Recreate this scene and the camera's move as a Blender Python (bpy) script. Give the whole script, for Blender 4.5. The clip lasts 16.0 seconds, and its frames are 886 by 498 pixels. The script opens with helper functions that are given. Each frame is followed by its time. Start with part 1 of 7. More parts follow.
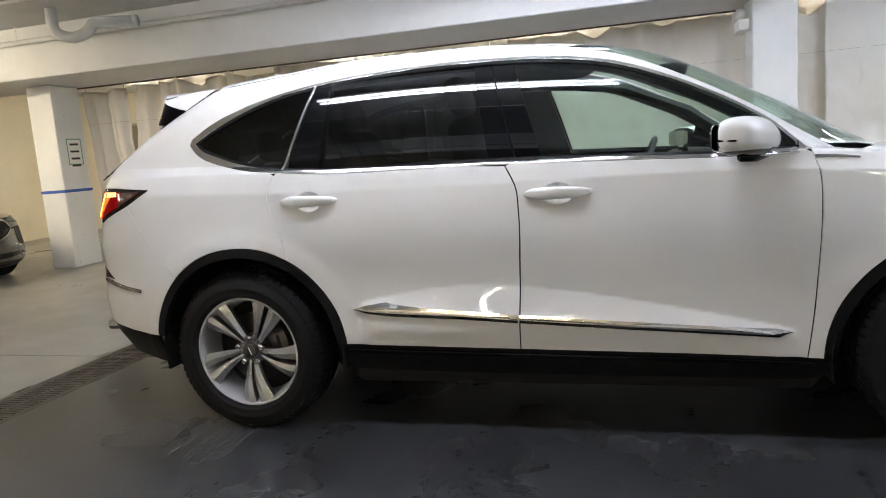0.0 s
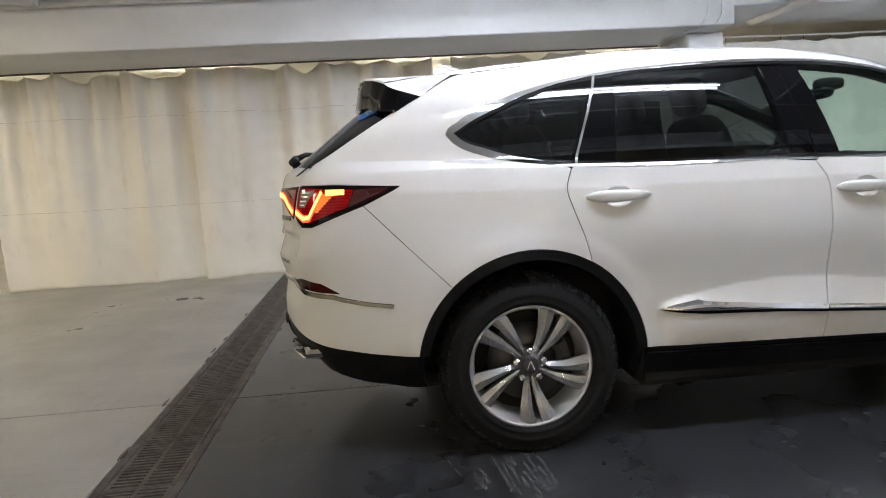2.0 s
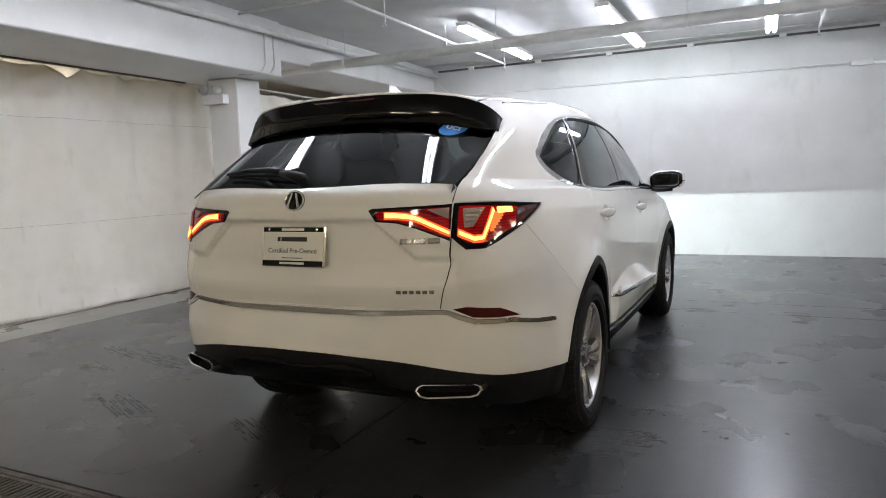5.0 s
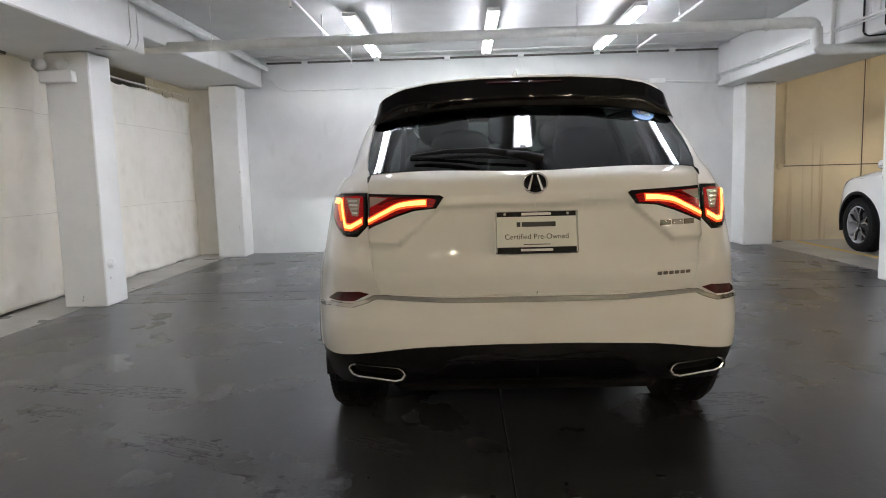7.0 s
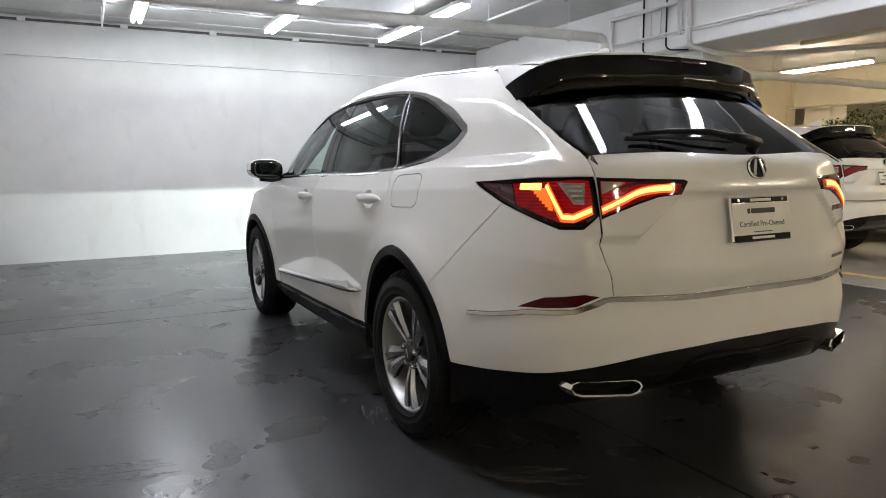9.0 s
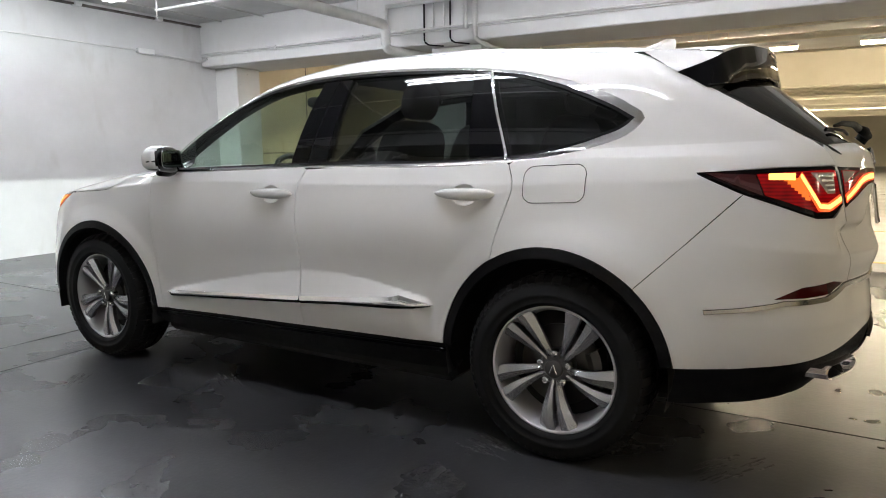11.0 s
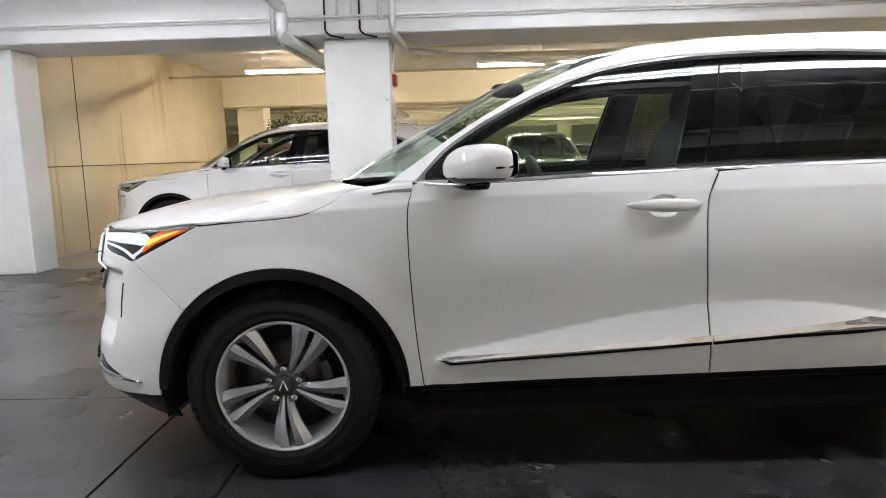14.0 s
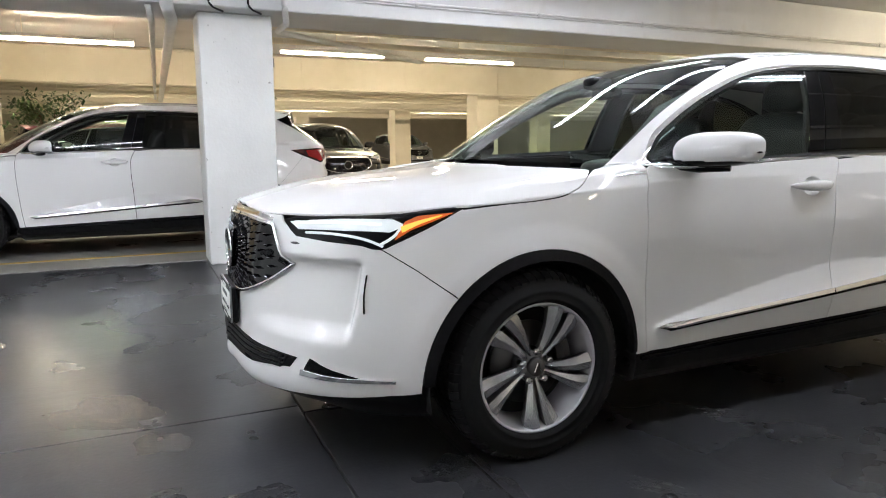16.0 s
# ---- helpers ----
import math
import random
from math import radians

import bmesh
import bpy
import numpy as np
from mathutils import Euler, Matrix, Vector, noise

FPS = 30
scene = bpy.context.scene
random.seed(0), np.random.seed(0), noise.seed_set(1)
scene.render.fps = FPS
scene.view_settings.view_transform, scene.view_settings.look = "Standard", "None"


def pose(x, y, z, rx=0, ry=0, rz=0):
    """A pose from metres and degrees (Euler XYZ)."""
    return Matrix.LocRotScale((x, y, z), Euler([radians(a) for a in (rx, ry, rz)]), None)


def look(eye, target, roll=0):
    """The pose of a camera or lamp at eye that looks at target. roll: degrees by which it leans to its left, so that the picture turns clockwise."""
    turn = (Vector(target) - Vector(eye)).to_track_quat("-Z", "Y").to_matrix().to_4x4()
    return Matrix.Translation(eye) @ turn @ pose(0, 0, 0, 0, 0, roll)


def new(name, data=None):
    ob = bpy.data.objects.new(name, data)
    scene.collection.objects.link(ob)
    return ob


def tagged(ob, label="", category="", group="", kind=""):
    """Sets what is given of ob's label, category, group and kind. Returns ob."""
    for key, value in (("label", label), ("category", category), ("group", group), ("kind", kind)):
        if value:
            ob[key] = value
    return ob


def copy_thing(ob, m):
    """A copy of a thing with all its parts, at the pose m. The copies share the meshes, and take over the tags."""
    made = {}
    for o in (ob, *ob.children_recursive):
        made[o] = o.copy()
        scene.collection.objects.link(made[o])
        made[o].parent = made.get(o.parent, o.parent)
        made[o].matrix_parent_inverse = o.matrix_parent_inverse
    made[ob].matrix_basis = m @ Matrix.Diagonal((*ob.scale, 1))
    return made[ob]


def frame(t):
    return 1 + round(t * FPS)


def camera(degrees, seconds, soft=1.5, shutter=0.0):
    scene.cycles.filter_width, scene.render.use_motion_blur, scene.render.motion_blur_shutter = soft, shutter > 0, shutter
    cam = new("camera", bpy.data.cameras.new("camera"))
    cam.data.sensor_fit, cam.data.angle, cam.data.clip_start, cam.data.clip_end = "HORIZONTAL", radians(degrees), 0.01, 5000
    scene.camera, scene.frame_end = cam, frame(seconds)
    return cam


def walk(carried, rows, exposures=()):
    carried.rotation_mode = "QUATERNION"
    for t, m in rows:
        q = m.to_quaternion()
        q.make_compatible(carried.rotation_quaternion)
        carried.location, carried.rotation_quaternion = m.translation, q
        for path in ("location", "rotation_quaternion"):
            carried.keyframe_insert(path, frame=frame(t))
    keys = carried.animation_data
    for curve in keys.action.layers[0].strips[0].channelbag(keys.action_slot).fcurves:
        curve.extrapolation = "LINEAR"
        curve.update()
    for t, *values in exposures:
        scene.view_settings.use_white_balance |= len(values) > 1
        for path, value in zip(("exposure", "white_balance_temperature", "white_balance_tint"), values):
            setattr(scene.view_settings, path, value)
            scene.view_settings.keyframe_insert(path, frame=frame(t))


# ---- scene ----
cam = camera(66.6, 16, 1.0)
PATH = [
    (0, (0.272, -3.616, 1.215), (-0.258, -1.709, 0.931), -4.3),
    (0.5, (-0.268, -3.623, 1.218), (-0.744, -1.697, 0.965), -4.9),
    (1, (-0.849, -3.68, 1.209), (-1.063, -1.707, 0.958), -4.3),
    (1.5, (-1.46, -3.687, 1.214), (-1.503, -1.701, 0.977), -3.2),
    (2, (-2.015, -3.598, 1.215), (-1.839, -1.622, 0.966), -3.4),
    (2.5, (-2.552, -3.413, 1.206), (-2.068, -1.486, 0.976), -3.2),
    (3, (-3.042, -3.156, 1.205), (-2.237, -1.34, 0.974), -3.0),
    (3.5, (-3.525, -2.861, 1.219), (-2.46, -1.181, 1.011), -3.0),
    (4, (-3.95, -2.527, 1.227), (-2.608, -1.056, 1.039), -2.9),
    (4.5, (-4.338, -2.15, 1.236), (-2.769, -0.921, 1.059), -2.7),
    (4.7, (-4.488, -1.981, 1.252), (-2.813, -0.906, 1.061), -2.3),
    (6.8, (-5.064, 0.066, 1.238), (-3.081, 0.208, 1.019), -1.8),
    (7, (-5.035, 0.273, 1.224), (-3.048, 0.336, 1.004), -1.6),
    (7.5, (-4.894, 0.792, 1.236), (-2.911, 0.649, 1.018), -1.5),
    (8, (-4.707, 1.277, 1.231), (-2.761, 0.872, 1.004), -1.1),
    (8.5, (-4.44, 1.745, 1.217), (-2.557, 1.107, 1.0), -0.8),
    (9, (-4.123, 2.147, 1.2), (-2.363, 1.229, 0.955), -0.6),
    (9.2, (-3.959, 2.291, 1.198), (-2.244, 1.292, 0.951), -0.7),
    (11.3, (-2.067, 3.431, 1.226), (-1.169, 1.666, 0.943), -0.4),
    (11.5, (-1.857, 3.465, 1.221), (-1.024, 1.668, 0.945), -0.4),
    (12, (-1.336, 3.532, 1.23), (-0.776, 1.634, 0.937), -0.9),
    (12.5, (-0.8, 3.526, 1.228), (-0.421, 1.585, 0.926), -1.2),
    (13, (-0.284, 3.526, 1.229), (-0.023, 1.566, 0.931), -1.6),
    (13.5, (0.249, 3.467, 1.226), (0.402, 1.492, 0.946), -1.4),
    (14, (0.763, 3.407, 1.23), (0.807, 1.427, 0.951), -1.6),
    (14.5, (1.289, 3.283, 1.219), (1.199, 1.306, 0.929), -1.5),
    (15, (1.801, 3.216, 1.226), (1.425, 1.277, 0.913), -0.9),
    (15.5, (2.308, 3.129, 1.214), (1.731, 1.241, 0.898), -0.4),
    (16, (2.796, 3.049, 1.219), (1.982, 1.249, 0.909), -0.2),
]
walk(cam, [(t, look(eye, target, roll)) for t, eye, target, roll in PATH], [(0.0, .28, 6150, 10), (2.0, .27, 6100, 10), (3.5, .20, 6150, 10), (4.5, .14, 6250, 10), (7.0, .24, 6400, 10), (9.0, .14, 6450, 10), (11.5, .24, 6500, 10), (12.5, .36, 6500, 10), (14.0, .46, 6500, 10), (16.0, .38, 6350, 10)])

# ---- light ----
scene.view_settings.exposure = 0.0
world = bpy.data.worlds.new("world")
scene.world = world
world.use_nodes = True
world.node_tree.nodes["Background"].inputs[0].default_value = (0.9, 0.85, 0.75, 1)
world.node_tree.nodes["Background"].inputs[1].default_value = 0.0
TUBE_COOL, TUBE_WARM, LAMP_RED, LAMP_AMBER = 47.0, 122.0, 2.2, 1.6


# ---- materials ----
def principled(name, color, rough=0.5, metal=0.0, **more):
    m = bpy.data.materials.new(name)
    m.use_nodes = True
    b = m.node_tree.nodes["Principled BSDF"]
    b.inputs["Base Color"].default_value = (*color, 1)
    b.inputs["Roughness"].default_value = rough
    b.inputs["Metallic"].default_value = metal
    for key, value in more.items():
        b.inputs[key.replace("_", " ")].default_value = value
    return m


def noise_mix(m, lo, hi, scale, spread=(0.35, 0.65), detail=6.0, stretch=(1, 1, 1), rough=None, bump=0.0, bump_scale=None, second=None):
    """Two-scale colour variation, roughness variation and fine relief in object space."""
    t = m.node_tree
    b = t.nodes["Principled BSDF"]
    geo = t.nodes.new("ShaderNodeTexCoord")
    mp = t.nodes.new("ShaderNodeMapping")
    mp.inputs["Scale"].default_value = stretch
    t.links.new(geo.outputs["Object"], mp.inputs[0])
    n = t.nodes.new("ShaderNodeTexNoise")
    n.inputs["Scale"].default_value, n.inputs["Detail"].default_value = scale, detail
    n.inputs["Roughness"].default_value = 0.62
    t.links.new(mp.outputs[0], n.inputs["Vector"])
    r = t.nodes.new("ShaderNodeValToRGB")
    r.color_ramp.elements[0].position, r.color_ramp.elements[1].position = spread
    r.color_ramp.elements[0].color, r.color_ramp.elements[1].color = (*lo, 1), (*hi, 1)
    t.links.new(n.outputs[0], r.inputs[0])
    out = r.outputs[0]
    for color, sc, a, z, stretch2 in second or ():
        mp2 = t.nodes.new("ShaderNodeMapping")
        mp2.inputs["Scale"].default_value = stretch2
        t.links.new(geo.outputs["Object"], mp2.inputs[0])
        n2 = t.nodes.new("ShaderNodeTexNoise")
        n2.inputs["Scale"].default_value, n2.inputs["Detail"].default_value = sc, 8.0
        t.links.new(mp2.outputs[0], n2.inputs["Vector"])
        r2 = t.nodes.new("ShaderNodeMapRange")
        r2.inputs[1].default_value, r2.inputs[2].default_value = a, z
        t.links.new(n2.outputs[0], r2.inputs[0])
        mix = t.nodes.new("ShaderNodeMix")
        mix.data_type = "RGBA"
        t.links.new(r2.outputs[0], mix.inputs[0])
        t.links.new(out, mix.inputs[6])
        mix.inputs[7].default_value = (*color, 1)
        out = mix.outputs[2]
    t.links.new(out, b.inputs["Base Color"])
    if rough:
        rr = t.nodes.new("ShaderNodeMapRange")
        rr.inputs[1].default_value, rr.inputs[2].default_value = 0.3, 0.7
        rr.inputs[3].default_value, rr.inputs[4].default_value = rough
        t.links.new(n.outputs[0], rr.inputs[0])
        t.links.new(rr.outputs[0], b.inputs["Roughness"])
    if bump:
        nb = t.nodes.new("ShaderNodeTexNoise")
        nb.inputs["Scale"].default_value, nb.inputs["Detail"].default_value = bump_scale or scale * 6, 5.0
        t.links.new(mp.outputs[0], nb.inputs["Vector"])
        bp = t.nodes.new("ShaderNodeBump")
        bp.inputs["Strength"].default_value, bp.inputs["Distance"].default_value = bump, 0.01
        t.links.new(nb.outputs[0], bp.inputs["Height"])
        t.links.new(bp.outputs[0], b.inputs["Normal"])
    return m


def glow(name, color, strength, base=(0.02, 0.02, 0.02)):
    return principled(name, base, 0.4, Emission_Color=(*color, 1), Emission_Strength=strength)


def glass(name, color, alpha_tint=1.0):
    """Thin tinted pane: a transparent tint under a glossy skin."""
    m = bpy.data.materials.new(name)
    m.use_nodes = True
    t = m.node_tree
    t.nodes.clear()
    out = t.nodes.new("ShaderNodeOutputMaterial")
    tr = t.nodes.new("ShaderNodeBsdfTransparent")
    tr.inputs[0].default_value = (*color, 1)
    gl = t.nodes.new("ShaderNodeBsdfGlossy")
    gl.inputs["Roughness"].default_value = 0.015
    gl.inputs["Color"].default_value = (0.95, 0.97, 1, 1)
    lw = t.nodes.new("ShaderNodeLayerWeight")
    lw.inputs[0].default_value = 0.5
    pw = t.nodes.new("ShaderNodeMath")
    pw.operation = "POWER"
    pw.inputs[1].default_value = 5.0
    t.links.new(lw.outputs["Facing"], pw.inputs[0])
    fr = t.nodes.new("ShaderNodeMapRange")
    fr.inputs[3].default_value, fr.inputs[4].default_value = 0.045, 0.9
    t.links.new(pw.outputs[0], fr.inputs[0])
    mix = t.nodes.new("ShaderNodeMixShader")
    t.links.new(fr.outputs[0], mix.inputs[0])
    t.links.new(tr.outputs[0], mix.inputs[1])
    t.links.new(gl.outputs[0], mix.inputs[2])
    t.links.new(mix.outputs[0], out.inputs[0])
    return m


PAINT = principled("white_paint", (0.82, 0.812, 0.80), 0.5, Coat_Weight=0.85, Coat_Roughness=0.012, Specular_IOR_Level=0.15)
BLACK_PLASTIC = noise_mix(principled("black_plastic", (0.02, 0.02, 0.021), 0.5, Specular_IOR_Level=0.14), (0.004, 0.004, 0.005), (0.008, 0.008, 0.009), 30, bump=0.15, bump_scale=700)
GLOSS_BLACK = principled("gloss_black", (0.003, 0.003, 0.004), 0.03, Specular_IOR_Level=0.28)
DARK_LINER = principled("dark_liner", (0.008, 0.008, 0.008), 0.9)
CHROME = principled("chrome", (0.82, 0.82, 0.83), 0.08, 1.0)
BADGE_CHROME = principled("badge_chrome", (0.24, 0.23, 0.22), 0.2, 1.0)
BRIGHT_TRIM = principled("bright_trim", (0.5, 0.49, 0.475), 0.16, 1.0)
SATIN = principled("satin_chrome", (0.62, 0.61, 0.6), 0.25, 1.0)
GLASS_CLEAR = glass("clear_glass", (0.72, 0.83, 0.76))
GLASS_DARK = glass("privacy_glass", (0.075, 0.085, 0.082))
RUBBER = noise_mix(principled("rubber", (0.02, 0.02, 0.02), 0.7, Specular_IOR_Level=0.2), (0.006, 0.006, 0.0065), (0.011, 0.011, 0.0115), 14, rough=(0.6, 0.8), bump=0.1, bump_scale=300)
ALLOY = principled("machined_alloy", (0.485, 0.49, 0.515), 0.26, 0.78)
RIM_SILVER = principled("rim_silver", (0.52, 0.52, 0.54), 0.32, 0.35)
ALLOY_GREY = principled("grey_alloy", (0.16, 0.156, 0.157), 0.34, 0.7)
IRON = principled("brake_iron", (0.10, 0.098, 0.095), 0.45, 1.0)
RED_LENS = principled("red_lens", (0.05, 0.001, 0.0015), 0.06, Specular_IOR_Level=0.3)
RED_LIT = principled("lit_red_lens", (0.07, 0.001, 0.002), 0.06, Specular_IOR_Level=0.4, Emission_Color=(1, 0.004, 0.01, 1), Emission_Strength=0.24)

def ribbed(m, scale, lo, hi):
    """Moulded ribs that brighten and darken a lit lens."""
    t = m.node_tree
    tc = t.nodes.new("ShaderNodeTexCoord")
    w = t.nodes.new("ShaderNodeTexWave")
    w.bands_direction = "Z"
    w.inputs["Scale"].default_value, w.inputs["Distortion"].default_value = scale, 0.6
    n = t.nodes.new("ShaderNodeTexNoise")
    n.inputs["Scale"].default_value = 22
    r = t.nodes.new("ShaderNodeMapRange")
    r.inputs[1].default_value, r.inputs[2].default_value, r.inputs[3].default_value, r.inputs[4].default_value = 0.3, 1.1, lo, hi
    q = t.nodes.new("ShaderNodeMath")
    q.operation = "MULTIPLY_ADD"
    q.inputs[1].default_value = 0.5
    t.links.new(tc.outputs["Object"], w.inputs[0])
    t.links.new(tc.outputs["Object"], n.inputs["Vector"])
    t.links.new(w.outputs["Fac"], q.inputs[0])
    t.links.new(n.outputs[0], q.inputs[2])
    t.links.new(q.outputs[0], r.inputs[0])
    t.links.new(r.outputs[0], t.nodes["Principled BSDF"].inputs["Emission Strength"])


ribbed(RED_LIT, 26.0, 0.02, 0.20)
DARK_RED = principled("smoked_red_lens", (0.06, 0.004, 0.006), 0.06, Coat_Weight=1.0)
LED_RED = glow("led_red", (1.0, 0.09, 0.012), LAMP_RED * 0.62)
LED_BRIGHT = glow("led_yellow_orange", (1.0, 0.50, 0.10), LAMP_RED * 1.25)
LED_RIB = glow("led_rib", (1.0, 0.16, 0.01), LAMP_RED * 0.5)
LED_AMBER = glow("led_amber", (1.0, 0.36, 0.05), LAMP_AMBER)
LED_WHITE = glow("led_white", (0.9, 0.97, 1.0), 1.1)
LAMP_WHITE = glow("lit_lens", (0.88, 0.97, 1.0), 0.48, (0.3, 0.3, 0.3))
AMBER_LENS = glow("lit_amber_lens", (1.0, 0.17, 0.006), 0.42)
SMOKE_CLEAR = principled("clear_lens_insert", (0.30, 0.24, 0.22), 0.12)
LEATHER = noise_mix(principled("black_leather", (0.02, 0.02, 0.021), 0.5), (0.015, 0.015, 0.016), (0.03, 0.03, 0.031), 20, bump=0.2, bump_scale=200)
TRIM_GREY = principled("interior_trim", (0.06, 0.06, 0.062), 0.55)
WALL_WHITE = noise_mix(principled("white_wall_paint", (0.76, 0.76, 0.75), 0.55), (0.62, 0.62, 0.61), (0.71, 0.71, 0.70), 0.9, rough=(0.45, 0.65), bump=0.12, bump_scale=40, second=[((0.62, 0.61, 0.58), 3.5, 0.6, 0.8, (1, 1, 0.4))])
FRONT_WHITE = noise_mix(principled("dull_white_wall_paint", (0.66, 0.66, 0.655), 0.55), (0.58, 0.58, 0.575), (0.67, 0.67, 0.665), 0.9, rough=(0.45, 0.65), bump=0.12, bump_scale=40, second=[((0.52, 0.51, 0.49), 3.5, 0.6, 0.8, (1, 1, 0.4))])
CEIL_WHITE = noise_mix(principled("ceiling_paint", (0.72, 0.72, 0.7), 0.7), (0.53, 0.53, 0.52), (0.62, 0.62, 0.61), 1.3, bump=0.1, bump_scale=30)
TAN = noise_mix(principled("tan_wall_paint", (0.72, 0.62, 0.44), 0.6), (0.66, 0.57, 0.41), (0.75, 0.66, 0.49), 0.8, bump=0.1, bump_scale=40, second=[((0.45, 0.33, 0.19), 2.2, 0.6, 0.78, (1, 1, 0.12)), ((0.40, 0.26, 0.12), 9.0, 0.61, 0.78, (1, 1, 0.03))])
COLUMN_WHITE = noise_mix(principled("pitted_white_concrete", (0.76, 0.76, 0.74), 0.6), (0.70, 0.70, 0.68), (0.78, 0.78, 0.76), 1.2, bump=0.2, bump_scale=35, second=[((0.25, 0.24, 0.22), 16.0, 0.71, 0.76, (1, 1, 1))])
CREAM = noise_mix(principled("cream_paint", (0.76, 0.7, 0.56), 0.6), (0.7, 0.64, 0.5), (0.78, 0.72, 0.59), 1.0, bump=0.1, bump_scale=35)
CANVAS = noise_mix(principled("canvas", (0.7, 0.67, 0.6), 0.85), (0.80, 0.775, 0.715), (0.87, 0.85, 0.80), 1.4, bump=0.4, bump_scale=9, second=[((0.58, 0.53, 0.44), 2.6, 0.66, 0.95, (1, 1, 1)), ((0.66, 0.61, 0.53), 9.0, 0.62, 0.85, (1, 1, .25))])


def let_through(m, color, share):
    """Cloth that glows with the light behind it."""
    t = m.node_tree
    tl = t.nodes.new("ShaderNodeBsdfTranslucent")
    tl.inputs[0].default_value = (*color, 1)
    mx = t.nodes.new("ShaderNodeMixShader")
    mx.inputs[0].default_value = share
    t.links.new(t.nodes["Principled BSDF"].outputs[0], mx.inputs[1])
    t.links.new(tl.outputs[0], mx.inputs[2])
    t.links.new(mx.outputs[0], t.nodes["Material Output"].inputs[0])


let_through(CANVAS, (0.9, 0.84, 0.70), 0.2)


def worn_floor(name, low, high, scuff, speck, rough, wrinkle):
    """Painted concrete: cloudy tone, scraped patches along the drive, pale specks, wrinkled gloss."""
    m = principled(name, low, rough[0])
    t = m.node_tree
    b = t.nodes["Principled BSDF"]
    b.inputs["Specular IOR Level"].default_value = 0.5
    tc = t.nodes.new("ShaderNodeTexCoord")

    def noise_at(scale, stretch=(1, 1, 1), detail=6.0, coarse=0.6, turn=0.0):
        mp = t.nodes.new("ShaderNodeMapping")
        mp.inputs["Scale"].default_value, mp.inputs["Rotation"].default_value = stretch, (0, 0, radians(turn))
        t.links.new(tc.outputs["Object"], mp.inputs[0])
        n = t.nodes.new("ShaderNodeTexNoise")
        n.inputs["Scale"].default_value, n.inputs["Detail"].default_value, n.inputs["Roughness"].default_value = scale, detail, coarse
        t.links.new(mp.outputs[0], n.inputs["Vector"])
        return n.outputs[0]

    def ramp(sock, a, z, lo=0.0, hi=1.0):
        r = t.nodes.new("ShaderNodeMapRange")
        for k, v in zip((1, 2, 3, 4), (a, z, lo, hi)):
            r.inputs[k].default_value = v
        t.links.new(sock, r.inputs[0])
        return r.outputs[0]

    def times(x, y):
        q = t.nodes.new("ShaderNodeMath")
        q.operation = "MULTIPLY"
        t.links.new(x, q.inputs[0])
        t.links.new(y, q.inputs[1])
        return q.outputs[0]

    def mixed(fac, x, color):
        q = t.nodes.new("ShaderNodeMix")
        q.data_type = "RGBA"
        t.links.new(fac, q.inputs[0])
        if isinstance(x, tuple):
            q.inputs[6].default_value = (*x, 1)
        else:
            t.links.new(x, q.inputs[6])
        q.inputs[7].default_value = (*color, 1)
        return q.outputs[2]

    cloud = noise_at(0.6, (1, 1, 1), 3.0, 0.5)
    out = mixed(ramp(cloud, 0.25, 0.75), low, high)
    patch = ramp(noise_at(1.1, (0.8, 1.2, 1), 3.0, 0.55), 0.36, 0.86)
    scratch = ramp(noise_at(9.0, (0.35, 2.0, 1), 3.0, 0.6, 7.0), 0.34, 0.84)
    out = mixed(times(patch, scratch), out, scuff)
    cross = ramp(noise_at(17.0, (1.0, 0.25, 1), 3.0, 0.6, 21.0), 0.42, 0.84)
    out = mixed(times(ramp(noise_at(1.7, (1, 1.6, 1), 3.0, 0.5), 0.42, 0.78), cross), out, scuff)
    out = mixed(ramp(noise_at(48.0, (1, 1, 1), 3.0, 0.6), 0.60, 0.95), out, speck)
    t.links.new(out, b.inputs["Base Color"])
    t.links.new(ramp(noise_at(1.6, (1, 1, 1), 4.0, 0.5), 0.3, 0.7, rough[0], rough[1]), b.inputs["Roughness"])
    bp = t.nodes.new("ShaderNodeBump")
    bp.inputs["Strength"].default_value, bp.inputs["Distance"].default_value = wrinkle, 0.005
    t.links.new(noise_at(62.0, (1, 0.8, 1), 3.5, 0.55), bp.inputs["Height"])
    t.links.new(bp.outputs[0], b.inputs["Normal"])
    return m


FLOOR_DARK = worn_floor("dark_floor_paint", (0.024, 0.0245, 0.027), (0.038, 0.0385, 0.042), (0.070, 0.071, 0.075), (0.085, 0.085, 0.085), (0.26, 0.30), 0.12)
FLOOR_LIGHT = worn_floor("worn_concrete", (0.27, 0.26, 0.235), (0.35, 0.338, 0.31), (0.22, 0.21, 0.19), (0.16, 0.15, 0.13), (0.26, 0.46), 0.12)
TYRE_DUST = noise_mix(principled("tyre_dust", (0.1, 0.1, 0.1), 0.6, Specular_IOR_Level=0.2), (0.10, 0.10, 0.102), (0.24, 0.24, 0.24), 26, spread=(0.42, 0.70), detail=10.0, stretch=(1, 0.5, 1))


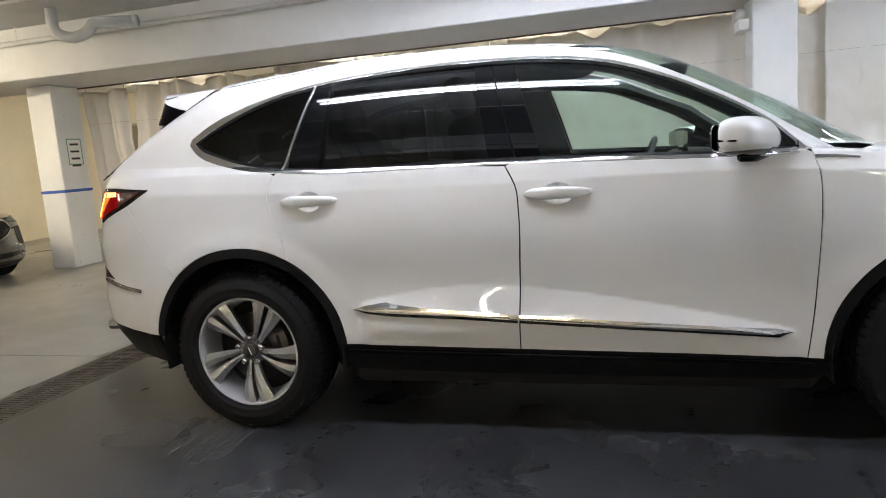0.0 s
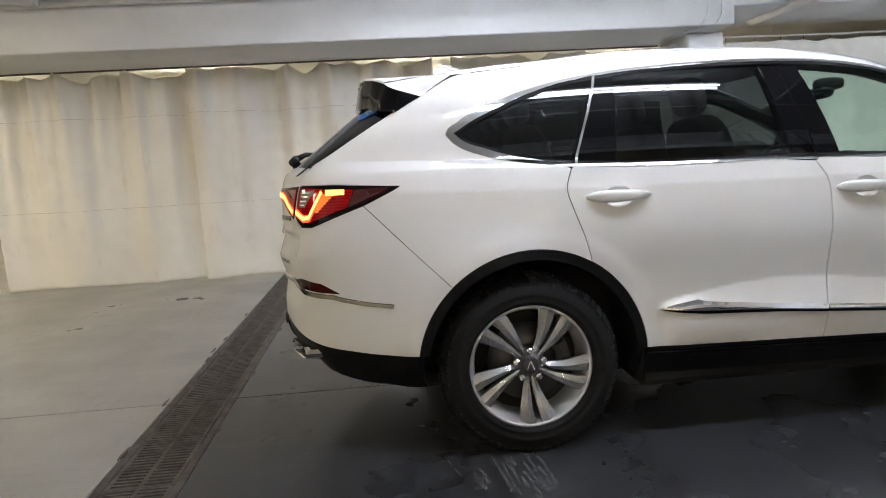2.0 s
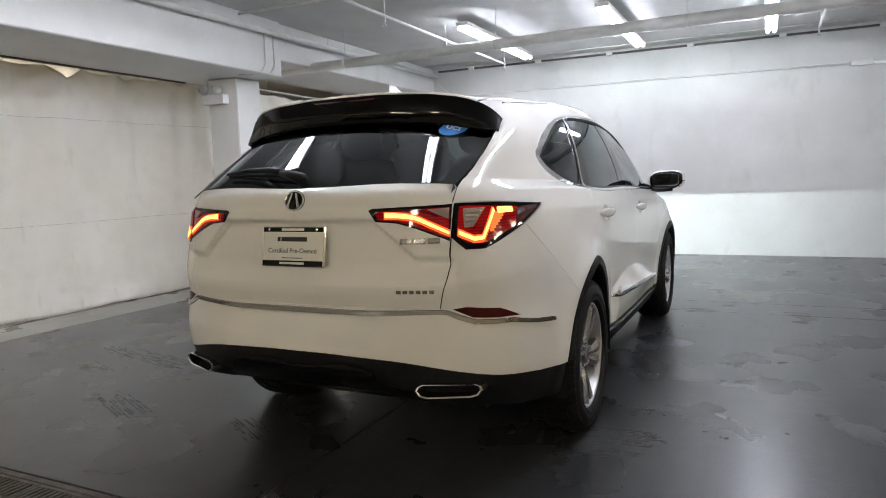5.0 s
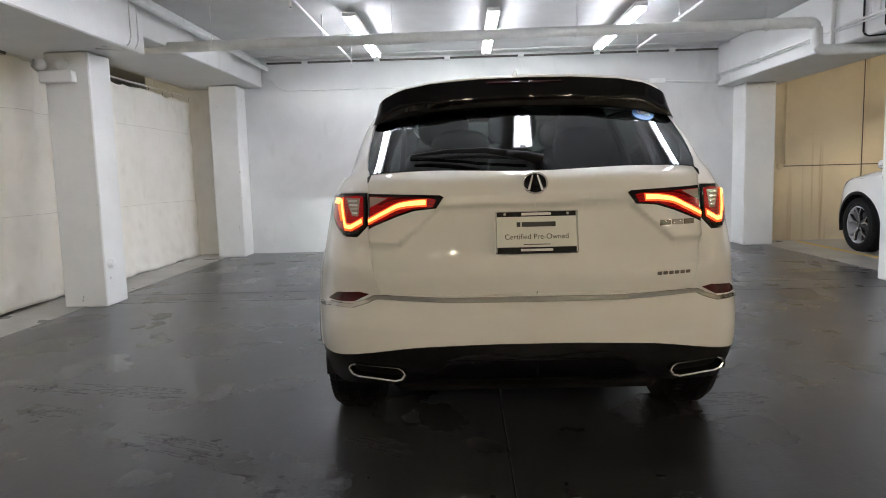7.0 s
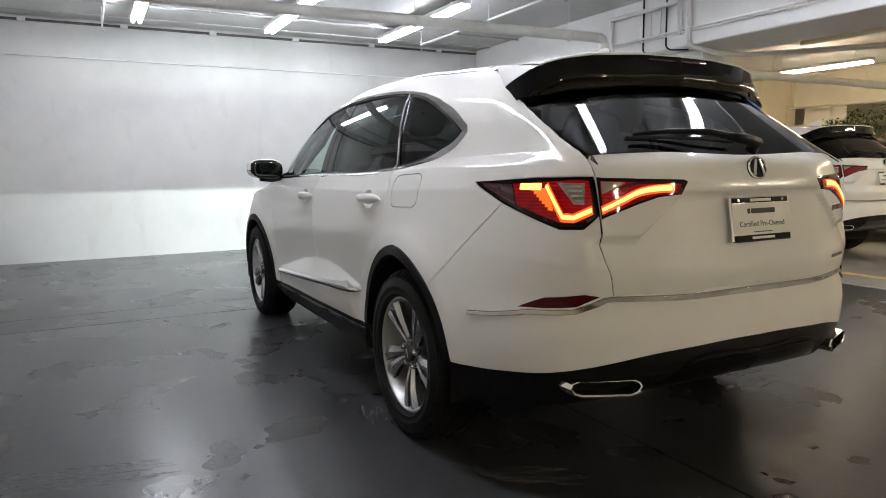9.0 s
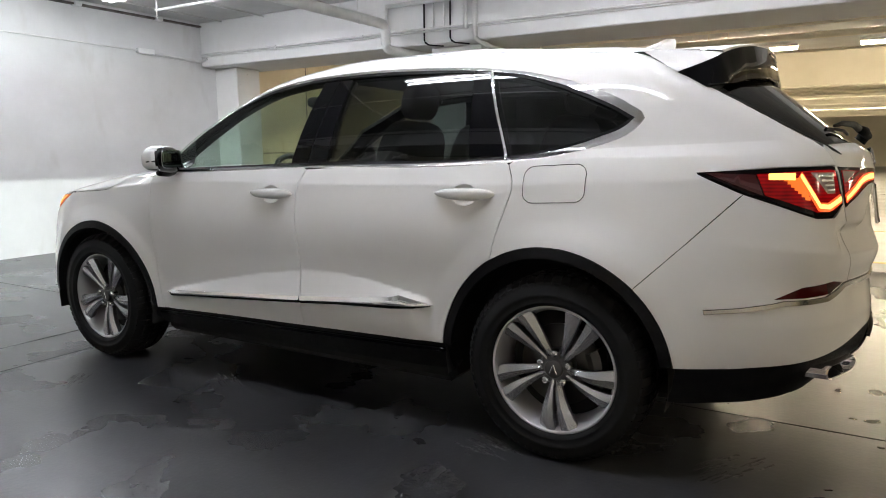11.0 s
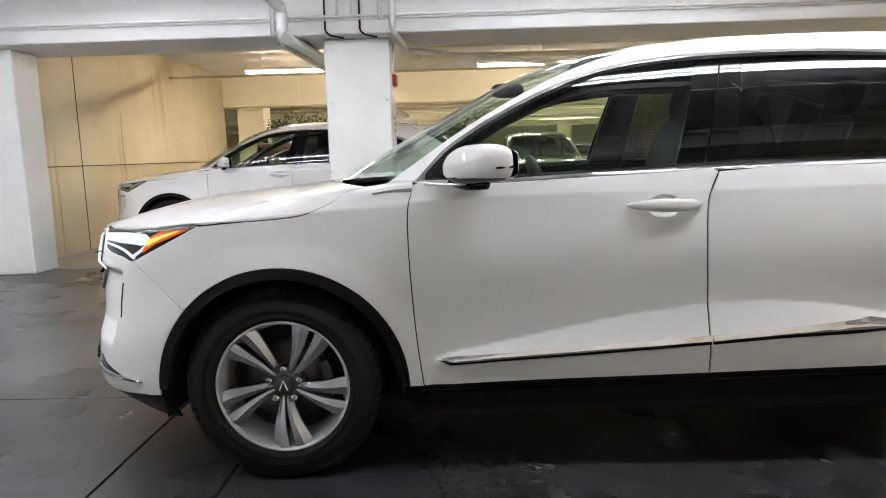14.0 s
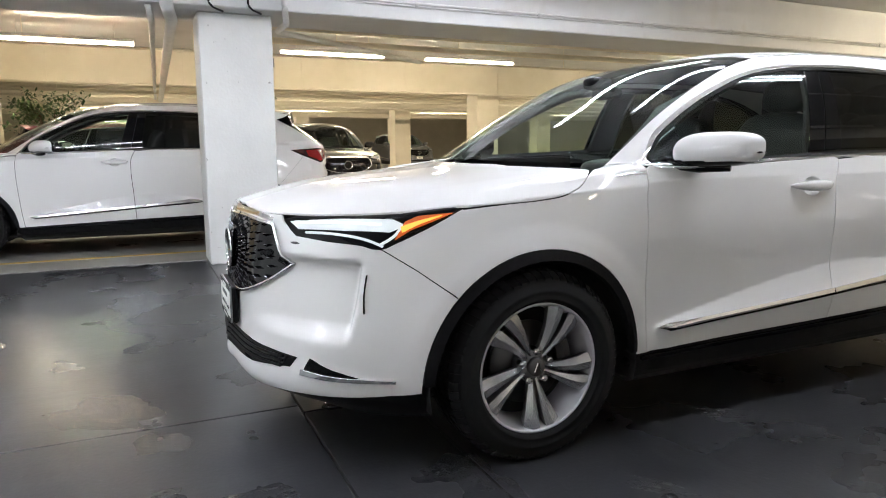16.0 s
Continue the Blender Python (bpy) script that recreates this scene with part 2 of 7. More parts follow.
def broken(m, scale, a, z):
    """Let the ground show through gaps in a thin film."""
    t = m.node_tree
    tc = t.nodes.new("ShaderNodeTexCoord")
    n = t.nodes.new("ShaderNodeTexNoise")
    n.inputs["Scale"].default_value, n.inputs["Detail"].default_value, n.inputs["Roughness"].default_value = scale, 8.0, 0.75
    t.links.new(tc.outputs["Object"], n.inputs["Vector"])
    r = t.nodes.new("ShaderNodeMapRange")
    r.inputs[1].default_value, r.inputs[2].default_value = a, z
    t.links.new(n.outputs[0], r.inputs[0])
    tr = t.nodes.new("ShaderNodeBsdfTransparent")
    mx = t.nodes.new("ShaderNodeMixShader")
    t.links.new(r.outputs[0], mx.inputs[0])
    t.links.new(tr.outputs[0], mx.inputs[1])
    t.links.new(t.nodes["Principled BSDF"].outputs[0], mx.inputs[2])
    t.links.new(mx.outputs[0], t.nodes["Material Output"].inputs[0])


broken(TYRE_DUST, 34.0, 0.34, 0.60)
GRATE_IRON = noise_mix(principled("cast_grate", (0.1, 0.07, 0.055), 0.6, 0.3), (0.055, 0.046, 0.040), (0.13, 0.112, 0.098), 9, bump=0.2)
PIPE_WHITE = noise_mix(principled("painted_pipe", (0.7, 0.7, 0.68), 0.45), (0.62, 0.62, 0.6), (0.72, 0.72, 0.7), 5)
TUBE = glow("fluorescent_cool", (0.95, 0.975, 1.055), TUBE_COOL, (0.9, 0.9, 0.9))
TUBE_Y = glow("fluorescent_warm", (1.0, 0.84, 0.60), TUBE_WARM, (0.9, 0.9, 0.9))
FIXTURE = principled("fixture_enamel", (0.75, 0.75, 0.74), 0.4)
LINE_YELLOW = principled("yellow_line_paint", (0.6, 0.42, 0.12), 0.6)
BLUE_PAINT = principled("blue_band_paint", (0.04, 0.1, 0.4), 0.5)
SIGN_WHITE = principled("sign_white", (0.78, 0.78, 0.74), 0.5)
INK = principled("sign_ink", (0.02, 0.02, 0.02), 0.5)
RED_PLASTIC = principled("red_plastic", (0.35, 0.02, 0.02), 0.35)
SEAM = principled("seam_thread", (0.55, 0.51, 0.44), 0.9)
LEAF = noise_mix(principled("leaf", (0.05, 0.1, 0.03), 0.5), (0.03, 0.07, 0.02), (0.08, 0.13, 0.04), 8)


# ---- mesh helpers ----
def link_bm(name, bm, material, parent=None, smooth=False):
    me = bpy.data.meshes.new(name)
    bmesh.ops.recalc_face_normals(bm, faces=bm.faces)
    for f in bm.faces:
        f.smooth = smooth
    bm.to_mesh(me)
    bm.free()
    for m in (material if isinstance(material, (list, tuple)) else [material]):
        me.materials.append(m)
    ob = new(name, me)
    ob.parent = parent
    return ob


def part(name, bm, material, parent, label="", smooth=False):
    return tagged(link_bm(name, bm, material, parent, smooth), label)


def thing(name, label, category, loc=(0, 0, 0), rz=0.0, group="", kind=""):
    ob = new(name)
    ob.matrix_basis = pose(*loc, 0, 0, rz)
    return tagged(ob, label, category, group, kind)


def box(bm, lo, hi, bevel=0.0, seg=1):
    b2 = bmesh.new()
    bmesh.ops.create_cube(b2, size=1.0)
    for v in b2.verts:
        v.co = Vector([lo[i] + (hi[i] - lo[i]) * (v.co[i] + 0.5) for i in range(3)])
    if bevel:
        bmesh.ops.bevel(b2, geom=b2.edges[:], offset=bevel, segments=seg, affect="EDGES", profile=0.6)
    join(bm, b2)


def join(bm, b2, m=None):
    vs = [bm.verts.new(m @ v.co if m else v.co) for v in b2.verts]
    b2.verts.index_update()
    for f in b2.faces:
        try:
            g = bm.faces.new([vs[v.index] for v in f.verts])
            g.smooth, g.material_index = f.smooth, f.material_index
        except ValueError:
            pass
    b2.free()


def solid(lo, hi, bevel=0.0, seg=1):
    bm = bmesh.new()
    box(bm, lo, hi, bevel, seg)
    return bm


def tube_bm(path, r, sides=12, closed=False, cap=True):
    """A round bar along a path of points."""
    bm = bmesh.new()
    P = [Vector(p) for p in path]
    rings = []
    up = Vector((0, 0, 1))
    for i, p in enumerate(P):
        a = P[i - 1] if i or closed else p
        b = P[(i + 1) % len(P)] if i < len(P) - 1 or closed else p
        d = (b - a).normalized()
        ref = up if abs(d.z) < 0.9 else Vector((1, 0, 0))
        s = d.cross(ref).normalized()
        t = s.cross(d)
        rr = r[i] if isinstance(r, (list, tuple)) else r
        rings.append([bm.verts.new(p + rr * (math.cos(k * math.tau / sides) * s + math.sin(k * math.tau / sides) * t)) for k in range(sides)])
    n = len(rings)
    for i in range(n if closed else n - 1):
        A, B = rings[i], rings[(i + 1) % n]
        for k in range(sides):
            bm.faces.new((A[k], A[(k + 1) % sides], B[(k + 1) % sides], B[k]))
    if cap and not closed:
        bm.faces.new(rings[0][::-1])
        bm.faces.new(rings[-1])
    return bm


def arc_path(points, radius, seg=5):
    """A path with rounded bends."""
    P = [Vector(p) for p in points]
    out = [P[0]]
    for a, b, c in zip(P, P[1:], P[2:]):
        u, v = (a - b).normalized(), (c - b).normalized()
        d = min(radius, (a - b).length * 0.45, (c - b).length * 0.45)
        for k in range(seg + 1):
            t = k / seg
            p, q = b + u * d * (1 - t), b + v * d * t
            out.append(p.lerp(q, t))
    return out + [P[-1]]


def lathe(profile, sides=48, axis="y"):
    """A turned shape from (radius, along) pairs."""
    bm = bmesh.new()
    rings = []
    for r, h in profile:
        ring = []
        for k in range(sides):
            a = k * math.tau / sides
            c, s = r * math.cos(a), r * math.sin(a)
            ring.append(bm.verts.new({"y": (c, h, s), "z": (c, s, h), "x": (h, c, s)}[axis]))
        rings.append(ring)
    for A, B in zip(rings, rings[1:]):
        for k in range(sides):
            bm.faces.new((A[k], A[(k + 1) % sides], B[(k + 1) % sides], B[k]))
    return bm


# ---- the bay and the garage round it ----
CEIL, WALL_X = 3.13, 6.05


def structure(name, bm, material, label, category, smooth=False):
    return tagged(link_bm(name, bm, material, None, smooth), label, category, "", "structure")


def floor_sheet(lo, hi, z):
    return solid((lo[0], lo[1], z - 0.12), (hi[0], hi[1], z))


def slabs(name, xs, ys, z, material, label, gap=0.005, shift=0.0):
    """A floor in slabs with sawn joints, over a bed; the last row's middle joint may be shifted."""
    bed = structure(name, solid((xs[0], ys[0], z - .2), (xs[-1], ys[-1], z - .02)), GRATE_IRON, label, "floor")
    for x0, x1 in zip(xs, xs[1:]):
        cuts = [y + (shift if x1 == xs[-1] and 0 < k < len(ys) - 1 else 0) for k, y in enumerate(ys)]
        for y0, y1 in zip(cuts, cuts[1:]):
            part("slab", solid((x0 + gap, y0 + gap, z - .019), (x1 - gap, y1 - gap, z), .002), material, bed)
    return bed


main_floor = slabs("floor", (-2.88, 1.68, 2.17, WALL_X), (-4.42, .10, 5.2), 0.0, FLOOR_DARK, "dark grey painted concrete floor with scuffs and tyre marks", .0055, -.09)
slabs("floor_behind_drain", (-22, -12, -7.5, -3.24), (-4.42, .10, 5.2, 14), 0.0, FLOOR_LIGHT, "worn light grey concrete floor behind the drain")
structure("floor_garage", floor_sheet((-22, -46), (16, -4.424), 0.004), FLOOR_LIGHT, "worn light concrete floor of the garage", "floor")
structure("floor_beyond_curtain", floor_sheet((-3.236, 5.2), (16, 14), 0.0), FLOOR_LIGHT, "light concrete floor beyond the curtains", "floor")
structure("kerb_strip", solid((-2.86, 4.06, 0.0), (WALL_X, 4.62, 0.006)), FLOOR_LIGHT, "unpainted concrete strip along the curtain", "floor strip")
structure("ceiling", solid((-22, -46, CEIL), (16, 14, CEIL + 0.3)), CEIL_WHITE, "white painted concrete ceiling", "ceiling")
structure("wall_front", solid((WALL_X, -4.5, -0.1), (WALL_X + 0.3, 5.4, CEIL)), FRONT_WHITE, "white painted front wall", "wall")
structure("wall_tan", solid((WALL_X, -12.3, -0.1), (WALL_X + 0.3, -4.504, CEIL)), TAN, "tan painted concrete wall with water stains", "wall")
structure("wall_rear", solid((-22.3, -46, -0.1), (-22, 14, CEIL)), CREAM, "cream garage wall", "wall")
structure("wall_left", solid((-22, 14, -0.1), (16, 14.3, CEIL)), CREAM, "cream garage wall beyond the curtains", "wall")
structure("wall_right", solid((-22, -46.3, -0.1), (16, -46, CEIL)), CREAM, "cream far garage wall", "wall")
structure("wall_end", solid((16, -46, -0.1), (16.3, 14, CEIL)), CREAM, "cream garage end wall", "wall")

structure("beam_left", solid((-22, 3.44, 2.5), (1.85, 4.6, CEIL - 0.002), 0.012), WALL_WHITE, "white concrete beam over the curtains", "beam")
structure("beam_left_front", solid((1.852, 3.49, 2.7), (WALL_X - 0.002, 4.7, CEIL - 0.002), 0.012), WALL_WHITE, "white concrete beam beside the front wall", "beam")
structure("beam_right", solid((-22, -4.75, 2.49), (WALL_X - 0.002, -3.82, CEIL - 0.002), 0.012), WALL_WHITE, "white concrete beam between bay and garage", "beam")


def column(name, lo, hi, top, label, z=0.0):
    return structure(name, solid((lo[0], lo[1], z), (hi[0], hi[1], top), 0.012), COLUMN_WHITE, label, "column")


column("column_1", (1.52, 3.853), (1.935, 4.29), 2.498, "white painted concrete column with chips")
column("column_2", (5.61, 3.776), (WALL_X - 0.002, 4.216), 2.698, "white painted corner column")
column("column_3", (1.450, -4.62), (2.160, -4.09), 2.488, "white pitted concrete column with a notice")
column("column_4", (5.576, -4.535), (WALL_X - 0.002, -4.07), 2.488, "white painted corner column")
column("column_5", (-7.55, 4.0), (-7.15, 4.5), 2.498, "white column with a blue band")


# ---- ceiling lamps ----
def strip_lamp(x, y, length, z, warm=False, along="x"):
    root = thing("strip_lamp", "hanging fluorescent strip lamp, lit", "ceiling lamp", (x, y, z), 0 if along == "x" else 90, "strip lamps")
    part("housing", solid((-length / 2, -.075, 0), (length / 2, .075, .05), .008), FIXTURE, root)
    for s in (-.04, .04):
        part("fluorescent_tube", tube_bm([(-length / 2 + .02, s, -.022), (length / 2 - .02, s, -.022)], .019, 8), TUBE_Y if warm else TUBE, root, "glowing tube")
    for s in (-1, 1):
        part("hanger", tube_bm([(s * length * .35, 0, .05), (s * length * .35, 0, CEIL - z)], .004, 6), FIXTURE, root)
    return root


for y in (1.5, -.12, -1.75):
    for x in (3.95, -.80):
        strip_lamp(x, y, 2.45, 3.01)
# unseen warm pair, added behind the walk so the car's tail gets warm light
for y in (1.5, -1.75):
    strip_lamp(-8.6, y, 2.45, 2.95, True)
for y in (-9.4, -15.5, -23.0, -31.0):
    for x in (3.65, -.65, -3.45, -9.0, -15.0):
        strip_lamp(x, y, 1.95, 2.85, True)
for x in (-9.0, -5.0, -1.2, 2.6):
    strip_lamp(x, 9.4, 1.95, 2.85, True)


# ---- the car: a body surface lofted through rings that run from the nose round the side to the tail ----
from mathutils.bvhtree import BVHTree
from mathutils.geometry import delaunay_2d_cdt

UNDER = [(2.28, 0, 0.21), (2.23, 0.45, 0.21), (2.03, 0.76, 0.21), (1.85, 0.88, 0.22), (1.445, 0.92, 0.22), (0.9, 0.9, 0.25), (-0.15, 0.9, 0.265), (-1.2, 0.9, 0.28), (-1.5, 0.92, 0.28), (-2.0, 0.88, 0.305), (-2.25, 0.74, 0.345), (-2.36, 0.4, 0.375), (-2.38, 0, 0.385)]
LOWER = [(2.47, 0, 0.302), (2.4, 0.45, 0.302), (2.17, 0.77, 0.312), (1.9, 0.925, 0.32), (1.445, 0.972, 0.34), (0.9, 0.918, 0.36), (-0.15, 0.93, 0.385), (-1.2, 0.945, 0.4), (-1.5, 0.975, 0.42), (-2, 0.925, 0.44), (-2.29, 0.785, 0.45), (-2.46, 0.42, 0.46), (-2.49, 0, 0.46)]
MOULD = [(2.45, 0, 0.47), (2.385, 0.45, 0.47), (2.18, 0.785, 0.48), (1.92, 0.935, 0.5), (1.445, 0.982, 0.55), (0.9, 0.924, 0.48), (-0.15, 0.936, 0.54), (-1.2, 0.952, 0.58), (-1.5, 0.985, 0.62), (-2, 0.932, 0.62), (-2.312, 0.795, 0.62), (-2.481, 0.42, 0.62), (-2.509, 0, 0.62)]
CREASE = [(2.44, 0, 0.66), (2.37, 0.45, 0.66), (2.15, 0.78, 0.67), (1.9, 0.92, 0.7), (1.445, 0.975, 0.8), (0.9, 0.934, 0.64), (-0.15, 0.945, 0.67), (-1.2, 0.957, 0.74), (-1.5, 0.982, 0.86), (-2, 0.918, 0.76), (-2.305, 0.78, 0.745), (-2.466, 0.42, 0.735), (-2.49, 0, 0.735)]
WAIST = [(2.43, 0, .82), (2.35, .45, .83), (2.11, .78, .85), (1.88, .895, .88), (1.445, .935, .92), (.9, .950, .88), (-.15, .962, .89), (-1.2, .960, .93), (-1.5, .948, .97), (-2.0, .900, .90), (-2.325, .770, .865), (-2.497, .42, .845), (-2.52, 0, .845)]
SHOULDER = [(2.40, 0, .955), (2.32, .45, .955), (2.07, .755, .96), (1.83, .87, .985), (1.445, .912, 1.02), (.9, .935, 1.06), (-.15, .945, 1.075), (-1.2, .94, 1.09), (-1.5, .925, 1.10), (-2.0, .855, 1.12), (-2.29, .735, 1.135), (-2.46, .40, 1.14), (-2.475, 0, 1.14)]
BELT = [(2.22, 0, 1.01), (2.15, 0.43, 1.005), (1.93, 0.7, 1.005), (1.7, 0.815, 1.025), (1.38, 0.858, 1.065), (0.9, 0.898, 1.125), (-0.15, 0.915, 1.15), (-1.2, 0.905, 1.175), (-1.5, 0.881, 1.195), (-2, 0.813, 1.2), (-2.28, 0.7, 1.205), (-2.435, 0.4, 1.205), (-2.455, 0, 1.205)]
BASE = [(1.32, 0, 1.125), (1.27, 0.4, 1.12), (1.15, 0.66, 1.12), (1.03, 0.765, 1.125), (0.96, 0.828, 1.135), (0.8, 0.85, 1.148), (-0.15, 0.875, 1.172), (-1.2, 0.865, 1.2), (-1.5, 0.835, 1.22), (-1.97, 0.775, 1.24), (-2.25, 0.68, 1.25), (-2.39, 0.39, 1.24), (-2.41, 0, 1.235)]
GLASS_MID = [(0.88, 0, 1.37), (0.85, 0.38, 1.365), (0.76, 0.62, 1.36), (0.68, 0.705, 1.355), (0.61, 0.774, 1.355), (0.42, 0.798, 1.37), (-0.15, 0.818, 1.385), (-1.2, 0.803, 1.4), (-1.5, 0.783, 1.4), (-1.82, 0.736, 1.4), (-2.02, 0.675, 1.395), (-2.185, 0.4, 1.39), (-2.222, 0, 1.39)]
GLASS_TOP = [(0.38, 0, 1.605), (0.35, 0.35, 1.6), (0.28, 0.56, 1.59), (0.22, 0.635, 1.575), (0.14, 0.684, 1.57), (0, 0.7, 1.575), (-0.3, 0.72, 1.585), (-1, 0.71, 1.575), (-1.35, 0.7, 1.55), (-1.65, 0.68, 1.53), (-1.8, 0.632, 1.525), (-1.985, 0.4, 1.528), (-2.045, 0, 1.53)]
ROOF_EDGE = [(0.12, 0, 1.655), (0.1, 0.33, 1.65), (0.05, 0.52, 1.64), (0, 0.58, 1.632), (-0.08, 0.605, 1.635), (-0.2, 0.63, 1.645), (-0.5, 0.65, 1.652), (-1, 0.645, 1.642), (-1.3, 0.63, 1.622), (-1.6, 0.61, 1.602), (-1.73, 0.55, 1.6), (-1.78, 0.32, 1.607), (-1.8, 0, 1.61)]
ROOF_MID = [(-.1, 0, 1.692), (-.11, .25, 1.69), (-.13, .36, 1.682), (-.16, .40, 1.678), (-.2, .42, 1.68), (-.3, .43, 1.685), (-.5, .44, 1.69), (-1.0, .44, 1.68), (-1.2, .42, 1.665), (-1.4, .38, 1.655), (-1.5, .32, 1.65), (-1.55, .2, 1.655), (-1.56, 0, 1.655)]
RIDGE = [(-.3 - .083 * i, 0, 1.70 - .00025 * i * i) for i in range(13)]
RINGS = [UNDER, LOWER, MOULD, CREASE, WAIST, SHOULDER, BELT, BASE, GLASS_MID, GLASS_TOP, ROOF_EDGE, ROOF_MID, RIDGE]
NU, NV = 54, 40
along = np.arange(12 * NU + 1)[:, None] / NU
tail = np.clip((along - 8.3) / 0.5, 0, 1)
SHARP = {2: 0.3 * tail, 3: 0.2 * tail, 4: 0.85 * tail, 5: 0.92, 6: 0.75 * np.clip((along - 3.6) / .6, 0, 1) * np.clip((9.6 - along) / .6, 0, 1), 7: 0.85, 10: 0.2}


def hermite(P, n, sharp={}):
    """A curve through the rows of P, n steps a span; sharp rows bend in a crease."""
    P = np.array(P, float)
    K = len(P)
    d = np.maximum(np.linalg.norm(np.diff(P, axis=0), axis=-1, keepdims=True), 1e-4)
    s = np.diff(P, axis=0) / d
    out = []
    for k in range(K - 1):
        def tangent(i, side):
            if i == 0:
                return s[0]
            if i == K - 1:
                return s[-1]
            a, b = d[i - 1], d[i]
            smooth = (s[i - 1] * b + s[i] * a) / (a + b)
            w = sharp.get(i, 0)
            return smooth * (1 - w) + (s[i] if side else s[i - 1]) * w
        m0, m1 = tangent(k, True) * d[k], tangent(k + 1, False) * d[k]
        for j in range(n):
            t = j / n
            out.append(P[k] * (2 * t**3 - 3 * t**2 + 1) + m0 * (t**3 - 2 * t**2 + t) + P[k + 1] * (3 * t**2 - 2 * t**3) + m1 * (t**3 - t**2))
    out.append(P[-1])
    return np.array(out)


LONG = np.array([hermite(r, NU) for r in RINGS])
LONG[:, 0, 1] = LONG[:, -1, 1] = 0
GRID = hermite(LONG, NV, SHARP)          # [v][u] points
GV, GU = GRID.shape[:2]


def step(a, b, x):
    t = np.clip((x - a) / (b - a), 0, 1)
    return t * t * (3 - 2 * t)


# relief on the lofted skin: the ledge over the door moulding, the arch flares, the plate recess, the bumper scoops
X, Y, Z = GRID[..., 0].copy(), GRID[..., 1].copy(), GRID[..., 2].copy()
arc = np.interp(X, [-.90, -.83, -.58, -.40, -.17, .10, .45, .87], [.585, .602, .648, .663, .658, .625, .555, .462])
ledge = step(-.90, -.80, X) * (1 - step(.78, .90, X)) * (Y > .85)
mould = np.interp(X, [-.90, -.74, -.17, .87], [.566, .568, .520, .448])
GRID[..., 1] += ledge * 0.034 * np.clip((arc - Z) / np.maximum(arc - mould, .03), 0, 1) * (1 - 0.6 * step(.50, .38, Z))
for cx, cz in ((1.44, .35), (-1.425, .375)):
    rr = np.hypot(X - cx, Z - cz)
    GRID[..., 1] += 0.007 * (1 - step(.515, .585, rr)) * step(.74, .84, Y)
lip = np.interp(Y, [0, .36, .53, .70], [1.10, 1.10, .953, .953])
GRID[..., 0] += 0.028 * (X < -2.2) * step(0.010, -0.014, Z - lip) * step(.80, .94, Z) * step(.71, .66, Y)
scoop = (X > 1.9) * step(.30, .74, Y) * step(.815, .785, Y) * step(.50, .58, Z) * step(.815, .78, Z)
GRID[..., 0] -= 0.035 * scoop
GRID[..., 1] -= 0.030 * scoop
du = np.gradient(GRID, axis=1)
dv = np.gradient(GRID, axis=0)
NORM = np.cross(du, dv)
NORM /= np.maximum(np.linalg.norm(NORM, axis=2, keepdims=True), 1e-9)
if NORM[int(4 * NV), int(6 * NU), 1] < 0:
    NORM = -NORM
for col in (0, -1):
    NORM[:, col, 1] = 0
    NORM[:, col] /= np.maximum(np.linalg.norm(NORM[:, col], axis=1, keepdims=True), 1e-9)
NORM[-NV // 2:] = (0, 0, 1)
verts = [Vector(p) for p in GRID.reshape(-1, 3)]
tris = []
for j in range(GV - 1):
    for i in range(GU - 1):
        a = j * GU + i
        tris += [(a, a + 1, a + GU + 1), (a, a + GU + 1, a + GU)]
SKIN = BVHTree.FromPolygons(verts, tris, epsilon=0.0)
UM = np.concatenate([[0], np.cumsum(np.linalg.norm(np.diff(GRID[3 * NV], axis=0), axis=1))])
VM = np.concatenate([[0], np.cumsum(np.linalg.norm(np.diff(GRID, axis=0), axis=2)[:, 3 * NU:9 * NU].mean(axis=1))])


def uv_of(p, index):
    j, i = divmod(index // 2, GU - 1)
    a = Vector(GRID[j, i])
    e1, e2 = Vector(GRID[j, i + 1]) - a, Vector(GRID[j + 1, i]) - a
    q = p - a
    s = min(1, max(0, q.dot(e1) / max(e1.dot(e1), 1e-12)))
    t = min(1, max(0, (q - e1 * s).dot(e2) / max(e2.dot(e2), 1e-12)))
    return (np.interp(i + s, range(GU), UM), np.interp(j + t, range(GV), VM))


def cast(o, d):
    hit, _, index, _ = SKIN.ray_cast(Vector(o), Vector(d))
    if hit is None:
        hit, _, index, _ = SKIN.find_nearest(Vector(o) + Vector(d) * 2.2)
    return uv_of(hit, index)


def S(x, z):
    return cast((x, 3, z), (0, -1, 0))


def R(y, z):
    return cast((-5, max(y, 1e-4), z), (1, 0, 0))


def F(y, z):
    return cast((5, max(y, 1e-4), z), (-1, 0, 0))


def T(x, y):
    return cast((x, max(y, 1e-4), 3), (0, 0, -1))


def D(x, y, z):
    """The skin's nearest place to a point."""
    hit, _, index, _ = SKIN.find_nearest(Vector((x, y, z)))
    return uv_of(hit, index)


def UV(u, v):
    return (np.interp(u * NU, range(GU), UM), np.interp(v * NV, range(GV), VM))


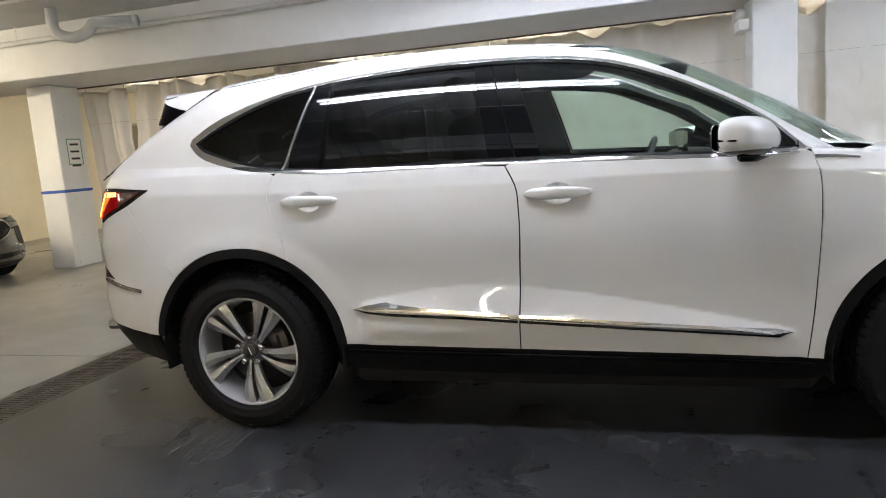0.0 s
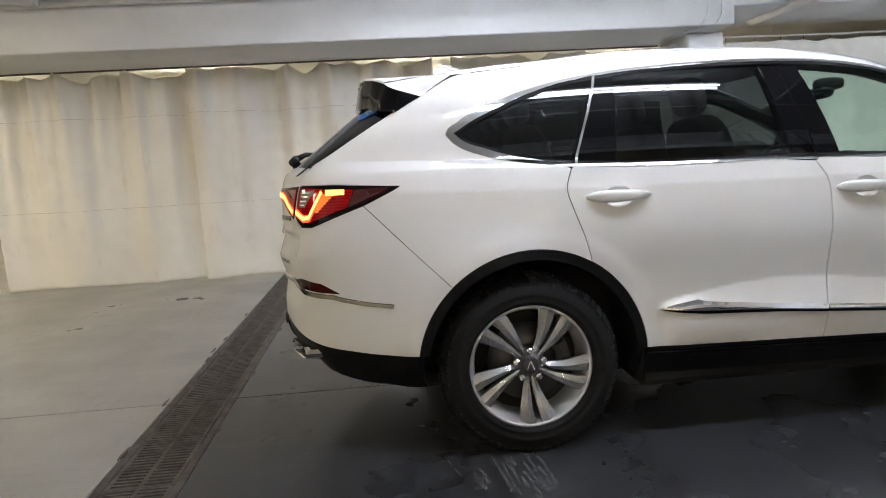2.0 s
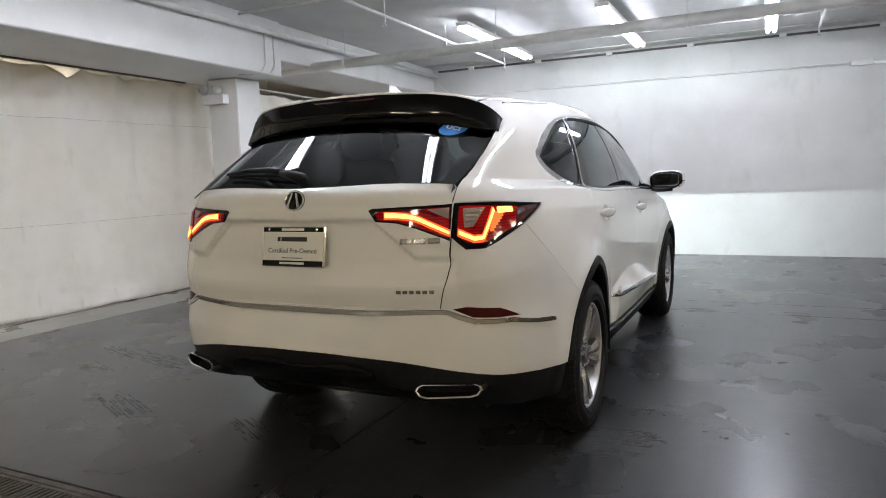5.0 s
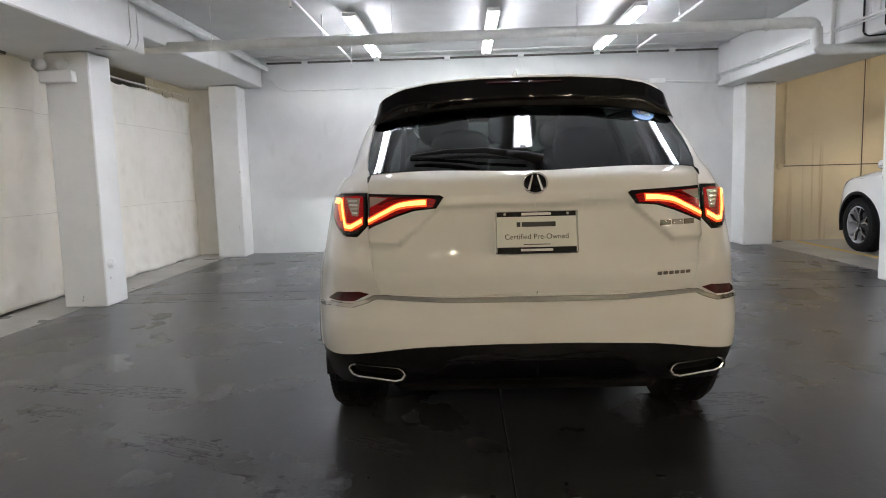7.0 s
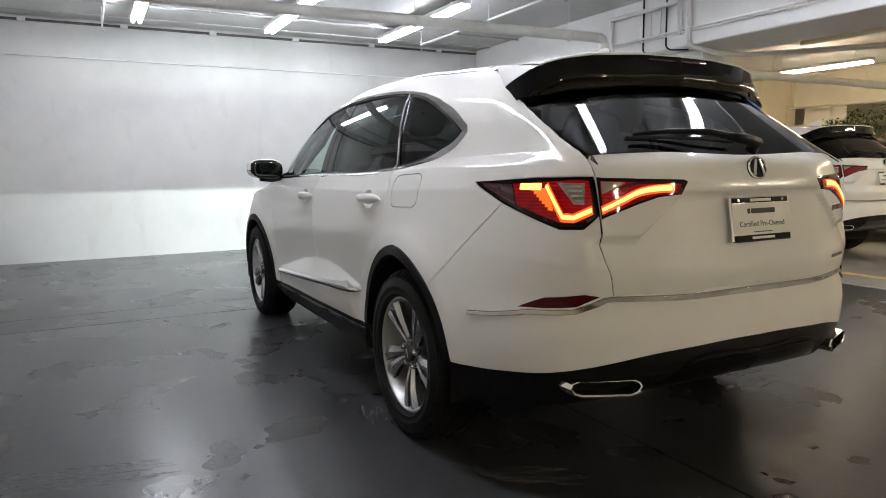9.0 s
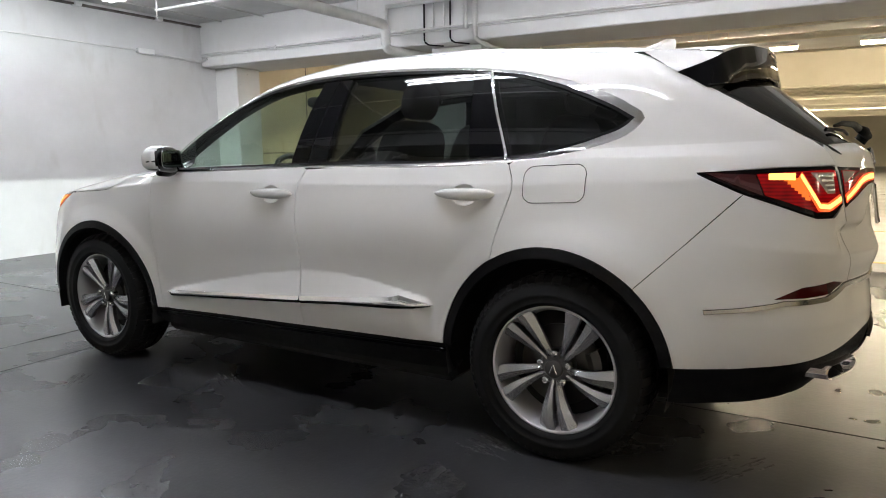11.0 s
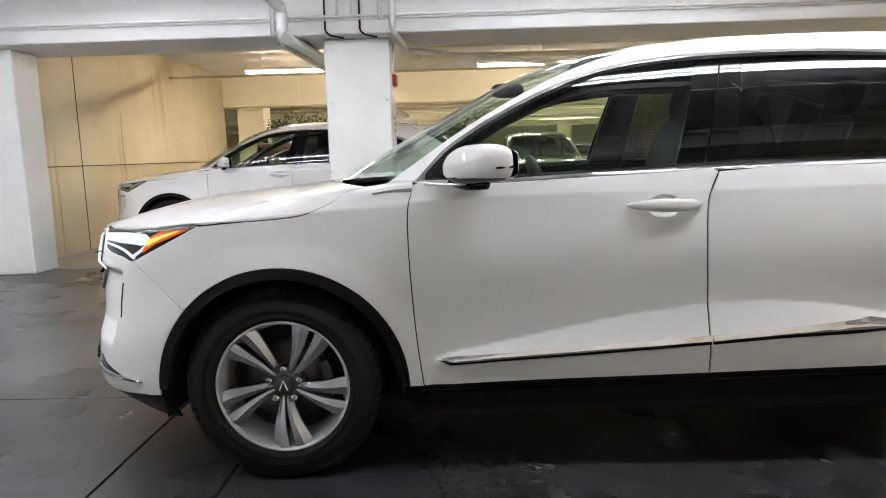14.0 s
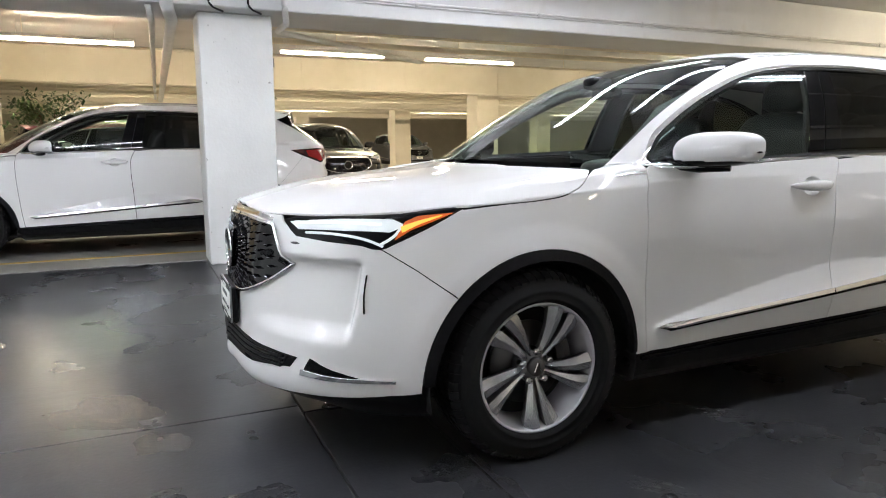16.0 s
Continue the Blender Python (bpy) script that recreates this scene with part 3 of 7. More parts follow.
def at(uv):
    """Place and normal of the skin."""
    i, j = np.interp(uv[0], UM, range(GU)), np.interp(uv[1], VM, range(GV))
    i0, j0 = min(int(i), GU - 2), min(int(j), GV - 2)
    s, t = i - i0, j - j0
    def mixed(A):
        return (A[j0, i0] * (1 - s) + A[j0, i0 + 1] * s) * (1 - t) + (A[j0 + 1, i0] * (1 - s) + A[j0 + 1, i0 + 1] * s) * t
    n = Vector(mixed(NORM))
    return Vector(mixed(GRID)), n.normalized()


def dense(points, step=0.02):
    """A polyline with points no more than step apart."""
    out = []
    for a, b in zip(points, points[1:]):
        k = max(1, int(math.dist(a, b) / step))
        out += [tuple(a[c] + (b[c] - a[c]) * i / k for c in range(len(a))) for i in range(k)]
    return out + [tuple(points[-1])]


def line(fn, *points, step=0.02):
    return [fn(*p) for p in dense(points, step)]


def curve_line(fn, *points, n=8):
    return [fn(*p) for p in hermite([tuple(map(float, p)) for p in points], n)]


def arch(cx, cz, r, a0, a1, n=26):
    return [S(cx + r * math.cos(radians(a0 + (a1 - a0) * k / n)), cz + r * math.sin(radians(a0 + (a1 - a0) * k / n))) for k in range(n + 1)]


def inside(poly, x, y):
    c = False
    for (x0, y0), (x1, y1) in zip(poly, poly[1:] + poly[:1]):
        if (y0 > y) != (y1 > y) and x < (x1 - x0) * (y - y0) / (y1 - y0) + x0:
            c = not c
    return c


def within(poly, q):
    """Which of many points lie in a loop."""
    p = np.array(poly)
    r = np.roll(p, -1, axis=0)
    out = np.zeros(len(q), bool)
    for (xa, ya), (xb, yb) in zip(p, r):
        if ya != yb:
            out ^= ((ya > q[:, 1]) != (yb > q[:, 1])) & (q[:, 0] < (xb - xa) * (q[:, 1] - ya) / (yb - ya) + xa)
    return out


def offset_loop(pts, d):
    """A closed loop moved outwards by d in its plane."""
    n = len(pts)
    area = sum(pts[i][0] * pts[(i + 1) % n][1] - pts[(i + 1) % n][0] * pts[i][1] for i in range(n))
    sg = 1 if area > 0 else -1
    out = []
    for i in range(n):
        a, b, c = pts[i - 1], pts[i], pts[(i + 1) % n]
        t = Vector((c[0] - a[0], c[1] - a[1]))
        if t.length < 1e-9:
            out.append(b)
            continue
        t.normalize()
        out.append((b[0] + sg * t.y * d, b[1] - sg * t.x * d))
    return out


def panel_mesh(name, loop, material, mirrored=0, h=0.03, lift=0.0, depth=0.010, gap=0.0034, holes=(), pane=None):
    """A sheet of the skin within a loop of skin coordinates, with turned-in edges. mirrored: 0 this side, 1 the other side, 2 both halves in one."""
    loop = [tuple(p) for p in loop]
    clean = [loop[0]]
    for p in loop[1:]:
        if math.dist(p, clean[-1]) > 0.002:
            clean.append(p)
    if math.dist(clean[0], clean[-1]) < 0.002:
        clean.pop()
    if gap:
        mid = {UM[0], UM[-1]}
        moved = offset_loop(clean, -gap)
        clean = [(p[0] if p[0] in mid and mirrored == 2 else q[0], q[1]) for p, q in zip(clean, moved)]
    loops = [clean] + [list(hl) for hl in holes]
    pts, edges = [], []
    for lp in loops:
        b = len(pts)
        pts += lp
        edges += [(b + i, b + (i + 1) % len(lp)) for i in range(len(lp))]
    x0, x1 = min(p[0] for p in clean), max(p[0] for p in clean)
    y0, y1 = min(p[1] for p in clean), max(p[1] for p in clean)
    border = np.array(pts)
    gy = np.arange(y0 + h * 0.5, y1, h * 0.87)
    cand = np.array([(x, y) for k, y in enumerate(gy) for x in np.arange(x0 + h * (0.25 + 0.5 * (k % 2)), x1, h)]).reshape(-1, 2)
    if len(cand):
        ok = within(clean, cand)
        for hl in holes:
            ok &= ~within(list(hl), cand)
        cand = cand[ok]
        for chunk in np.array_split(cand, len(cand) // 2000 + 1):
            if len(chunk):
                far = np.min((border[None, :, 0] - chunk[:, None, 0]) ** 2 + (border[None, :, 1] - chunk[:, None, 1]) ** 2, axis=1) > (0.45 * h) ** 2
                pts += [tuple(p) for p in chunk[far]]
    out = delaunay_2d_cdt([Vector(p) for p in pts], edges, [], 1, 1e-6)
    V2 = out[0]
    T2 = list(out[2])
    if holes:
        mid = np.array([[sum(V2[i][k] for i in t) / 3 for k in (0, 1)] for t in T2])
        drop = np.zeros(len(T2), bool)
        for hl in holes:
            drop |= within(list(hl), mid)
        T2 = [t for t, d in zip(T2, drop) if not d]
    place, normal = [], []
    for p in V2:
        q, n = at(p)
        if pane:
            q, n = pane(q)
        q = q + n * lift
        place.append(q)
        normal.append(n)
    faces = []
    for t in T2:
        a, b, c = (place[i] for i in t)
        faces.append(tuple(t) if (b - a).cross(c - a).dot(normal[t[0]]) > 0 else tuple(reversed(t)))
    count = {}
    for f in faces:
        for a, b in zip(f, f[1:] + f[:1]):
            count[(a, b)] = count.get((a, b), 0) + 1
    rim = [e for e in count if (e[1], e[0]) not in count]
    if mirrored == 2:
        rim = [(a, b) for a, b in rim if not (abs(place[a].y) < 1e-4 and abs(place[b].y) < 1e-4)]
    used, top = {}, []
    if depth:
        ring = {}
        for a, b in rim:
            e = (place[b] - place[a])
            o = e.cross(normal[a])
            o = o.normalized() if o.length > 1e-9 else normal[a]
            for i in (a, b):
                ring.setdefault(i, []).append(o)
        edge_top, edge_low = {}, {}
        for i, os in ring.items():
            o = sum(os, Vector()).normalized() if sum(os, Vector()).length > 1e-6 else os[0]
            edge_top[i] = len(place)
            place.append(place[i] - normal[i] * 0.0012 + o * 0.0004)
            normal.append((o + normal[i] * 0.5).normalized())
            edge_low[i] = len(place)
            place.append(place[i] - normal[i] * depth)
            normal.append(o)
        for a, b in rim:
            faces.append((a, edge_top[a], edge_top[b], b))
            faces.append((edge_top[a], edge_low[a], edge_low[b], edge_top[b]))
    if mirrored == 1:
        place = [Vector((p.x, -p.y, p.z)) for p in place]
        normal = [Vector((n.x, -n.y, n.z)) for n in normal]
        faces = [tuple(reversed(f)) for f in faces]
    if mirrored == 2:
        n = len(place)
        weld = {i: (i if abs(p.y) < 1e-4 else i + n) for i, p in enumerate(place)}
        place = place + [Vector((p.x, -p.y, p.z)) for p in place]
        normal = normal + [Vector((q.x, -q.y, q.z)) for q in normal]
        faces = faces + [tuple(reversed([weld[i] for i in f])) for f in faces]
    keep = sorted({i for f in faces for i in f})
    where = {o: i for i, o in enumerate(keep)}
    me = bpy.data.meshes.new(name)
    me.from_pydata([place[i] for i in keep], [], [[where[i] for i in f] for f in faces])
    me.polygons.foreach_set("use_smooth", [True] * len(me.polygons))
    me.normals_split_custom_set_from_vertices([normal[i] for i in keep])
    me.materials.append(material)
    return me


def side_pane(p):
    """One smooth barrel-shaped sheet for all the side glass, set in behind the belt."""
    x, u = p.x, p.z - 1.37
    y = .8085 - .0344 * x - .400 * u - .0275 * x * x - .55 * u * u - .0795 * x * u + .0044 * x**3 - .0421 * x * x * u
    dx = -.0344 - .0550 * x - .0795 * u + .0132 * x * x - .0842 * x * u
    du = -.400 - 1.10 * u - .0795 * x - .0421 * x * x
    return Vector((x, y, p.z)), Vector((-dx, 1, -du)).normalized()


def rear_pane(p):
    """The rear glass as one smooth sheet."""
    y, u = p.y, p.z - 1.39
    x = -2.2203 + 1.2032 * u + .1105 * y * y + .472 * u * u + .6956 * y**4 + 1.3067 * y * y * u
    dy = .2210 * y + 2.7824 * y**3 + 2.6134 * y * u
    du = 1.2032 + .944 * u + 1.3067 * y * y
    return Vector((x, y, p.z)), Vector((-1, dy, du)).normalized()


class Car:
    """One car: its root object and the materials that its copies may change."""

    def __init__(self, name, label):
        self.root = thing(name, label, "car")

    def panel(self, name, loop, material, sides="pair", parent=None, label="", **more):
        made = []
        for m in {"pair": (0, 1), "left": (0,), "right": (1,), "whole": (2,)}[sides]:
            ob = new(name, panel_mesh(name, loop, material, m, **more))
            up = parent[m if len(parent) > 1 else 0] if isinstance(parent, (list, tuple)) else parent
            ob.parent = up or self.root
            made.append(tagged(ob, label))
        return made


# ---- outlines of the body's panels ----
GLASS_UP = [(.88, 1.158), (.80, 1.238), (.71, 1.300), (.58, 1.375), (.40, 1.460), (.25, 1.515), (.12, 1.545), (-.05, 1.568), (-.24, 1.578), (-.72, 1.576), (-1.07, 1.552), (-1.28, 1.518), (-1.45, 1.472), (-1.62, 1.405), (-1.705, 1.355)]
GLASS_DOWN = [(-1.715, 1.335), (-1.68, 1.298), (-1.56, 1.245), (-1.40, 1.208), (-1.22, 1.188), (-.17, 1.162), (.31, 1.145), (.80, 1.134), (.88, 1.138)]
up_line = [tuple(p) for p in hermite(GLASS_UP, 5)]
down_line = [tuple(p) for p in hermite(GLASS_DOWN, 5)]
WINDOW = up_line + down_line
WINDOW_OUT = offset_loop(WINDOW, 0.011)
WINDOW_SLIM = offset_loop(WINDOW, -0.020)
WINDOW = [tuple(a[c] + (b[c] - a[c]) * min(1, max(0, (-1.22 - a[0]) / .35)) for c in (0, 1)) for a, b in zip(WINDOW, WINDOW_SLIM)]
out_up, out_down = WINDOW_OUT[:len(up_line)], WINDOW_OUT[len(up_line):]


def clip(loop, p, q):
    """The part of a flat loop on the left of the line from p to q."""
    def side(a):
        return (q[0] - p[0]) * (a[1] - p[1]) - (q[1] - p[1]) * (a[0] - p[0])
    out = []
    for a, b in zip(loop, loop[1:] + loop[:1]):
        sa, sb = side(a), side(b)
        if sa >= 0:
            out.append(a)
        if sa * sb < 0:
            t = sa / (sa - sb)
            out.append((a[0] + (b[0] - a[0]) * t, a[1] + (b[1] - a[1]) * t))
    return out


def flat(loop, step=0.02):
    return line(S, *(loop + loop[:1]), step=step)[:-1]


FRONT_ARCH, REAR_ARCH = (1.44, .35, .487), (-1.425, .375, .487)
seam_front = [(.925, 1.118), (.942, 1.05), (.946, .90), (.94, .75), (.922, .5), (.905, .352)]
seam_mid = [(-.195, 1.142), (-.155, 1.06), (-.145, .95), (-.155, .7), (-.17, .387)]
seam_rear = [(-1.235, 1.168), (-1.262, 1.09), (-1.24, 1.0), (-1.205, .90), (-1.178, .795)]
curve = lambda pts, n=6: [tuple(p) for p in hermite(pts, n)]
front_c, mid_c, rear_c = curve(seam_front), curve(seam_mid), curve(seam_rear)


def belt_between(x0, x1):
    """The belt line's lower edge between two stations, front to rear."""
    pts = sorted(p for p in out_down if x0 < p[0] < x1)
    return pts[::-1]


def circle(a, r, a0, a1, n=30):
    return [(a[0] + r * math.cos(radians(a0 + (a1 - a0) * k / n)), a[1] + r * math.sin(radians(a0 + (a1 - a0) * k / n))) for k in range(n + 1)]


def ang(a, p):
    return math.degrees(math.atan2(p[1] - a[1], p[0] - a[0]))


front_door = front_c[::-1] + belt_between(-.19, .92) + mid_c
end_rear_arch = (-.94, .405)
rear_door = mid_c[::-1] + belt_between(-1.23, -.20) + rear_c + circle(REAR_ARCH, .481, ang(REAR_ARCH, (-1.178, .795)), ang(REAR_ARCH, end_rear_arch))
LAMP_TIP, LAMP_LOW = (-1.93, 1.137), (-2.30, .99)
bumper_rear_c = [(-1.757, .730), (-1.92, .895), (-2.085, 1.066)]

# ---- the white car ----
car = Car("car", "white midsize suv with chrome trim, parked with its lamps lit")
white = PAINT


def ellipse(cx, cz, a, b, n=28):
    return [(cx + a * math.cos(k * math.tau / n), cz + b * math.sin(k * math.tau / n)) for k in range(n)]


HANDLES = ((.012, 1.022), (-1.055, 1.045))
doors = car.panel("front_door", flat(front_door), white, h=0.018, holes=[[S(*p) for p in ellipse(.012, 1.022, .060, .043)]])
doors_r = car.panel("rear_door", flat(rear_door), white, h=0.018, holes=[[S(*p) for p in ellipse(-1.055, 1.045, .060, .043)]])
fender = front_c + [(.94, .352)] + circle(FRONT_ARCH, .481, ang(FRONT_ARCH, (.953, .352)), ang(FRONT_ARCH, (1.80, .683)))
fender_top = curve_line(D, (1.74, .894, .984), (1.55, .909, .999), (1.42, .919, 1.008), (1.336, .920, 1.019), (1.25, .906, 1.050), (1.18, .863, 1.090), (1.10, .800, 1.118), (1.03, .77, 1.124))
car.panel("front_fender", line(S, *fender) + line(S, (1.80, .683), (1.92, .775), (2.03, .850), (1.88, .92), (1.745, .987)) + fender_top + line(D, (1.02, .77, 1.125), (.925, .87, 1.128)), white, h=0.02, gap=0.0022)

roof_side = [UV(u, 10.0) for u in np.arange(9.2, 2.99, -0.1)]
pillar_side = [UV(3.0, v) for v in np.arange(9.9, 6.99, -0.1)]
tail_up = line(S, (-2.085, 1.066), LAMP_TIP) + line(S, LAMP_TIP, (-2.20, 1.158), (-2.33, 1.160)) + curve_line(D, (-2.365, .655, 1.165), (-2.325, .66, 1.23), (-2.22, .678, 1.30), (-2.05, .682, 1.40), (-1.90, .668, 1.48), (-1.78, .645, 1.55), (-1.68, .61, 1.598))
side_loop = line(S, *rear_c) + line(S, *circle(REAR_ARCH, .481, ang(REAR_ARCH, (-1.178, .795)), ang(REAR_ARCH, (-1.757, .730)))) + line(S, *bumper_rear_c) + tail_up + roof_side + pillar_side + line(D, (1.0, .78, 1.127), (.935, .855, 1.125)) + line(S, *(out_up[2:] + [p for p in out_down if p[0] < -1.235]))
car.panel("body_side", side_loop, white, h=0.022, gap=0.0020)
car.panel("roof", [UV(u, 9.75) for u in np.arange(0, 3.01, 0.1)] + [UV(3, v) for v in (9.85, 9.95)] + [UV(u, 10) for u in np.arange(3, 9.21, 0.1)] + [UV(u, 10 + (u - 9.2) * .05) for u in np.arange(9.3, 12.01, 0.1)] + [UV(12, v) for v in np.arange(10.2, 12.01, 0.1)] + [UV(u, 12) for u in np.arange(11.9, -.01, -0.2)] + [UV(0, v) for v in np.arange(11.9, 9.75, -0.1)], white, "whole", h=0.04, depth=0, gap=0)
hood_loop = [UV(0, v) for v in np.arange(7.0, 5.15, -0.08)] + curve_line(D, (2.38, .10, .972), (2.34, .38, .972), (2.26, .53, .968), (2.1, .70, .975), (1.95, .80, .98), (1.74, .880, .995)) + curve_line(D, (1.72, .887, .992), (1.55, .907, 1.001), (1.42, .917, 1.010), (1.336, .918, 1.021), (1.25, .904, 1.052), (1.18, .860, 1.092), (1.12, .79, 1.118)) + line(D, (1.11, .76, 1.118), (1.20, .60, 1.115), (1.27, .40, 1.117), (1.31, .1, 1.12))
car.panel("hood", hood_loop, white, "whole", h=0.02, gap=0.0022)
car.panel("windscreen", [UV(u, 7.06) for u in np.arange(0, 2.91, 0.1)] + [UV(2.9, v) for v in np.arange(7.2, 9.7, 0.1)] + [UV(u, 9.7) for u in np.arange(2.9, -.01, -0.1)] + [UV(0, v) for v in np.arange(9.6, 7.06, -0.1)], GLASS_CLEAR, "whole", label="clear windscreen glass", h=0.06, depth=0.005, gap=0.004)


# front: bumper
front_low = curve_line(D, (1.925, .935, .335), (2.02, .875, .325), (2.19, .745, .305), (2.39, .44, .290), (2.455, .15, .288), (2.465, 0, .288))
lamp_low = line(S, (2.03, .850), (2.06, .853)) + line(D, (2.08, .78, .858), (2.18, .69, .868), (2.28, .57, .885), (2.32, .505, .935))
hood_nose = curve_line(D, (2.32, .49, .962), (2.355, .36, .965), (2.39, .10, .965), (2.40, 0, .965))
bumper_front_loop = line(S, *circle(FRONT_ARCH, .481, ang(FRONT_ARCH, (1.80, .683)), ang(FRONT_ARCH, (1.925, .335)))) + front_low + [UV(0, v) for v in np.arange(1.0, 5.1, 0.08) if .285 < at(UV(0, v))[0].z < .96] + hood_nose[::-1] + lamp_low[::-1] + line(S, (2.03, .850), (1.92, .775), (1.80, .683))
GRILLE_HOLE = curve_line(F, (0, .925), (.30, .925), (.46, .915), n=6) + line(F, (.46, .915), (.555, .775)) + curve_line(F, (.555, .775), (.45, .70), (.25, .63), (0, .615), n=6)
car.panel("front_bumper", bumper_front_loop, white, "whole", h=0.018, gap=0.002)

# rear: bumper, tailgate, glass
hatch_low = [(0, .762), (.3, .762), (.61, .757)]
hatch_side = [(.61, .757), (.635, .86), (.648, .95), (.652, 1.05), (.655, 1.16)]
bumper_top = line(S, *bumper_rear_c) + line(S, (-2.085, 1.066), (-2.2, 1.026), (-2.30, .988)) + line(R, (.76, .985), (.70, .985), (.652, 1.03)) + line(R, *hatch_side[::-1][2:]) + line(R, *hatch_low[::-1])
low_edge = curve_line(S, (-1.905, .452), (-1.985, .455), (-2.09, .463)) + curve_line(R, (.86, .475), (.70, .51), (.45, .555), (.2, .57), (0, .572))
car.panel("rear_bumper", line(S, *circle(REAR_ARCH, .481, ang(REAR_ARCH, (-1.757, .730)), ang(REAR_ARCH, (-1.905, .452)) % 360)) + low_edge + [UV(12, v) for v in np.arange(1.75, 3.1, 0.1) if .574 < at(UV(12, v))[0].z < .76] + bumper_top[::-1], white, "whole", h=0.02, gap=0.0014)
car.panel("lower_rear_bumper", line(S, (-1.905, .45), (-1.89, .36), (-1.87, .31)) + line(D, (-1.9, .89, .315), (-2.25, .73, .355), (-2.37, .4, .385), (-2.385, 0, .39)) + [UV(12, v) for v in np.arange(0.1, 1.8, 0.1) if at(UV(12, v))[0].z < .57] + low_edge[::-1], BLACK_PLASTIC, "whole", h=0.04, lift=-0.004, label="black plastic lower bumper")
hatch_top = line(D, (-2.365, .655, 1.165), (-2.325, .66, 1.23)) + curve_line(D, (-2.32, .645, 1.245), (-2.36, .5, 1.236), (-2.40, .3, 1.228), (-2.412, .1, 1.222), (-2.415, 0, 1.220))
car.panel("tailgate", line(R, *hatch_low) + line(R, *hatch_side) + hatch_top + [UV(12, v) for v in np.arange(6.8, 3.2, -0.1) if at(UV(12, v))[0].z > .77], white, "whole", h=0.010)
rear_glass = hatch_top[2:] + [UV(12, v) for v in np.arange(7.0, 9.8, 0.1)] + [UV(u, 9.8) for u in np.arange(11.9, 9.3, -0.1)] + curve_line(D, (-1.78, .637, 1.55), (-1.90, .660, 1.48), (-2.05, .674, 1.40), (-2.22, .670, 1.30), (-2.325, .652, 1.24))
car.panel("rear_window", rear_glass, GLASS_DARK, "whole", h=0.03, depth=0.005, label="dark privacy glass rear window", pane=rear_pane)

# side glass and its surround
front_glass = clip([(x, z) for x, z in WINDOW], (-.165, 1.56), (-.05, 1.16))
rear_glass_side = clip(clip(WINDOW, (-.27, 1.16), (-.335, 1.56)), (-.995, 1.54), (-1.03, 1.20))
quarter = clip(WINDOW, (-1.205, 1.19), (-1.075, 1.545))
pillar_front = clip(clip(WINDOW, (-.05, 1.16), (-.165, 1.56)), (-.255, 1.56), (-.155, 1.16))
pillar_back = clip(clip(WINDOW, (-.16, 1.16), (-.26, 1.56)), (-.335, 1.56), (-.27, 1.16))
pillar_c = clip(clip(WINDOW, (-1.03, 1.20), (-.995, 1.54)), (-1.068, 1.545), (-1.198, 1.19))
for nm, lp, mt, lb in (("front_door_glass", front_glass, GLASS_CLEAR, "clear side glass"), ("rear_door_glass", rear_glass_side, GLASS_DARK, "dark privacy glass"), ("quarter_glass", quarter, GLASS_DARK, "dark privacy glass"), ("door_pillar_cover", pillar_front, GLOSS_BLACK, "gloss black pillar cover"), ("door_pillar_cover", pillar_back, GLOSS_BLACK, "gloss black pillar cover"), ("door_pillar_cover", pillar_c, GLOSS_BLACK, "gloss black pillar cover")):
    if len(lp) > 2:
        car.panel(nm, flat(lp, 0.03), mt, label=lb, h=0.04, lift=0.002 if "pillar" in nm else 0.0, depth=0.004, gap=0.001, pane=side_pane)
car.panel("window_chrome", flat(WINDOW_OUT), CHROME, label="chrome window surround", h=0.03, lift=0.002, depth=0.008, gap=0.001, holes=[flat(WINDOW)])
car.panel("window_seal", flat(offset_loop(WINDOW, -.001)), BLACK_PLASTIC, label="black rubber window seal", h=0.03, lift=-0.001, depth=0.04, gap=0, holes=[flat(offset_loop(WINDOW, -.012))])
divider = [(-1.210, 1.19), (-1.200, 1.19), (-1.068, 1.55), (-1.078, 1.55)]
car.panel("window_divider", flat(divider), CHROME, label="chrome window divider", lift=0.0, depth=0.006, gap=0)

# black cladding: arches and sills
for (c, a0, a1) in ((FRONT_ARCH, 2, 178), (REAR_ARCH, 4, 170)):
    outer = circle(c, .478, a0, a1, 60)
    inner = circle(c, .440, a1, a0, 60)
    car.panel("wheel_arch_trim", line(S, *(outer + inner)), BLACK_PLASTIC, label="matt black wheel arch cladding", h=0.03, lift=0.004, depth=0.03, gap=0)
sill = [(.92, .350), (-.17, .385), (-.94, .402), (-.985, .402), (-1.0, .30), (-.9, .275), (.9, .262), (1.0, .30), (.955, .35)]
car.panel("sill", flat(sill), BLACK_PLASTIC, label="matt black side sill", h=0.04, lift=-0.006, depth=0.04, gap=0)
top_r = [(-.895, .566), (-.80, .582), (-.735, .593), (-.70, .584), (-.40, .557), (-.172, .538)]
low_r = [(-.172, .507), (-.40, .524), (-.70, .538), (-.80, .549), (-.88, .560)]
mid_r = [(-.172, .519), (-.40, .537), (-.70, .553), (-.80, .560), (-.885, .564)]
top_f = [(-.164, .538), (.3, .501), (.80, .463), (.855, .453)]
low_f = [(.80, .441), (.3, .474), (-.164, .507)]
mid_f = [(.80, .450), (.3, .485), (-.164, .519)]
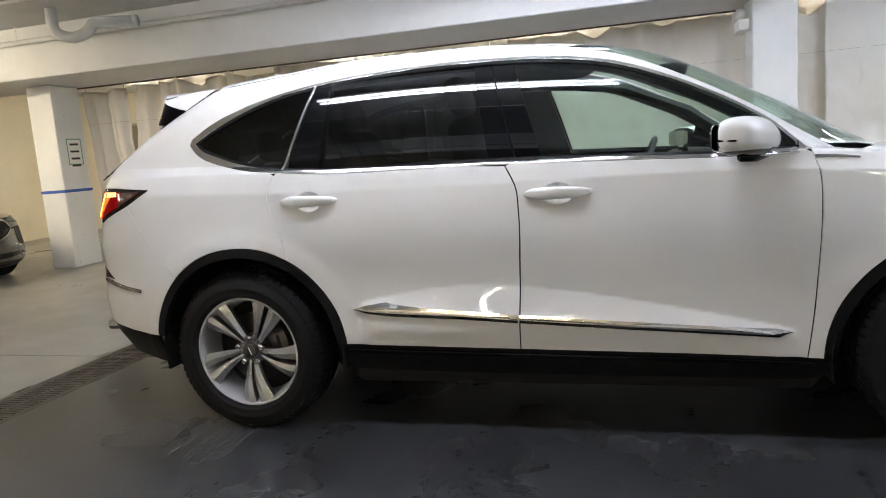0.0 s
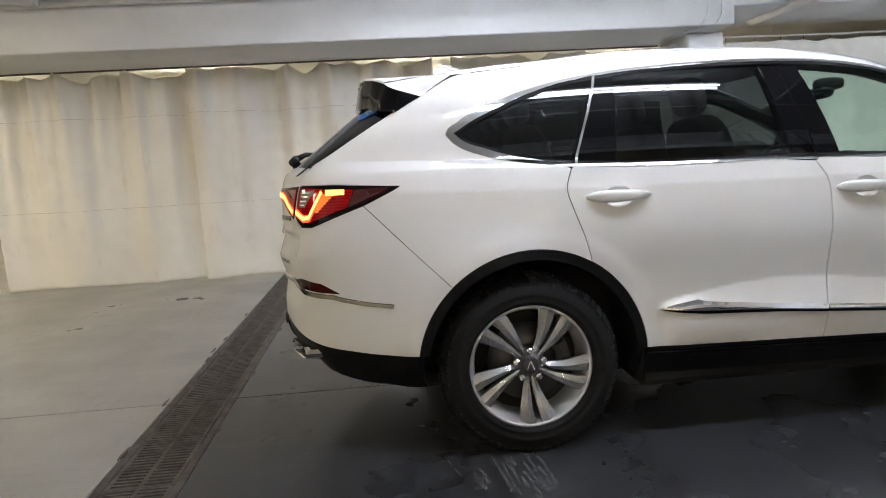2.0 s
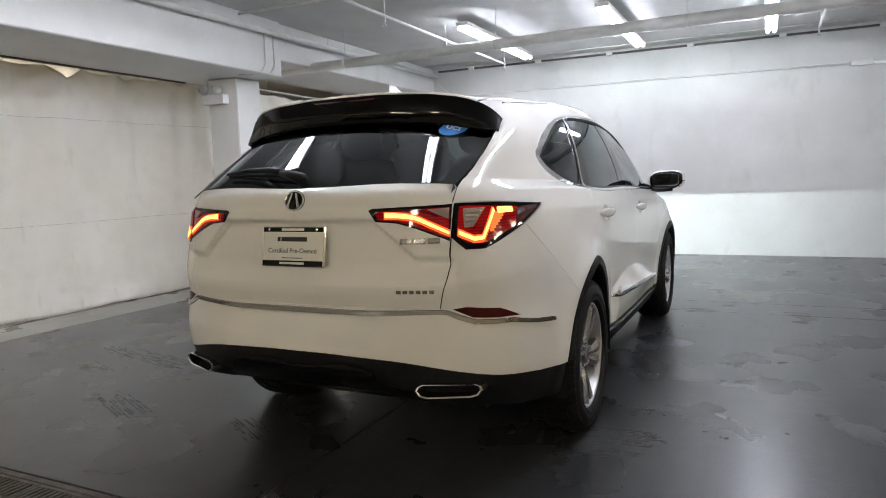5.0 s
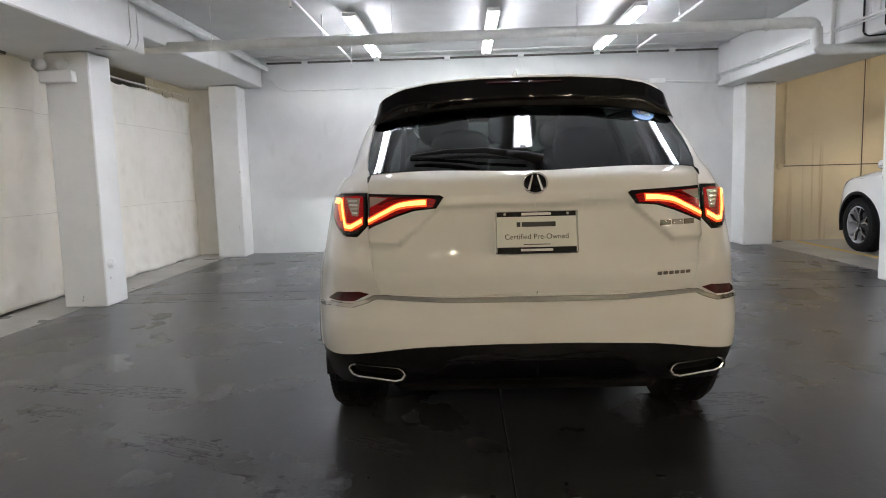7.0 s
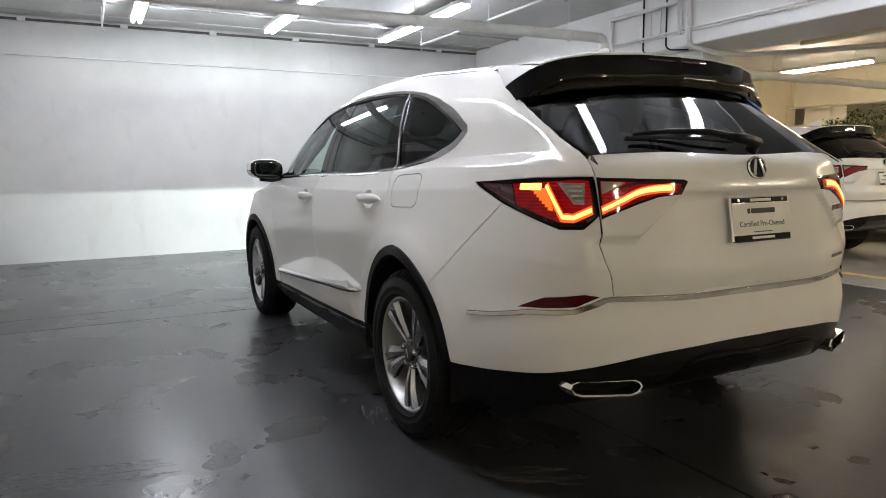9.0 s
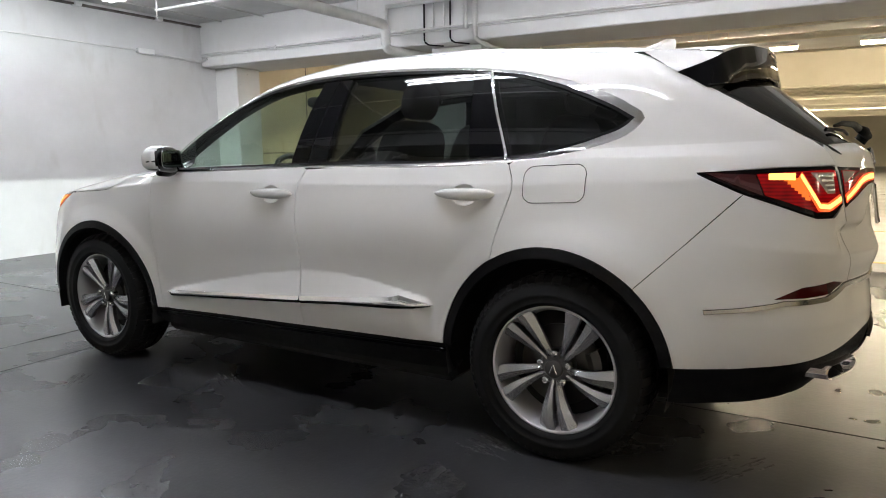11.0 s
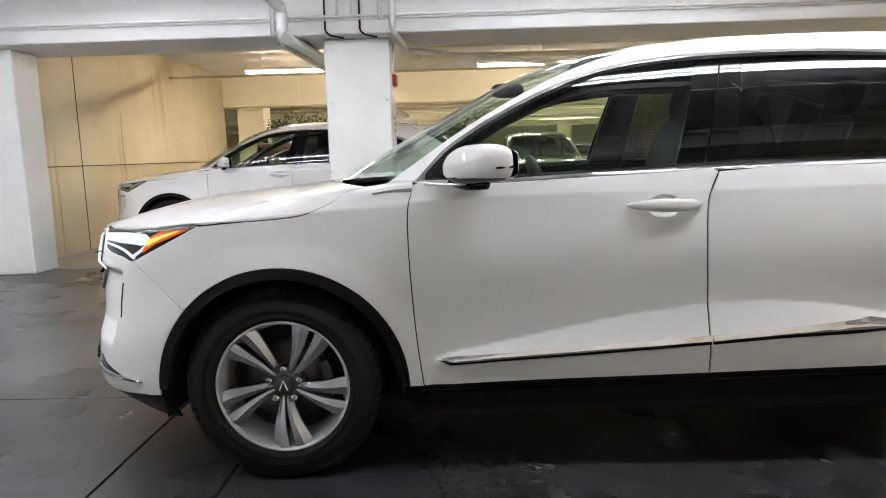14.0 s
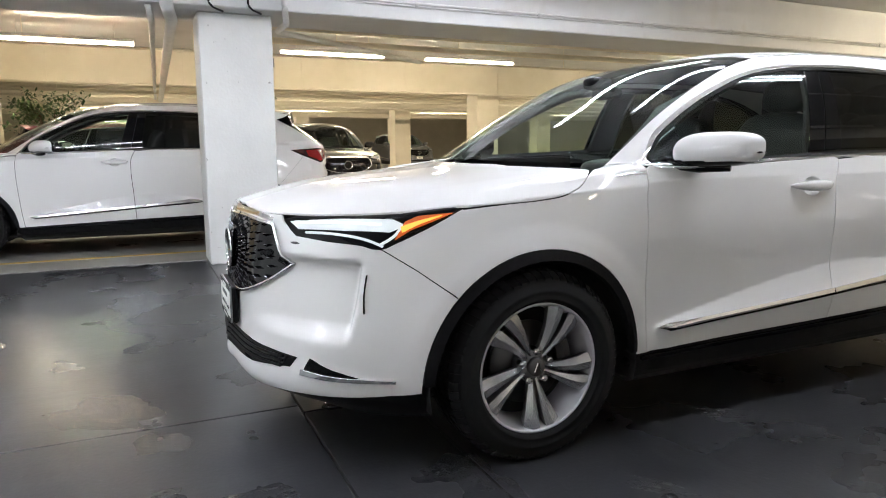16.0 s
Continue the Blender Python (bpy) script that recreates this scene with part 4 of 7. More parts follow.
for top, mid, low in ((top_r, mid_r, low_r), (top_f, mid_f, low_f)):
    car.panel("door_moulding", flat(top + mid, .012), CHROME, label="chrome door moulding", h=0.012, lift=0.013, depth=0.016, gap=0)
    car.panel("moulding_insert", flat([top[0]] + mid[::-1] + low if top is top_r else mid[::-1] + [top[-1]] + low, .012), GLOSS_BLACK, label="gloss black moulding insert", h=0.012, lift=0.010, depth=0.014, gap=0)


car.panel("sill_edge", flat([(.93, .338), (-.17, .368), (-.95, .386), (-.95, .372), (-.17, .354), (.93, .324)]), GLOSS_BLACK, h=0.03, lift=0.010, depth=0.02, gap=0)


# ---- inside of the shell: dark liner, floor pan and wheel housings ----
def inner_shell():
    bm = bmesh.new()
    rows = []
    for j in range(0, 7 * NV + 1, 3):
        row = []
        for i in list(range(0, GU, 3)):
            p, n = Vector(GRID[j, i]), Vector(NORM[j, i])
            q = p - n * 0.035
            x, z = q.x, q.z
            near = min(math.dist((x, z), FRONT_ARCH[:2]), math.dist((x, z), REAR_ARCH[:2]))
            row.append((q, near < .47))
        rows.append(row)
    for sgn in (1, -1):
        vs = [[bm.verts.new((q.x, sgn * max(q.y, 0), q.z)) for q, _ in row] for row in rows]
        for a, b, ra, rb in zip(vs, vs[1:], rows, rows[1:]):
            for i in range(len(a) - 1):
                if not (ra[i][1] or ra[i + 1][1] or rb[i][1] or rb[i + 1][1]):
                    bm.faces.new((a[i], a[i + 1], b[i + 1], b[i]))
    return bm


part("inner_shell", inner_shell(), DARK_LINER, car.root)
bm = solid((-1.95, -.62, .205), (2.10, .62, .34), 0.03)
box(bm, (-.96, -.87, .205), (.96, .87, .33), 0.03)
box(bm, (-2.2, -.60, .45), (-1.95, .60, .62), 0.03)
part("floor_pan", bm, DARK_LINER, car.root)


def wheel_housing(cx, cz, s):
    bm = bmesh.new()
    rows = []
    for k in range(25):
        a = radians(-12 + 204 * k / 24)
        rows.append([bm.verts.new((cx + .46 * math.cos(a), s * y, cz + .46 * math.sin(a))) for y in (.95, .62)])
    for a, b in zip(rows, rows[1:]):
        bm.faces.new((a[0], b[0], b[1], a[1]))
    bm.faces.new([r[1] for r in rows])
    return bm


for cx, cz, _ in (FRONT_ARCH, REAR_ARCH):
    for s in (1, -1):
        part("wheel_housing", wheel_housing(cx, cz, s), DARK_LINER, car.root)


# ---- wheels ----
def blade(a, side):
    """One facetted spoke blade of a pair: narrow at the hub, flaring to a slanted end at the rim."""
    bm = bmesh.new()
    rows = []
    for r, near, ridge, far, y in ((.040, .003, .009, .018, .072), (.080, .005, .014, .027, .084), (.120, .0075, .021, .039, .092), (.160, .0095, .029, .052, .099), (.195, .0115, .036, .064, .102), (.222, .0125, .042, .074, .104), (.2490, .0130, .044, .080, .1045)):
        swirl = -radians(6.5) * ((r - .04) / .21) ** 1.3
        row = []
        for off, d in ((near, .004), (ridge, 0), (far, .014), (far - .004, .042), (near + .001, .042)):
            ca = a + swirl + side * math.asin(min(.9, off / r))
            row.append(bm.verts.new((r * math.cos(ca), y - d, r * math.sin(ca))))
        rows.append(row)
    for A, B in zip(rows, rows[1:]):
        for k in range(5):
            f = bm.faces.new((A[k], A[(k + 1) % 5], B[(k + 1) % 5], B[k]))
            f.material_index = 0 if k < 2 else 1
    for row in (rows[0], rows[-1]):
        bm.faces.new(row).material_index = 1
    bmesh.ops.recalc_face_normals(bm, faces=bm.faces[:])
    return bm


def build_wheel():
    """A tyre on a five-pair alloy wheel; its outer face looks along +y."""
    root = thing("wheel", "", "")
    for key in ("label", "category"):
        if key in root:
            del root[key]
    R0 = .372
    prof = [(.252, -.105), (.268, -.125), (.30, -.131), (.338, -.122), (.360, -.108), (.370, -.085), (R0, -.05), (R0, .05), (.370, .085), (.360, .108), (.346, .119), (.343, .1215), (.339, .1215), (.336, .124), (.312, .1305), (.309, .1325), (.300, .1325), (.297, .131), (.278, .128), (.275, .1295), (.271, .128), (.264, .121), (.2585, .112), (.254, .10)]
    part("tyre", lathe(prof, 72), RUBBER, root, "black rubber tyre", True)
    bm = bmesh.new()
    random.seed(4)
    for k in range(64):
        a0 = k * math.tau / 64
        for y0, y1, sk in ((.088, .122, .012), (.045, .08, 0.0), (-.018, .018, .01), (-.08, -.045, 0.0), (-.122, -.088, -.012)):
            r0, r1 = (R0 + .0065, R0 + .0065) if abs(y0) < .085 else ((R0 + .004, .352) if y0 > 0 else (.352, R0 + .004))
            vs = []
            for (y, r, off) in ((y0, r0, 0), (y1, r1, sk)):
                for da in (.012, .082):
                    a = a0 + da + off
                    vs.append(bm.verts.new((r * math.cos(a), y, r * math.sin(a))))
            lows = [bm.verts.new((v.co.x * .975, v.co.y, v.co.z * .975)) for v in vs]
            bm.faces.new((vs[0], vs[1], vs[3], vs[2]))
            for i, j in ((0, 1), (1, 3), (3, 2), (2, 0)):
                bm.faces.new((vs[i], vs[j], lows[j], lows[i]))
    tagged(part("tread", bm, RUBBER, root, "tread blocks"), kind="stuff")
    rim = lathe([(.246, -.10), (.232, -.09), (.222, -.03), (.226, .03), (.234, .07), (.243, .095), (.2465, .103), (.2475, .1085), (.2545, .1105), (.2575, .108), (.2575, .098)], 80)
    part("rim", rim, RIM_SILVER, root, "machined alloy rim", True)
    for k in range(5):
        a = radians(90 + 36 + 72 * k)
        for side in (1, -1):
            part("spoke", blade(a, side), [ALLOY, ALLOY_GREY], root, "", True).data.set_sharp_from_angle(angle=radians(24))
    hub = lathe([(.0, .088), (.030, .088), (.034, .084), (.036, .076), (.060, .070), (.072, .060), (.072, .02)], 40)
    part("hub", hub, ALLOY_GREY, root, "dark grey hub", True)
    cap = lathe([(.0, .0955), (.031, .0955), (.036, .092), (.038, .086), (.038, .07)], 36)
    part("centre_cap", cap, IRON, root, "dark grey centre cap", True)
    bm = bmesh.new()
    for p, q in (((-.012, -.014), (0, .016)), ((.012, -.014), (0, .016))):
        join(bm, tube_bm([(p[0] * 1.2, .0965, p[1] * 1.2), (q[0] * 1.2, .0965, q[1] * 1.2)], .003, 6))
    part("badge", bm, CHROME, root, "chrome badge")
    for k in range(5):
        a = radians(90 + 72 * k)
        nut = lathe([(.0, .100), (.008, .0995), (.013, .095), (.0145, .087), (.0145, .06)], 12)
        o = part("lug_nut", nut, CHROME, root, "chrome lug nut")
        o.location = (.061 * math.cos(a), -.004, .061 * math.sin(a))
    disc = lathe([(.06, .018), (.165, .018), (.165, -.006), (.06, -.006)], 48)
    part("brake_disc", disc, IRON, root, "steel brake disc", True)
    part("backing", lathe([(.0, -.03), (.225, -.03), (.225, -.05)], 32), DARK_LINER, root)
    bm = bmesh.new()
    rows = []
    for k in range(9):
        a = radians(152 + 56 * k / 8)
        rows.append([bm.verts.new((r * math.cos(a), y, r * math.sin(a))) for r, y in ((.12, -.02), (.125, .04), (.15, .052), (.182, .046), (.186, -.02))])
    for A, B in zip(rows, rows[1:]):
        for i in range(4):
            bm.faces.new((A[i], A[i + 1], B[i + 1], B[i]))
    bm.faces.new(rows[0])
    bm.faces.new(rows[-1][::-1])
    part("caliper", bm, IRON, root, "grey brake caliper")
    o = part("valve", tube_bm([(.236, .078, 0), (.212, .090, 0)], .0045, 8), RUBBER, root)
    o.rotation_euler = (0, radians(-55), 0)
    return root


def set_wheel(w, m, owner):
    """Put a wheel into its car: its pieces hang under the wheel's tyre, the tyre under the car."""
    w.matrix_basis = m
    w.parent = owner
    return w


wheel = build_wheel()
WHEEL_Y, HUB_Z = .840, .368
set_wheel(copy_thing(wheel, Matrix()), pose(1.443, WHEEL_Y, HUB_Z), car.root)
set_wheel(copy_thing(wheel, Matrix()), pose(-1.443, WHEEL_Y, HUB_Z), car.root)
set_wheel(copy_thing(wheel, Matrix()), pose(1.443, -WHEEL_Y, HUB_Z, 0, 0, 180), car.root)
set_wheel(wheel, pose(-1.443, -WHEEL_Y, HUB_Z, 0, 0, 180), car.root)


# ---- fittings of the car ----
def strip(fn, pts, w, taper=(1, 1), n=6):
    """A band of skin coordinates of width w along a line of points."""
    mid = curve_line(fn, *pts, n=n) if fn else pts
    k = len(mid)
    left, right = [], []
    for i, p in enumerate(mid):
        a, b = mid[max(0, i - 1)], mid[min(k - 1, i + 1)]
        d = Vector((b[0] - a[0], b[1] - a[1]))
        d = d.normalized() if d.length > 1e-9 else Vector((1, 0))
        ww = w / 2 * (taper[0] + (taper[1] - taper[0]) * i / (k - 1))
        left.append((p[0] - d.y * ww, p[1] + d.x * ww))
        right.append((p[0] + d.y * ww, p[1] - d.x * ww))
    return left + right[::-1]


def empty_part(name, parent, label=""):
    """A part that gathers its own pieces, one level under the car."""
    ob = new(name)
    ob.parent = parent
    return tagged(ob, label)


# tail lamps
def taut(*ends, n=10):
    """Straight runs on the skin between places given in skin coordinates."""
    out = []
    for a, b in zip(ends, ends[1:]):
        out += [(a[0] + (b[0] - a[0]) * k / n, a[1] + (b[1] - a[1]) * k / n) for k in range(n)]
    return out + [ends[-1]]


lamp_outer = line(S, (-1.932, 1.137), (-2.085, 1.070), (-2.20, 1.026), (-2.295, .992)) + line(R, (.765, .985), (.70, .992), (.658, 1.025)) + line(R, (.658, 1.03), (.660, 1.156)) + line(S, (-2.33, 1.158), (-2.20, 1.155), (-1.932, 1.140))
lamp_inner = line(R, (.648, 1.156), (.36, 1.146), (.345, 1.138), (.375, 1.092), (.46, 1.084), (.53, 1.062), (.648, 1.015))
tails = car.panel("tail_lamp", lamp_outer, GLOSS_BLACK, label="lit red tail lamp in a black surround", lift=0.003, gap=0.002)
tails_in = car.panel("tailgate_lamp", lamp_inner, GLOSS_BLACK, label="lit red lamp on the tailgate", lift=0.003, gap=0.002)
car.panel("red_lens", line(S, (-2.15, 1.062), (-2.20, 1.046), (-2.295, 1.010)) + line(R, (.755, 1.004), (.70, 1.010), (.668, 1.036), (.670, 1.142)) + line(S, (-2.33, 1.146), (-2.12, 1.132)), RED_LIT, parent=tails, lift=0.006, gap=0, label="red lens")
car.panel("smoked_lens", line(S, (-2.115, 1.130), (-1.96, 1.136), (-2.145, 1.060)), DARK_RED, parent=tails, lift=0.006, gap=0, label="smoked red lens")
car.panel("clear_insert", line(R, (.682, 1.136), (.745, 1.136), (.716, 1.066), (.690, 1.066)), SMOKE_CLEAR, parent=tails, lift=0.008, gap=0, label="clear reversing lens")
for k in range(4):
    z = 1.078 + .016 * k
    car.panel("lens_rib", strip(R, ((.690, z), (.714 + .006 * k, z)), 0.004), SATIN, parent=tails, lift=0.010, depth=0.002, gap=0, label="moulded clear rib")
car.panel("light_strip", strip(None, taut(R(.670, 1.048), R(.722, 1.020), R(.748, 1.022), S(-2.246, 1.131)), 0.017), LED_RED, parent=tails, lift=0.009, depth=0.003, gap=0, label="glowing red light strip")
car.panel("light_core", strip(None, taut(R(.673, 1.047), R(.722, 1.021), R(.747, 1.024), S(-2.248, 1.128)), 0.008), LED_BRIGHT, parent=tails, lift=0.012, depth=0.003, gap=0, label="bright orange core")
car.panel("side_marker", strip(S, ((-2.232, 1.124), (-2.19, 1.125), (-2.155, 1.125)), 0.014), LED_BRIGHT, parent=tails, lift=0.010, depth=0.003, gap=0, label="glowing marker")
for k in range(7):
    z = 1.050 + 0.0105 * k
    xa = np.interp(z, [1.05, 1.122], [-2.292, -2.262])
    car.panel("light_rib", strip(S, ((xa + .012, z), (xa + .026 + .0065 * k, z + .002)), 0.0065), LED_RIB, parent=tails, lift=0.009, depth=0.002, gap=0)
car.panel("red_lens", line(R, (.640, 1.142), (.40, 1.134), (.375, 1.128), (.388, 1.101), (.47, 1.094), (.54, 1.07), (.640, 1.030)), RED_LIT, parent=tails_in, lift=0.006, gap=0, label="red lens")
car.panel("light_strip", strip(R, ((.410, 1.117), (.47, 1.114), (.525, 1.104), (.58, 1.078), (.645, 1.046)), 0.015), LED_RED, parent=tails_in, lift=0.009, depth=0.003, gap=0, label="glowing red light strip")
car.panel("light_core", strip(R, ((.414, 1.118), (.47, 1.115), (.525, 1.105), (.58, 1.079), (.643, 1.047)), 0.008, (1.2, .7)), LED_BRIGHT, parent=tails_in, lift=0.012, depth=0.003, gap=0, label="bright orange core")
car.panel("upper_strip", strip(R, ((.43, 1.136), (.50, 1.136), (.55, 1.130), (.60, 1.112)), 0.004), RED_LENS, parent=tails_in, lift=0.009, depth=0.003, gap=0, label="thin red strip")
car.panel("clear_insert", line(R, (.638, 1.140), (.565, 1.137), (.638, 1.100)), SMOKE_CLEAR, parent=tails_in, lift=0.008, gap=0)

# head lamps
lamp_front = line(D, (2.315, .503, .942), (2.285, .555, .885), (2.19, .675, .866), (2.09, .785, .856)) + line(S, (2.06, .852), (2.03, .850), (1.93, .905), (1.75, .982)) + line(D, (1.76, .865, .990), (1.95, .805, .975), (2.1, .70, .966), (2.26, .545, .955))
heads = car.panel("head_lamp", lamp_front, GLOSS_BLACK, label="lit projector head lamp with an amber corner", lift=-0.006, gap=0.001)
car.panel("light_bar", line(D, (2.290, .535, .935), (2.262, .575, .908), (2.12, .725, .908), (2.0, .83, .912)) + line(D, (1.945, .85, .935), (1.98, .815, .952), (2.15, .68, .945)), LAMP_WHITE, parent=heads, lift=0.002, gap=0, label="glowing white light bar")
car.panel("light_bar", strip(D, ((2.24, .605, .897), (2.15, .70, .893), (2.06, .79, .876), (2.03, .84, .864)), 0.010), LAMP_WHITE, parent=heads, lift=0.003, gap=0, label="glowing white light bar")
car.panel("light_bar", strip(S, ((2.035, .866), (1.985, .898), (1.955, .932)), 0.012), LAMP_WHITE, parent=heads, lift=0.003, gap=0, label="glowing white light bar")
car.panel("light_bar", strip(D, ((2.27, .555, .932), (2.15, .685, .934), (2.02, .805, .936)), 0.012), LED_WHITE, parent=heads, lift=0.005, gap=0, label="glowing white light bar")
car.panel("turn_core", strip(S, ((1.960, .918), (1.90, .942), (1.82, .966)), 0.034, (1, .15)), LED_AMBER, parent=heads, lift=0.006, gap=0, label="bright amber core")
car.panel("turn_signal", line(S, (1.985, .885), (1.93, .918), (1.78, .975), (1.90, .965), (1.945, .945)), AMBER_LENS, parent=heads, lift=0.003, gap=0, label="glowing amber marker")

# grille with its radial fins, upper lip and lower intakes
grille = car.panel("grille", GRILLE_HOLE, GLOSS_BLACK, "whole", label="black grille with a chrome frame", h=0.05, lift=0.004, depth=0.002, gap=0)[0]
edge = [at(p)[0] + at(p)[1] * 0.010 for p in GRILLE_HOLE]
edge = edge + [Vector((p.x, -p.y, p.z)) for p in edge[::-1]]
part("grille_frame", tube_bm(edge, .007, 8, True), CHROME, grille, "chrome grille frame", True)
bm = bmesh.new()
poly = [(p.y, p.z) for p in edge]
for ring in range(1, 9):
    for k in range(44):
        a = (k + 0.5 * (ring % 2)) * math.tau / 44
        r = 0.10 + 0.058 * ring
        y, z = r * 1.15 * math.cos(a), .775 + r * 0.72 * math.sin(a)
        if inside(poly, y, z) and inside(poly, y * 1.05, .775 + (z - .775) * 1.06):
            p, n = at(F(abs(y), z))
            p.y = math.copysign(p.y, y)
            n.y = math.copysign(n.y, y)
            out = Vector((0, y, (z - .775))).normalized()
            sidev = n.cross(out).normalized()
            q = [p + n * .004 - out * .026, p + n * .016 + sidev * .004, p + n * .010 + out * .030, p + n * .005 - sidev * .007]
            vs = [bm.verts.new(c) for c in q]
            top = bm.verts.new(p + n * .019)
            for i in range(4):
                bm.faces.new((vs[i], vs[(i + 1) % 4], top))
tagged(part("grille_mesh", bm, principled("dark_chrome", (0.12, 0.12, 0.13), 0.18, 1.0), grille, "radial dark fins"), kind="stuff")
badge = part("grille_badge", lathe([(.0, .010), (.072, .010), (.080, .004), (.080, 0)], 40, "x"), GLOSS_BLACK, grille, "round badge panel")
badge.location = (2.437, 0, .775)
part("badge_ring", tube_bm([(2.447, .082 * math.cos(k * math.tau / 40), .775 + .082 * math.sin(k * math.tau / 40)) for k in range(40)], .006, 8, True), CHROME, grille, "chrome badge ring", True)
car.panel("hood_lip", strip(D, ((2.405, 0, .948), (2.392, .15, .948), (2.36, .33, .945), (2.33, .44, .935)), 0.024, (1, .7)), CHROME, "whole", label="chrome lip over the grille", lift=0.008, depth=0.016, gap=0)
intake = line(F, (0, .445), (.30, .450), (.50, .445), (.64, .440), (.61, .398), (.40, .372), (0, .362))
car.panel("lower_intake", intake, GLOSS_BLACK, "whole", label="black lower intake", lift=0.003, depth=0.002, gap=0)
for z in (.388, .406, .424):
    car.panel("intake_bar", strip(F, ((0, z), (.3, z + .003), (.57, z + .006)), 0.008), BLACK_PLASTIC, "whole", lift=0.010, depth=0.010, gap=0)
car.panel("corner_vent", line(F, (.690, .445), (.665, .392), (.76, .388), (.835, .388)), GLOSS_BLACK, label="black corner vent", lift=0.003, depth=0.002, gap=0)
car.panel("corner_trim", strip(D, ((2.285, .655, .388), (2.20, .75, .383), (2.10, .835, .384), (2.005, .895, .383)), 0.018, (1.2, .5)), CHROME, label="chrome corner trim", lift=0.010, depth=0.012, gap=0)
car.panel("air_slit", strip(S, ((2.082, .762), (2.094, .69), (2.098, .625)), 0.010, (.6, .6)), GLOSS_BLACK, label="narrow black air slit", lift=0.003, depth=0.002, gap=0)
car.panel("front_apron", line(D, (1.92, .93, .33), (2.02, .872, .32), (2.19, .742, .30), (2.39, .44, .286), (2.465, 0, .285)) + line(D, (2.28, 0, .215), (2.23, .45, .213), (2.03, .76, .215), (1.87, .88, .23)), BLACK_PLASTIC, "whole", label="black lower apron", lift=-0.006, gap=0)


# number plates: dealer plates in chrome frames
def plate(x, z, lean, face):
    p = empty_part("number_plate", car.root, "white dealer plate in a chrome and black frame")
    p.matrix_basis = pose(x, 0, z, 0, lean, 0 if face > 0 else 180)
    part("plate_frame", solid((-.004, -.157, -.081), (.008, .157, .081), .004), CHROME, p, "chrome plate frame")
    part("plate_sheet", solid((.0078, -.149, -.056), (.0095, .149, .058), .0005), SIGN_WHITE, p)
    part("frame_band", solid((.0082, -.148, .059), (.0102, .148, .077), .0005), BLACK_PLASTIC, p, "black upper band")
    part("frame_band", solid((.0082, -.148, -.077), (.0102, .148, -.057), .0005), BLACK_PLASTIC, p, "black lower band")
    bars = [(-.055, .055, .063, .073, SIGN_WHITE), (-.060, .060, -.072, -.063, SIGN_WHITE), (-.055, .072, .020, .038, INK), (-.074, -.060, .020, .038, INK), (-.05, .05, -.048, -.045, INK)]
    for y0, y1, z0, z1, m in bars:
        part("lettering", solid((.0098, y0, z0), (.0112, y1, z1)), m, p)
    for y in (-.118, .118):
        part("screw", solid((.0102, y - .005, .063), (.0125, y + .005, .073), .002), CHROME, p)
    t = bpy.data.curves.new("lettering", "FONT")
    t.body, t.size, t.align_x, t.align_y, t.extrude = "Certified Pre-Owned", .028, "CENTER", "CENTER", .0004
    o = new("lettering", t)
    o.parent = p
    o.matrix_basis = pose(.0102, 0, -.018, 90, 0, 90)
    me = bpy.data.meshes.new_from_object(o.evaluated_get(bpy.context.evaluated_depsgraph_get()))
    bpy.data.objects.remove(o)
    o = new("lettering", me)
    o.parent = p
    o.matrix_basis = pose(.0102, 0, -.018, 90, 0, 90)
    me.materials.append(INK)
    return p


plate(-2.492, .998, -9, -1)
holder = part("plate_holder", solid((2.44, -.160, .468), (2.462, .160, .625), .006), BLACK_PLASTIC, car.root, "black plate holder")
plate(2.464, .547, 0, 1)

# emblem and badges on the tailgate
e_p, e_n = at(R(0.001, 1.180))
emblem = empty_part("emblem", car.root, "oval chrome and black emblem")
emblem.matrix_basis = pose(e_p.x, 0, e_p.z, 0, -14, 180)
bm = lathe([(.0, .010), (.040, .010), (.046, .004), (.046, -.004)], 36, "x")
for v in bm.verts:
    v.co.z *= 0.86
part("emblem_disc", bm, GLOSS_BLACK, emblem, "", True)
part("emblem_ring", tube_bm([(.008, .045 * math.cos(k * math.tau / 36), .039 * math.sin(k * math.tau / 36)) for k in range(36)], .004, 8, True), CHROME, emblem, "chrome ring", True)
for s in (1, -1):
    part("emblem_bar", tube_bm([(.011, s * .026, -.028), (.012, s * .009, .030)], [.0065, .004], 8), CHROME, emblem, "chrome bar")
for k in range(3):
    y = .472 + .050 * k
    car.panel("model_badge", line(R, (y, 1.029), (y + .042, 1.029), (y + .042, 1.010), (y, 1.010), step=.01), BADGE_CHROME, "right", label="chrome badge bar", h=.01, lift=0.005, depth=0.005, gap=0)
for k in range(6):
    y = .458 + .024 * k
    car.panel("drive_badge", line(R, (y, .834), (y + .017, .834), (y + .017, .822), (y, .822), step=.01), BADGE_CHROME, "right", label="small chrome badge bar", h=.01, lift=0.003, depth=0.004, gap=0)

# chrome belt of the rear bumper, reflectors, exhaust tips
chrome_line = line(S, (-1.988, .660), (-2.10, .672), (-2.20, .690)) + line(R, (.84, .698), (.73, .706), (.67, .728), (.635, .745), (.60, .748), (.3, .742), (0, .742))
# black band that puts in the shade of the gap behind the chrome
car.panel("chrome_backing", strip(None, chrome_line, 0.036, (.6, 1.0)), GLOSS_BLACK, "whole", label="black band drawn as the shaded gap behind the chrome strip", lift=0.0015, depth=0.004, gap=0)
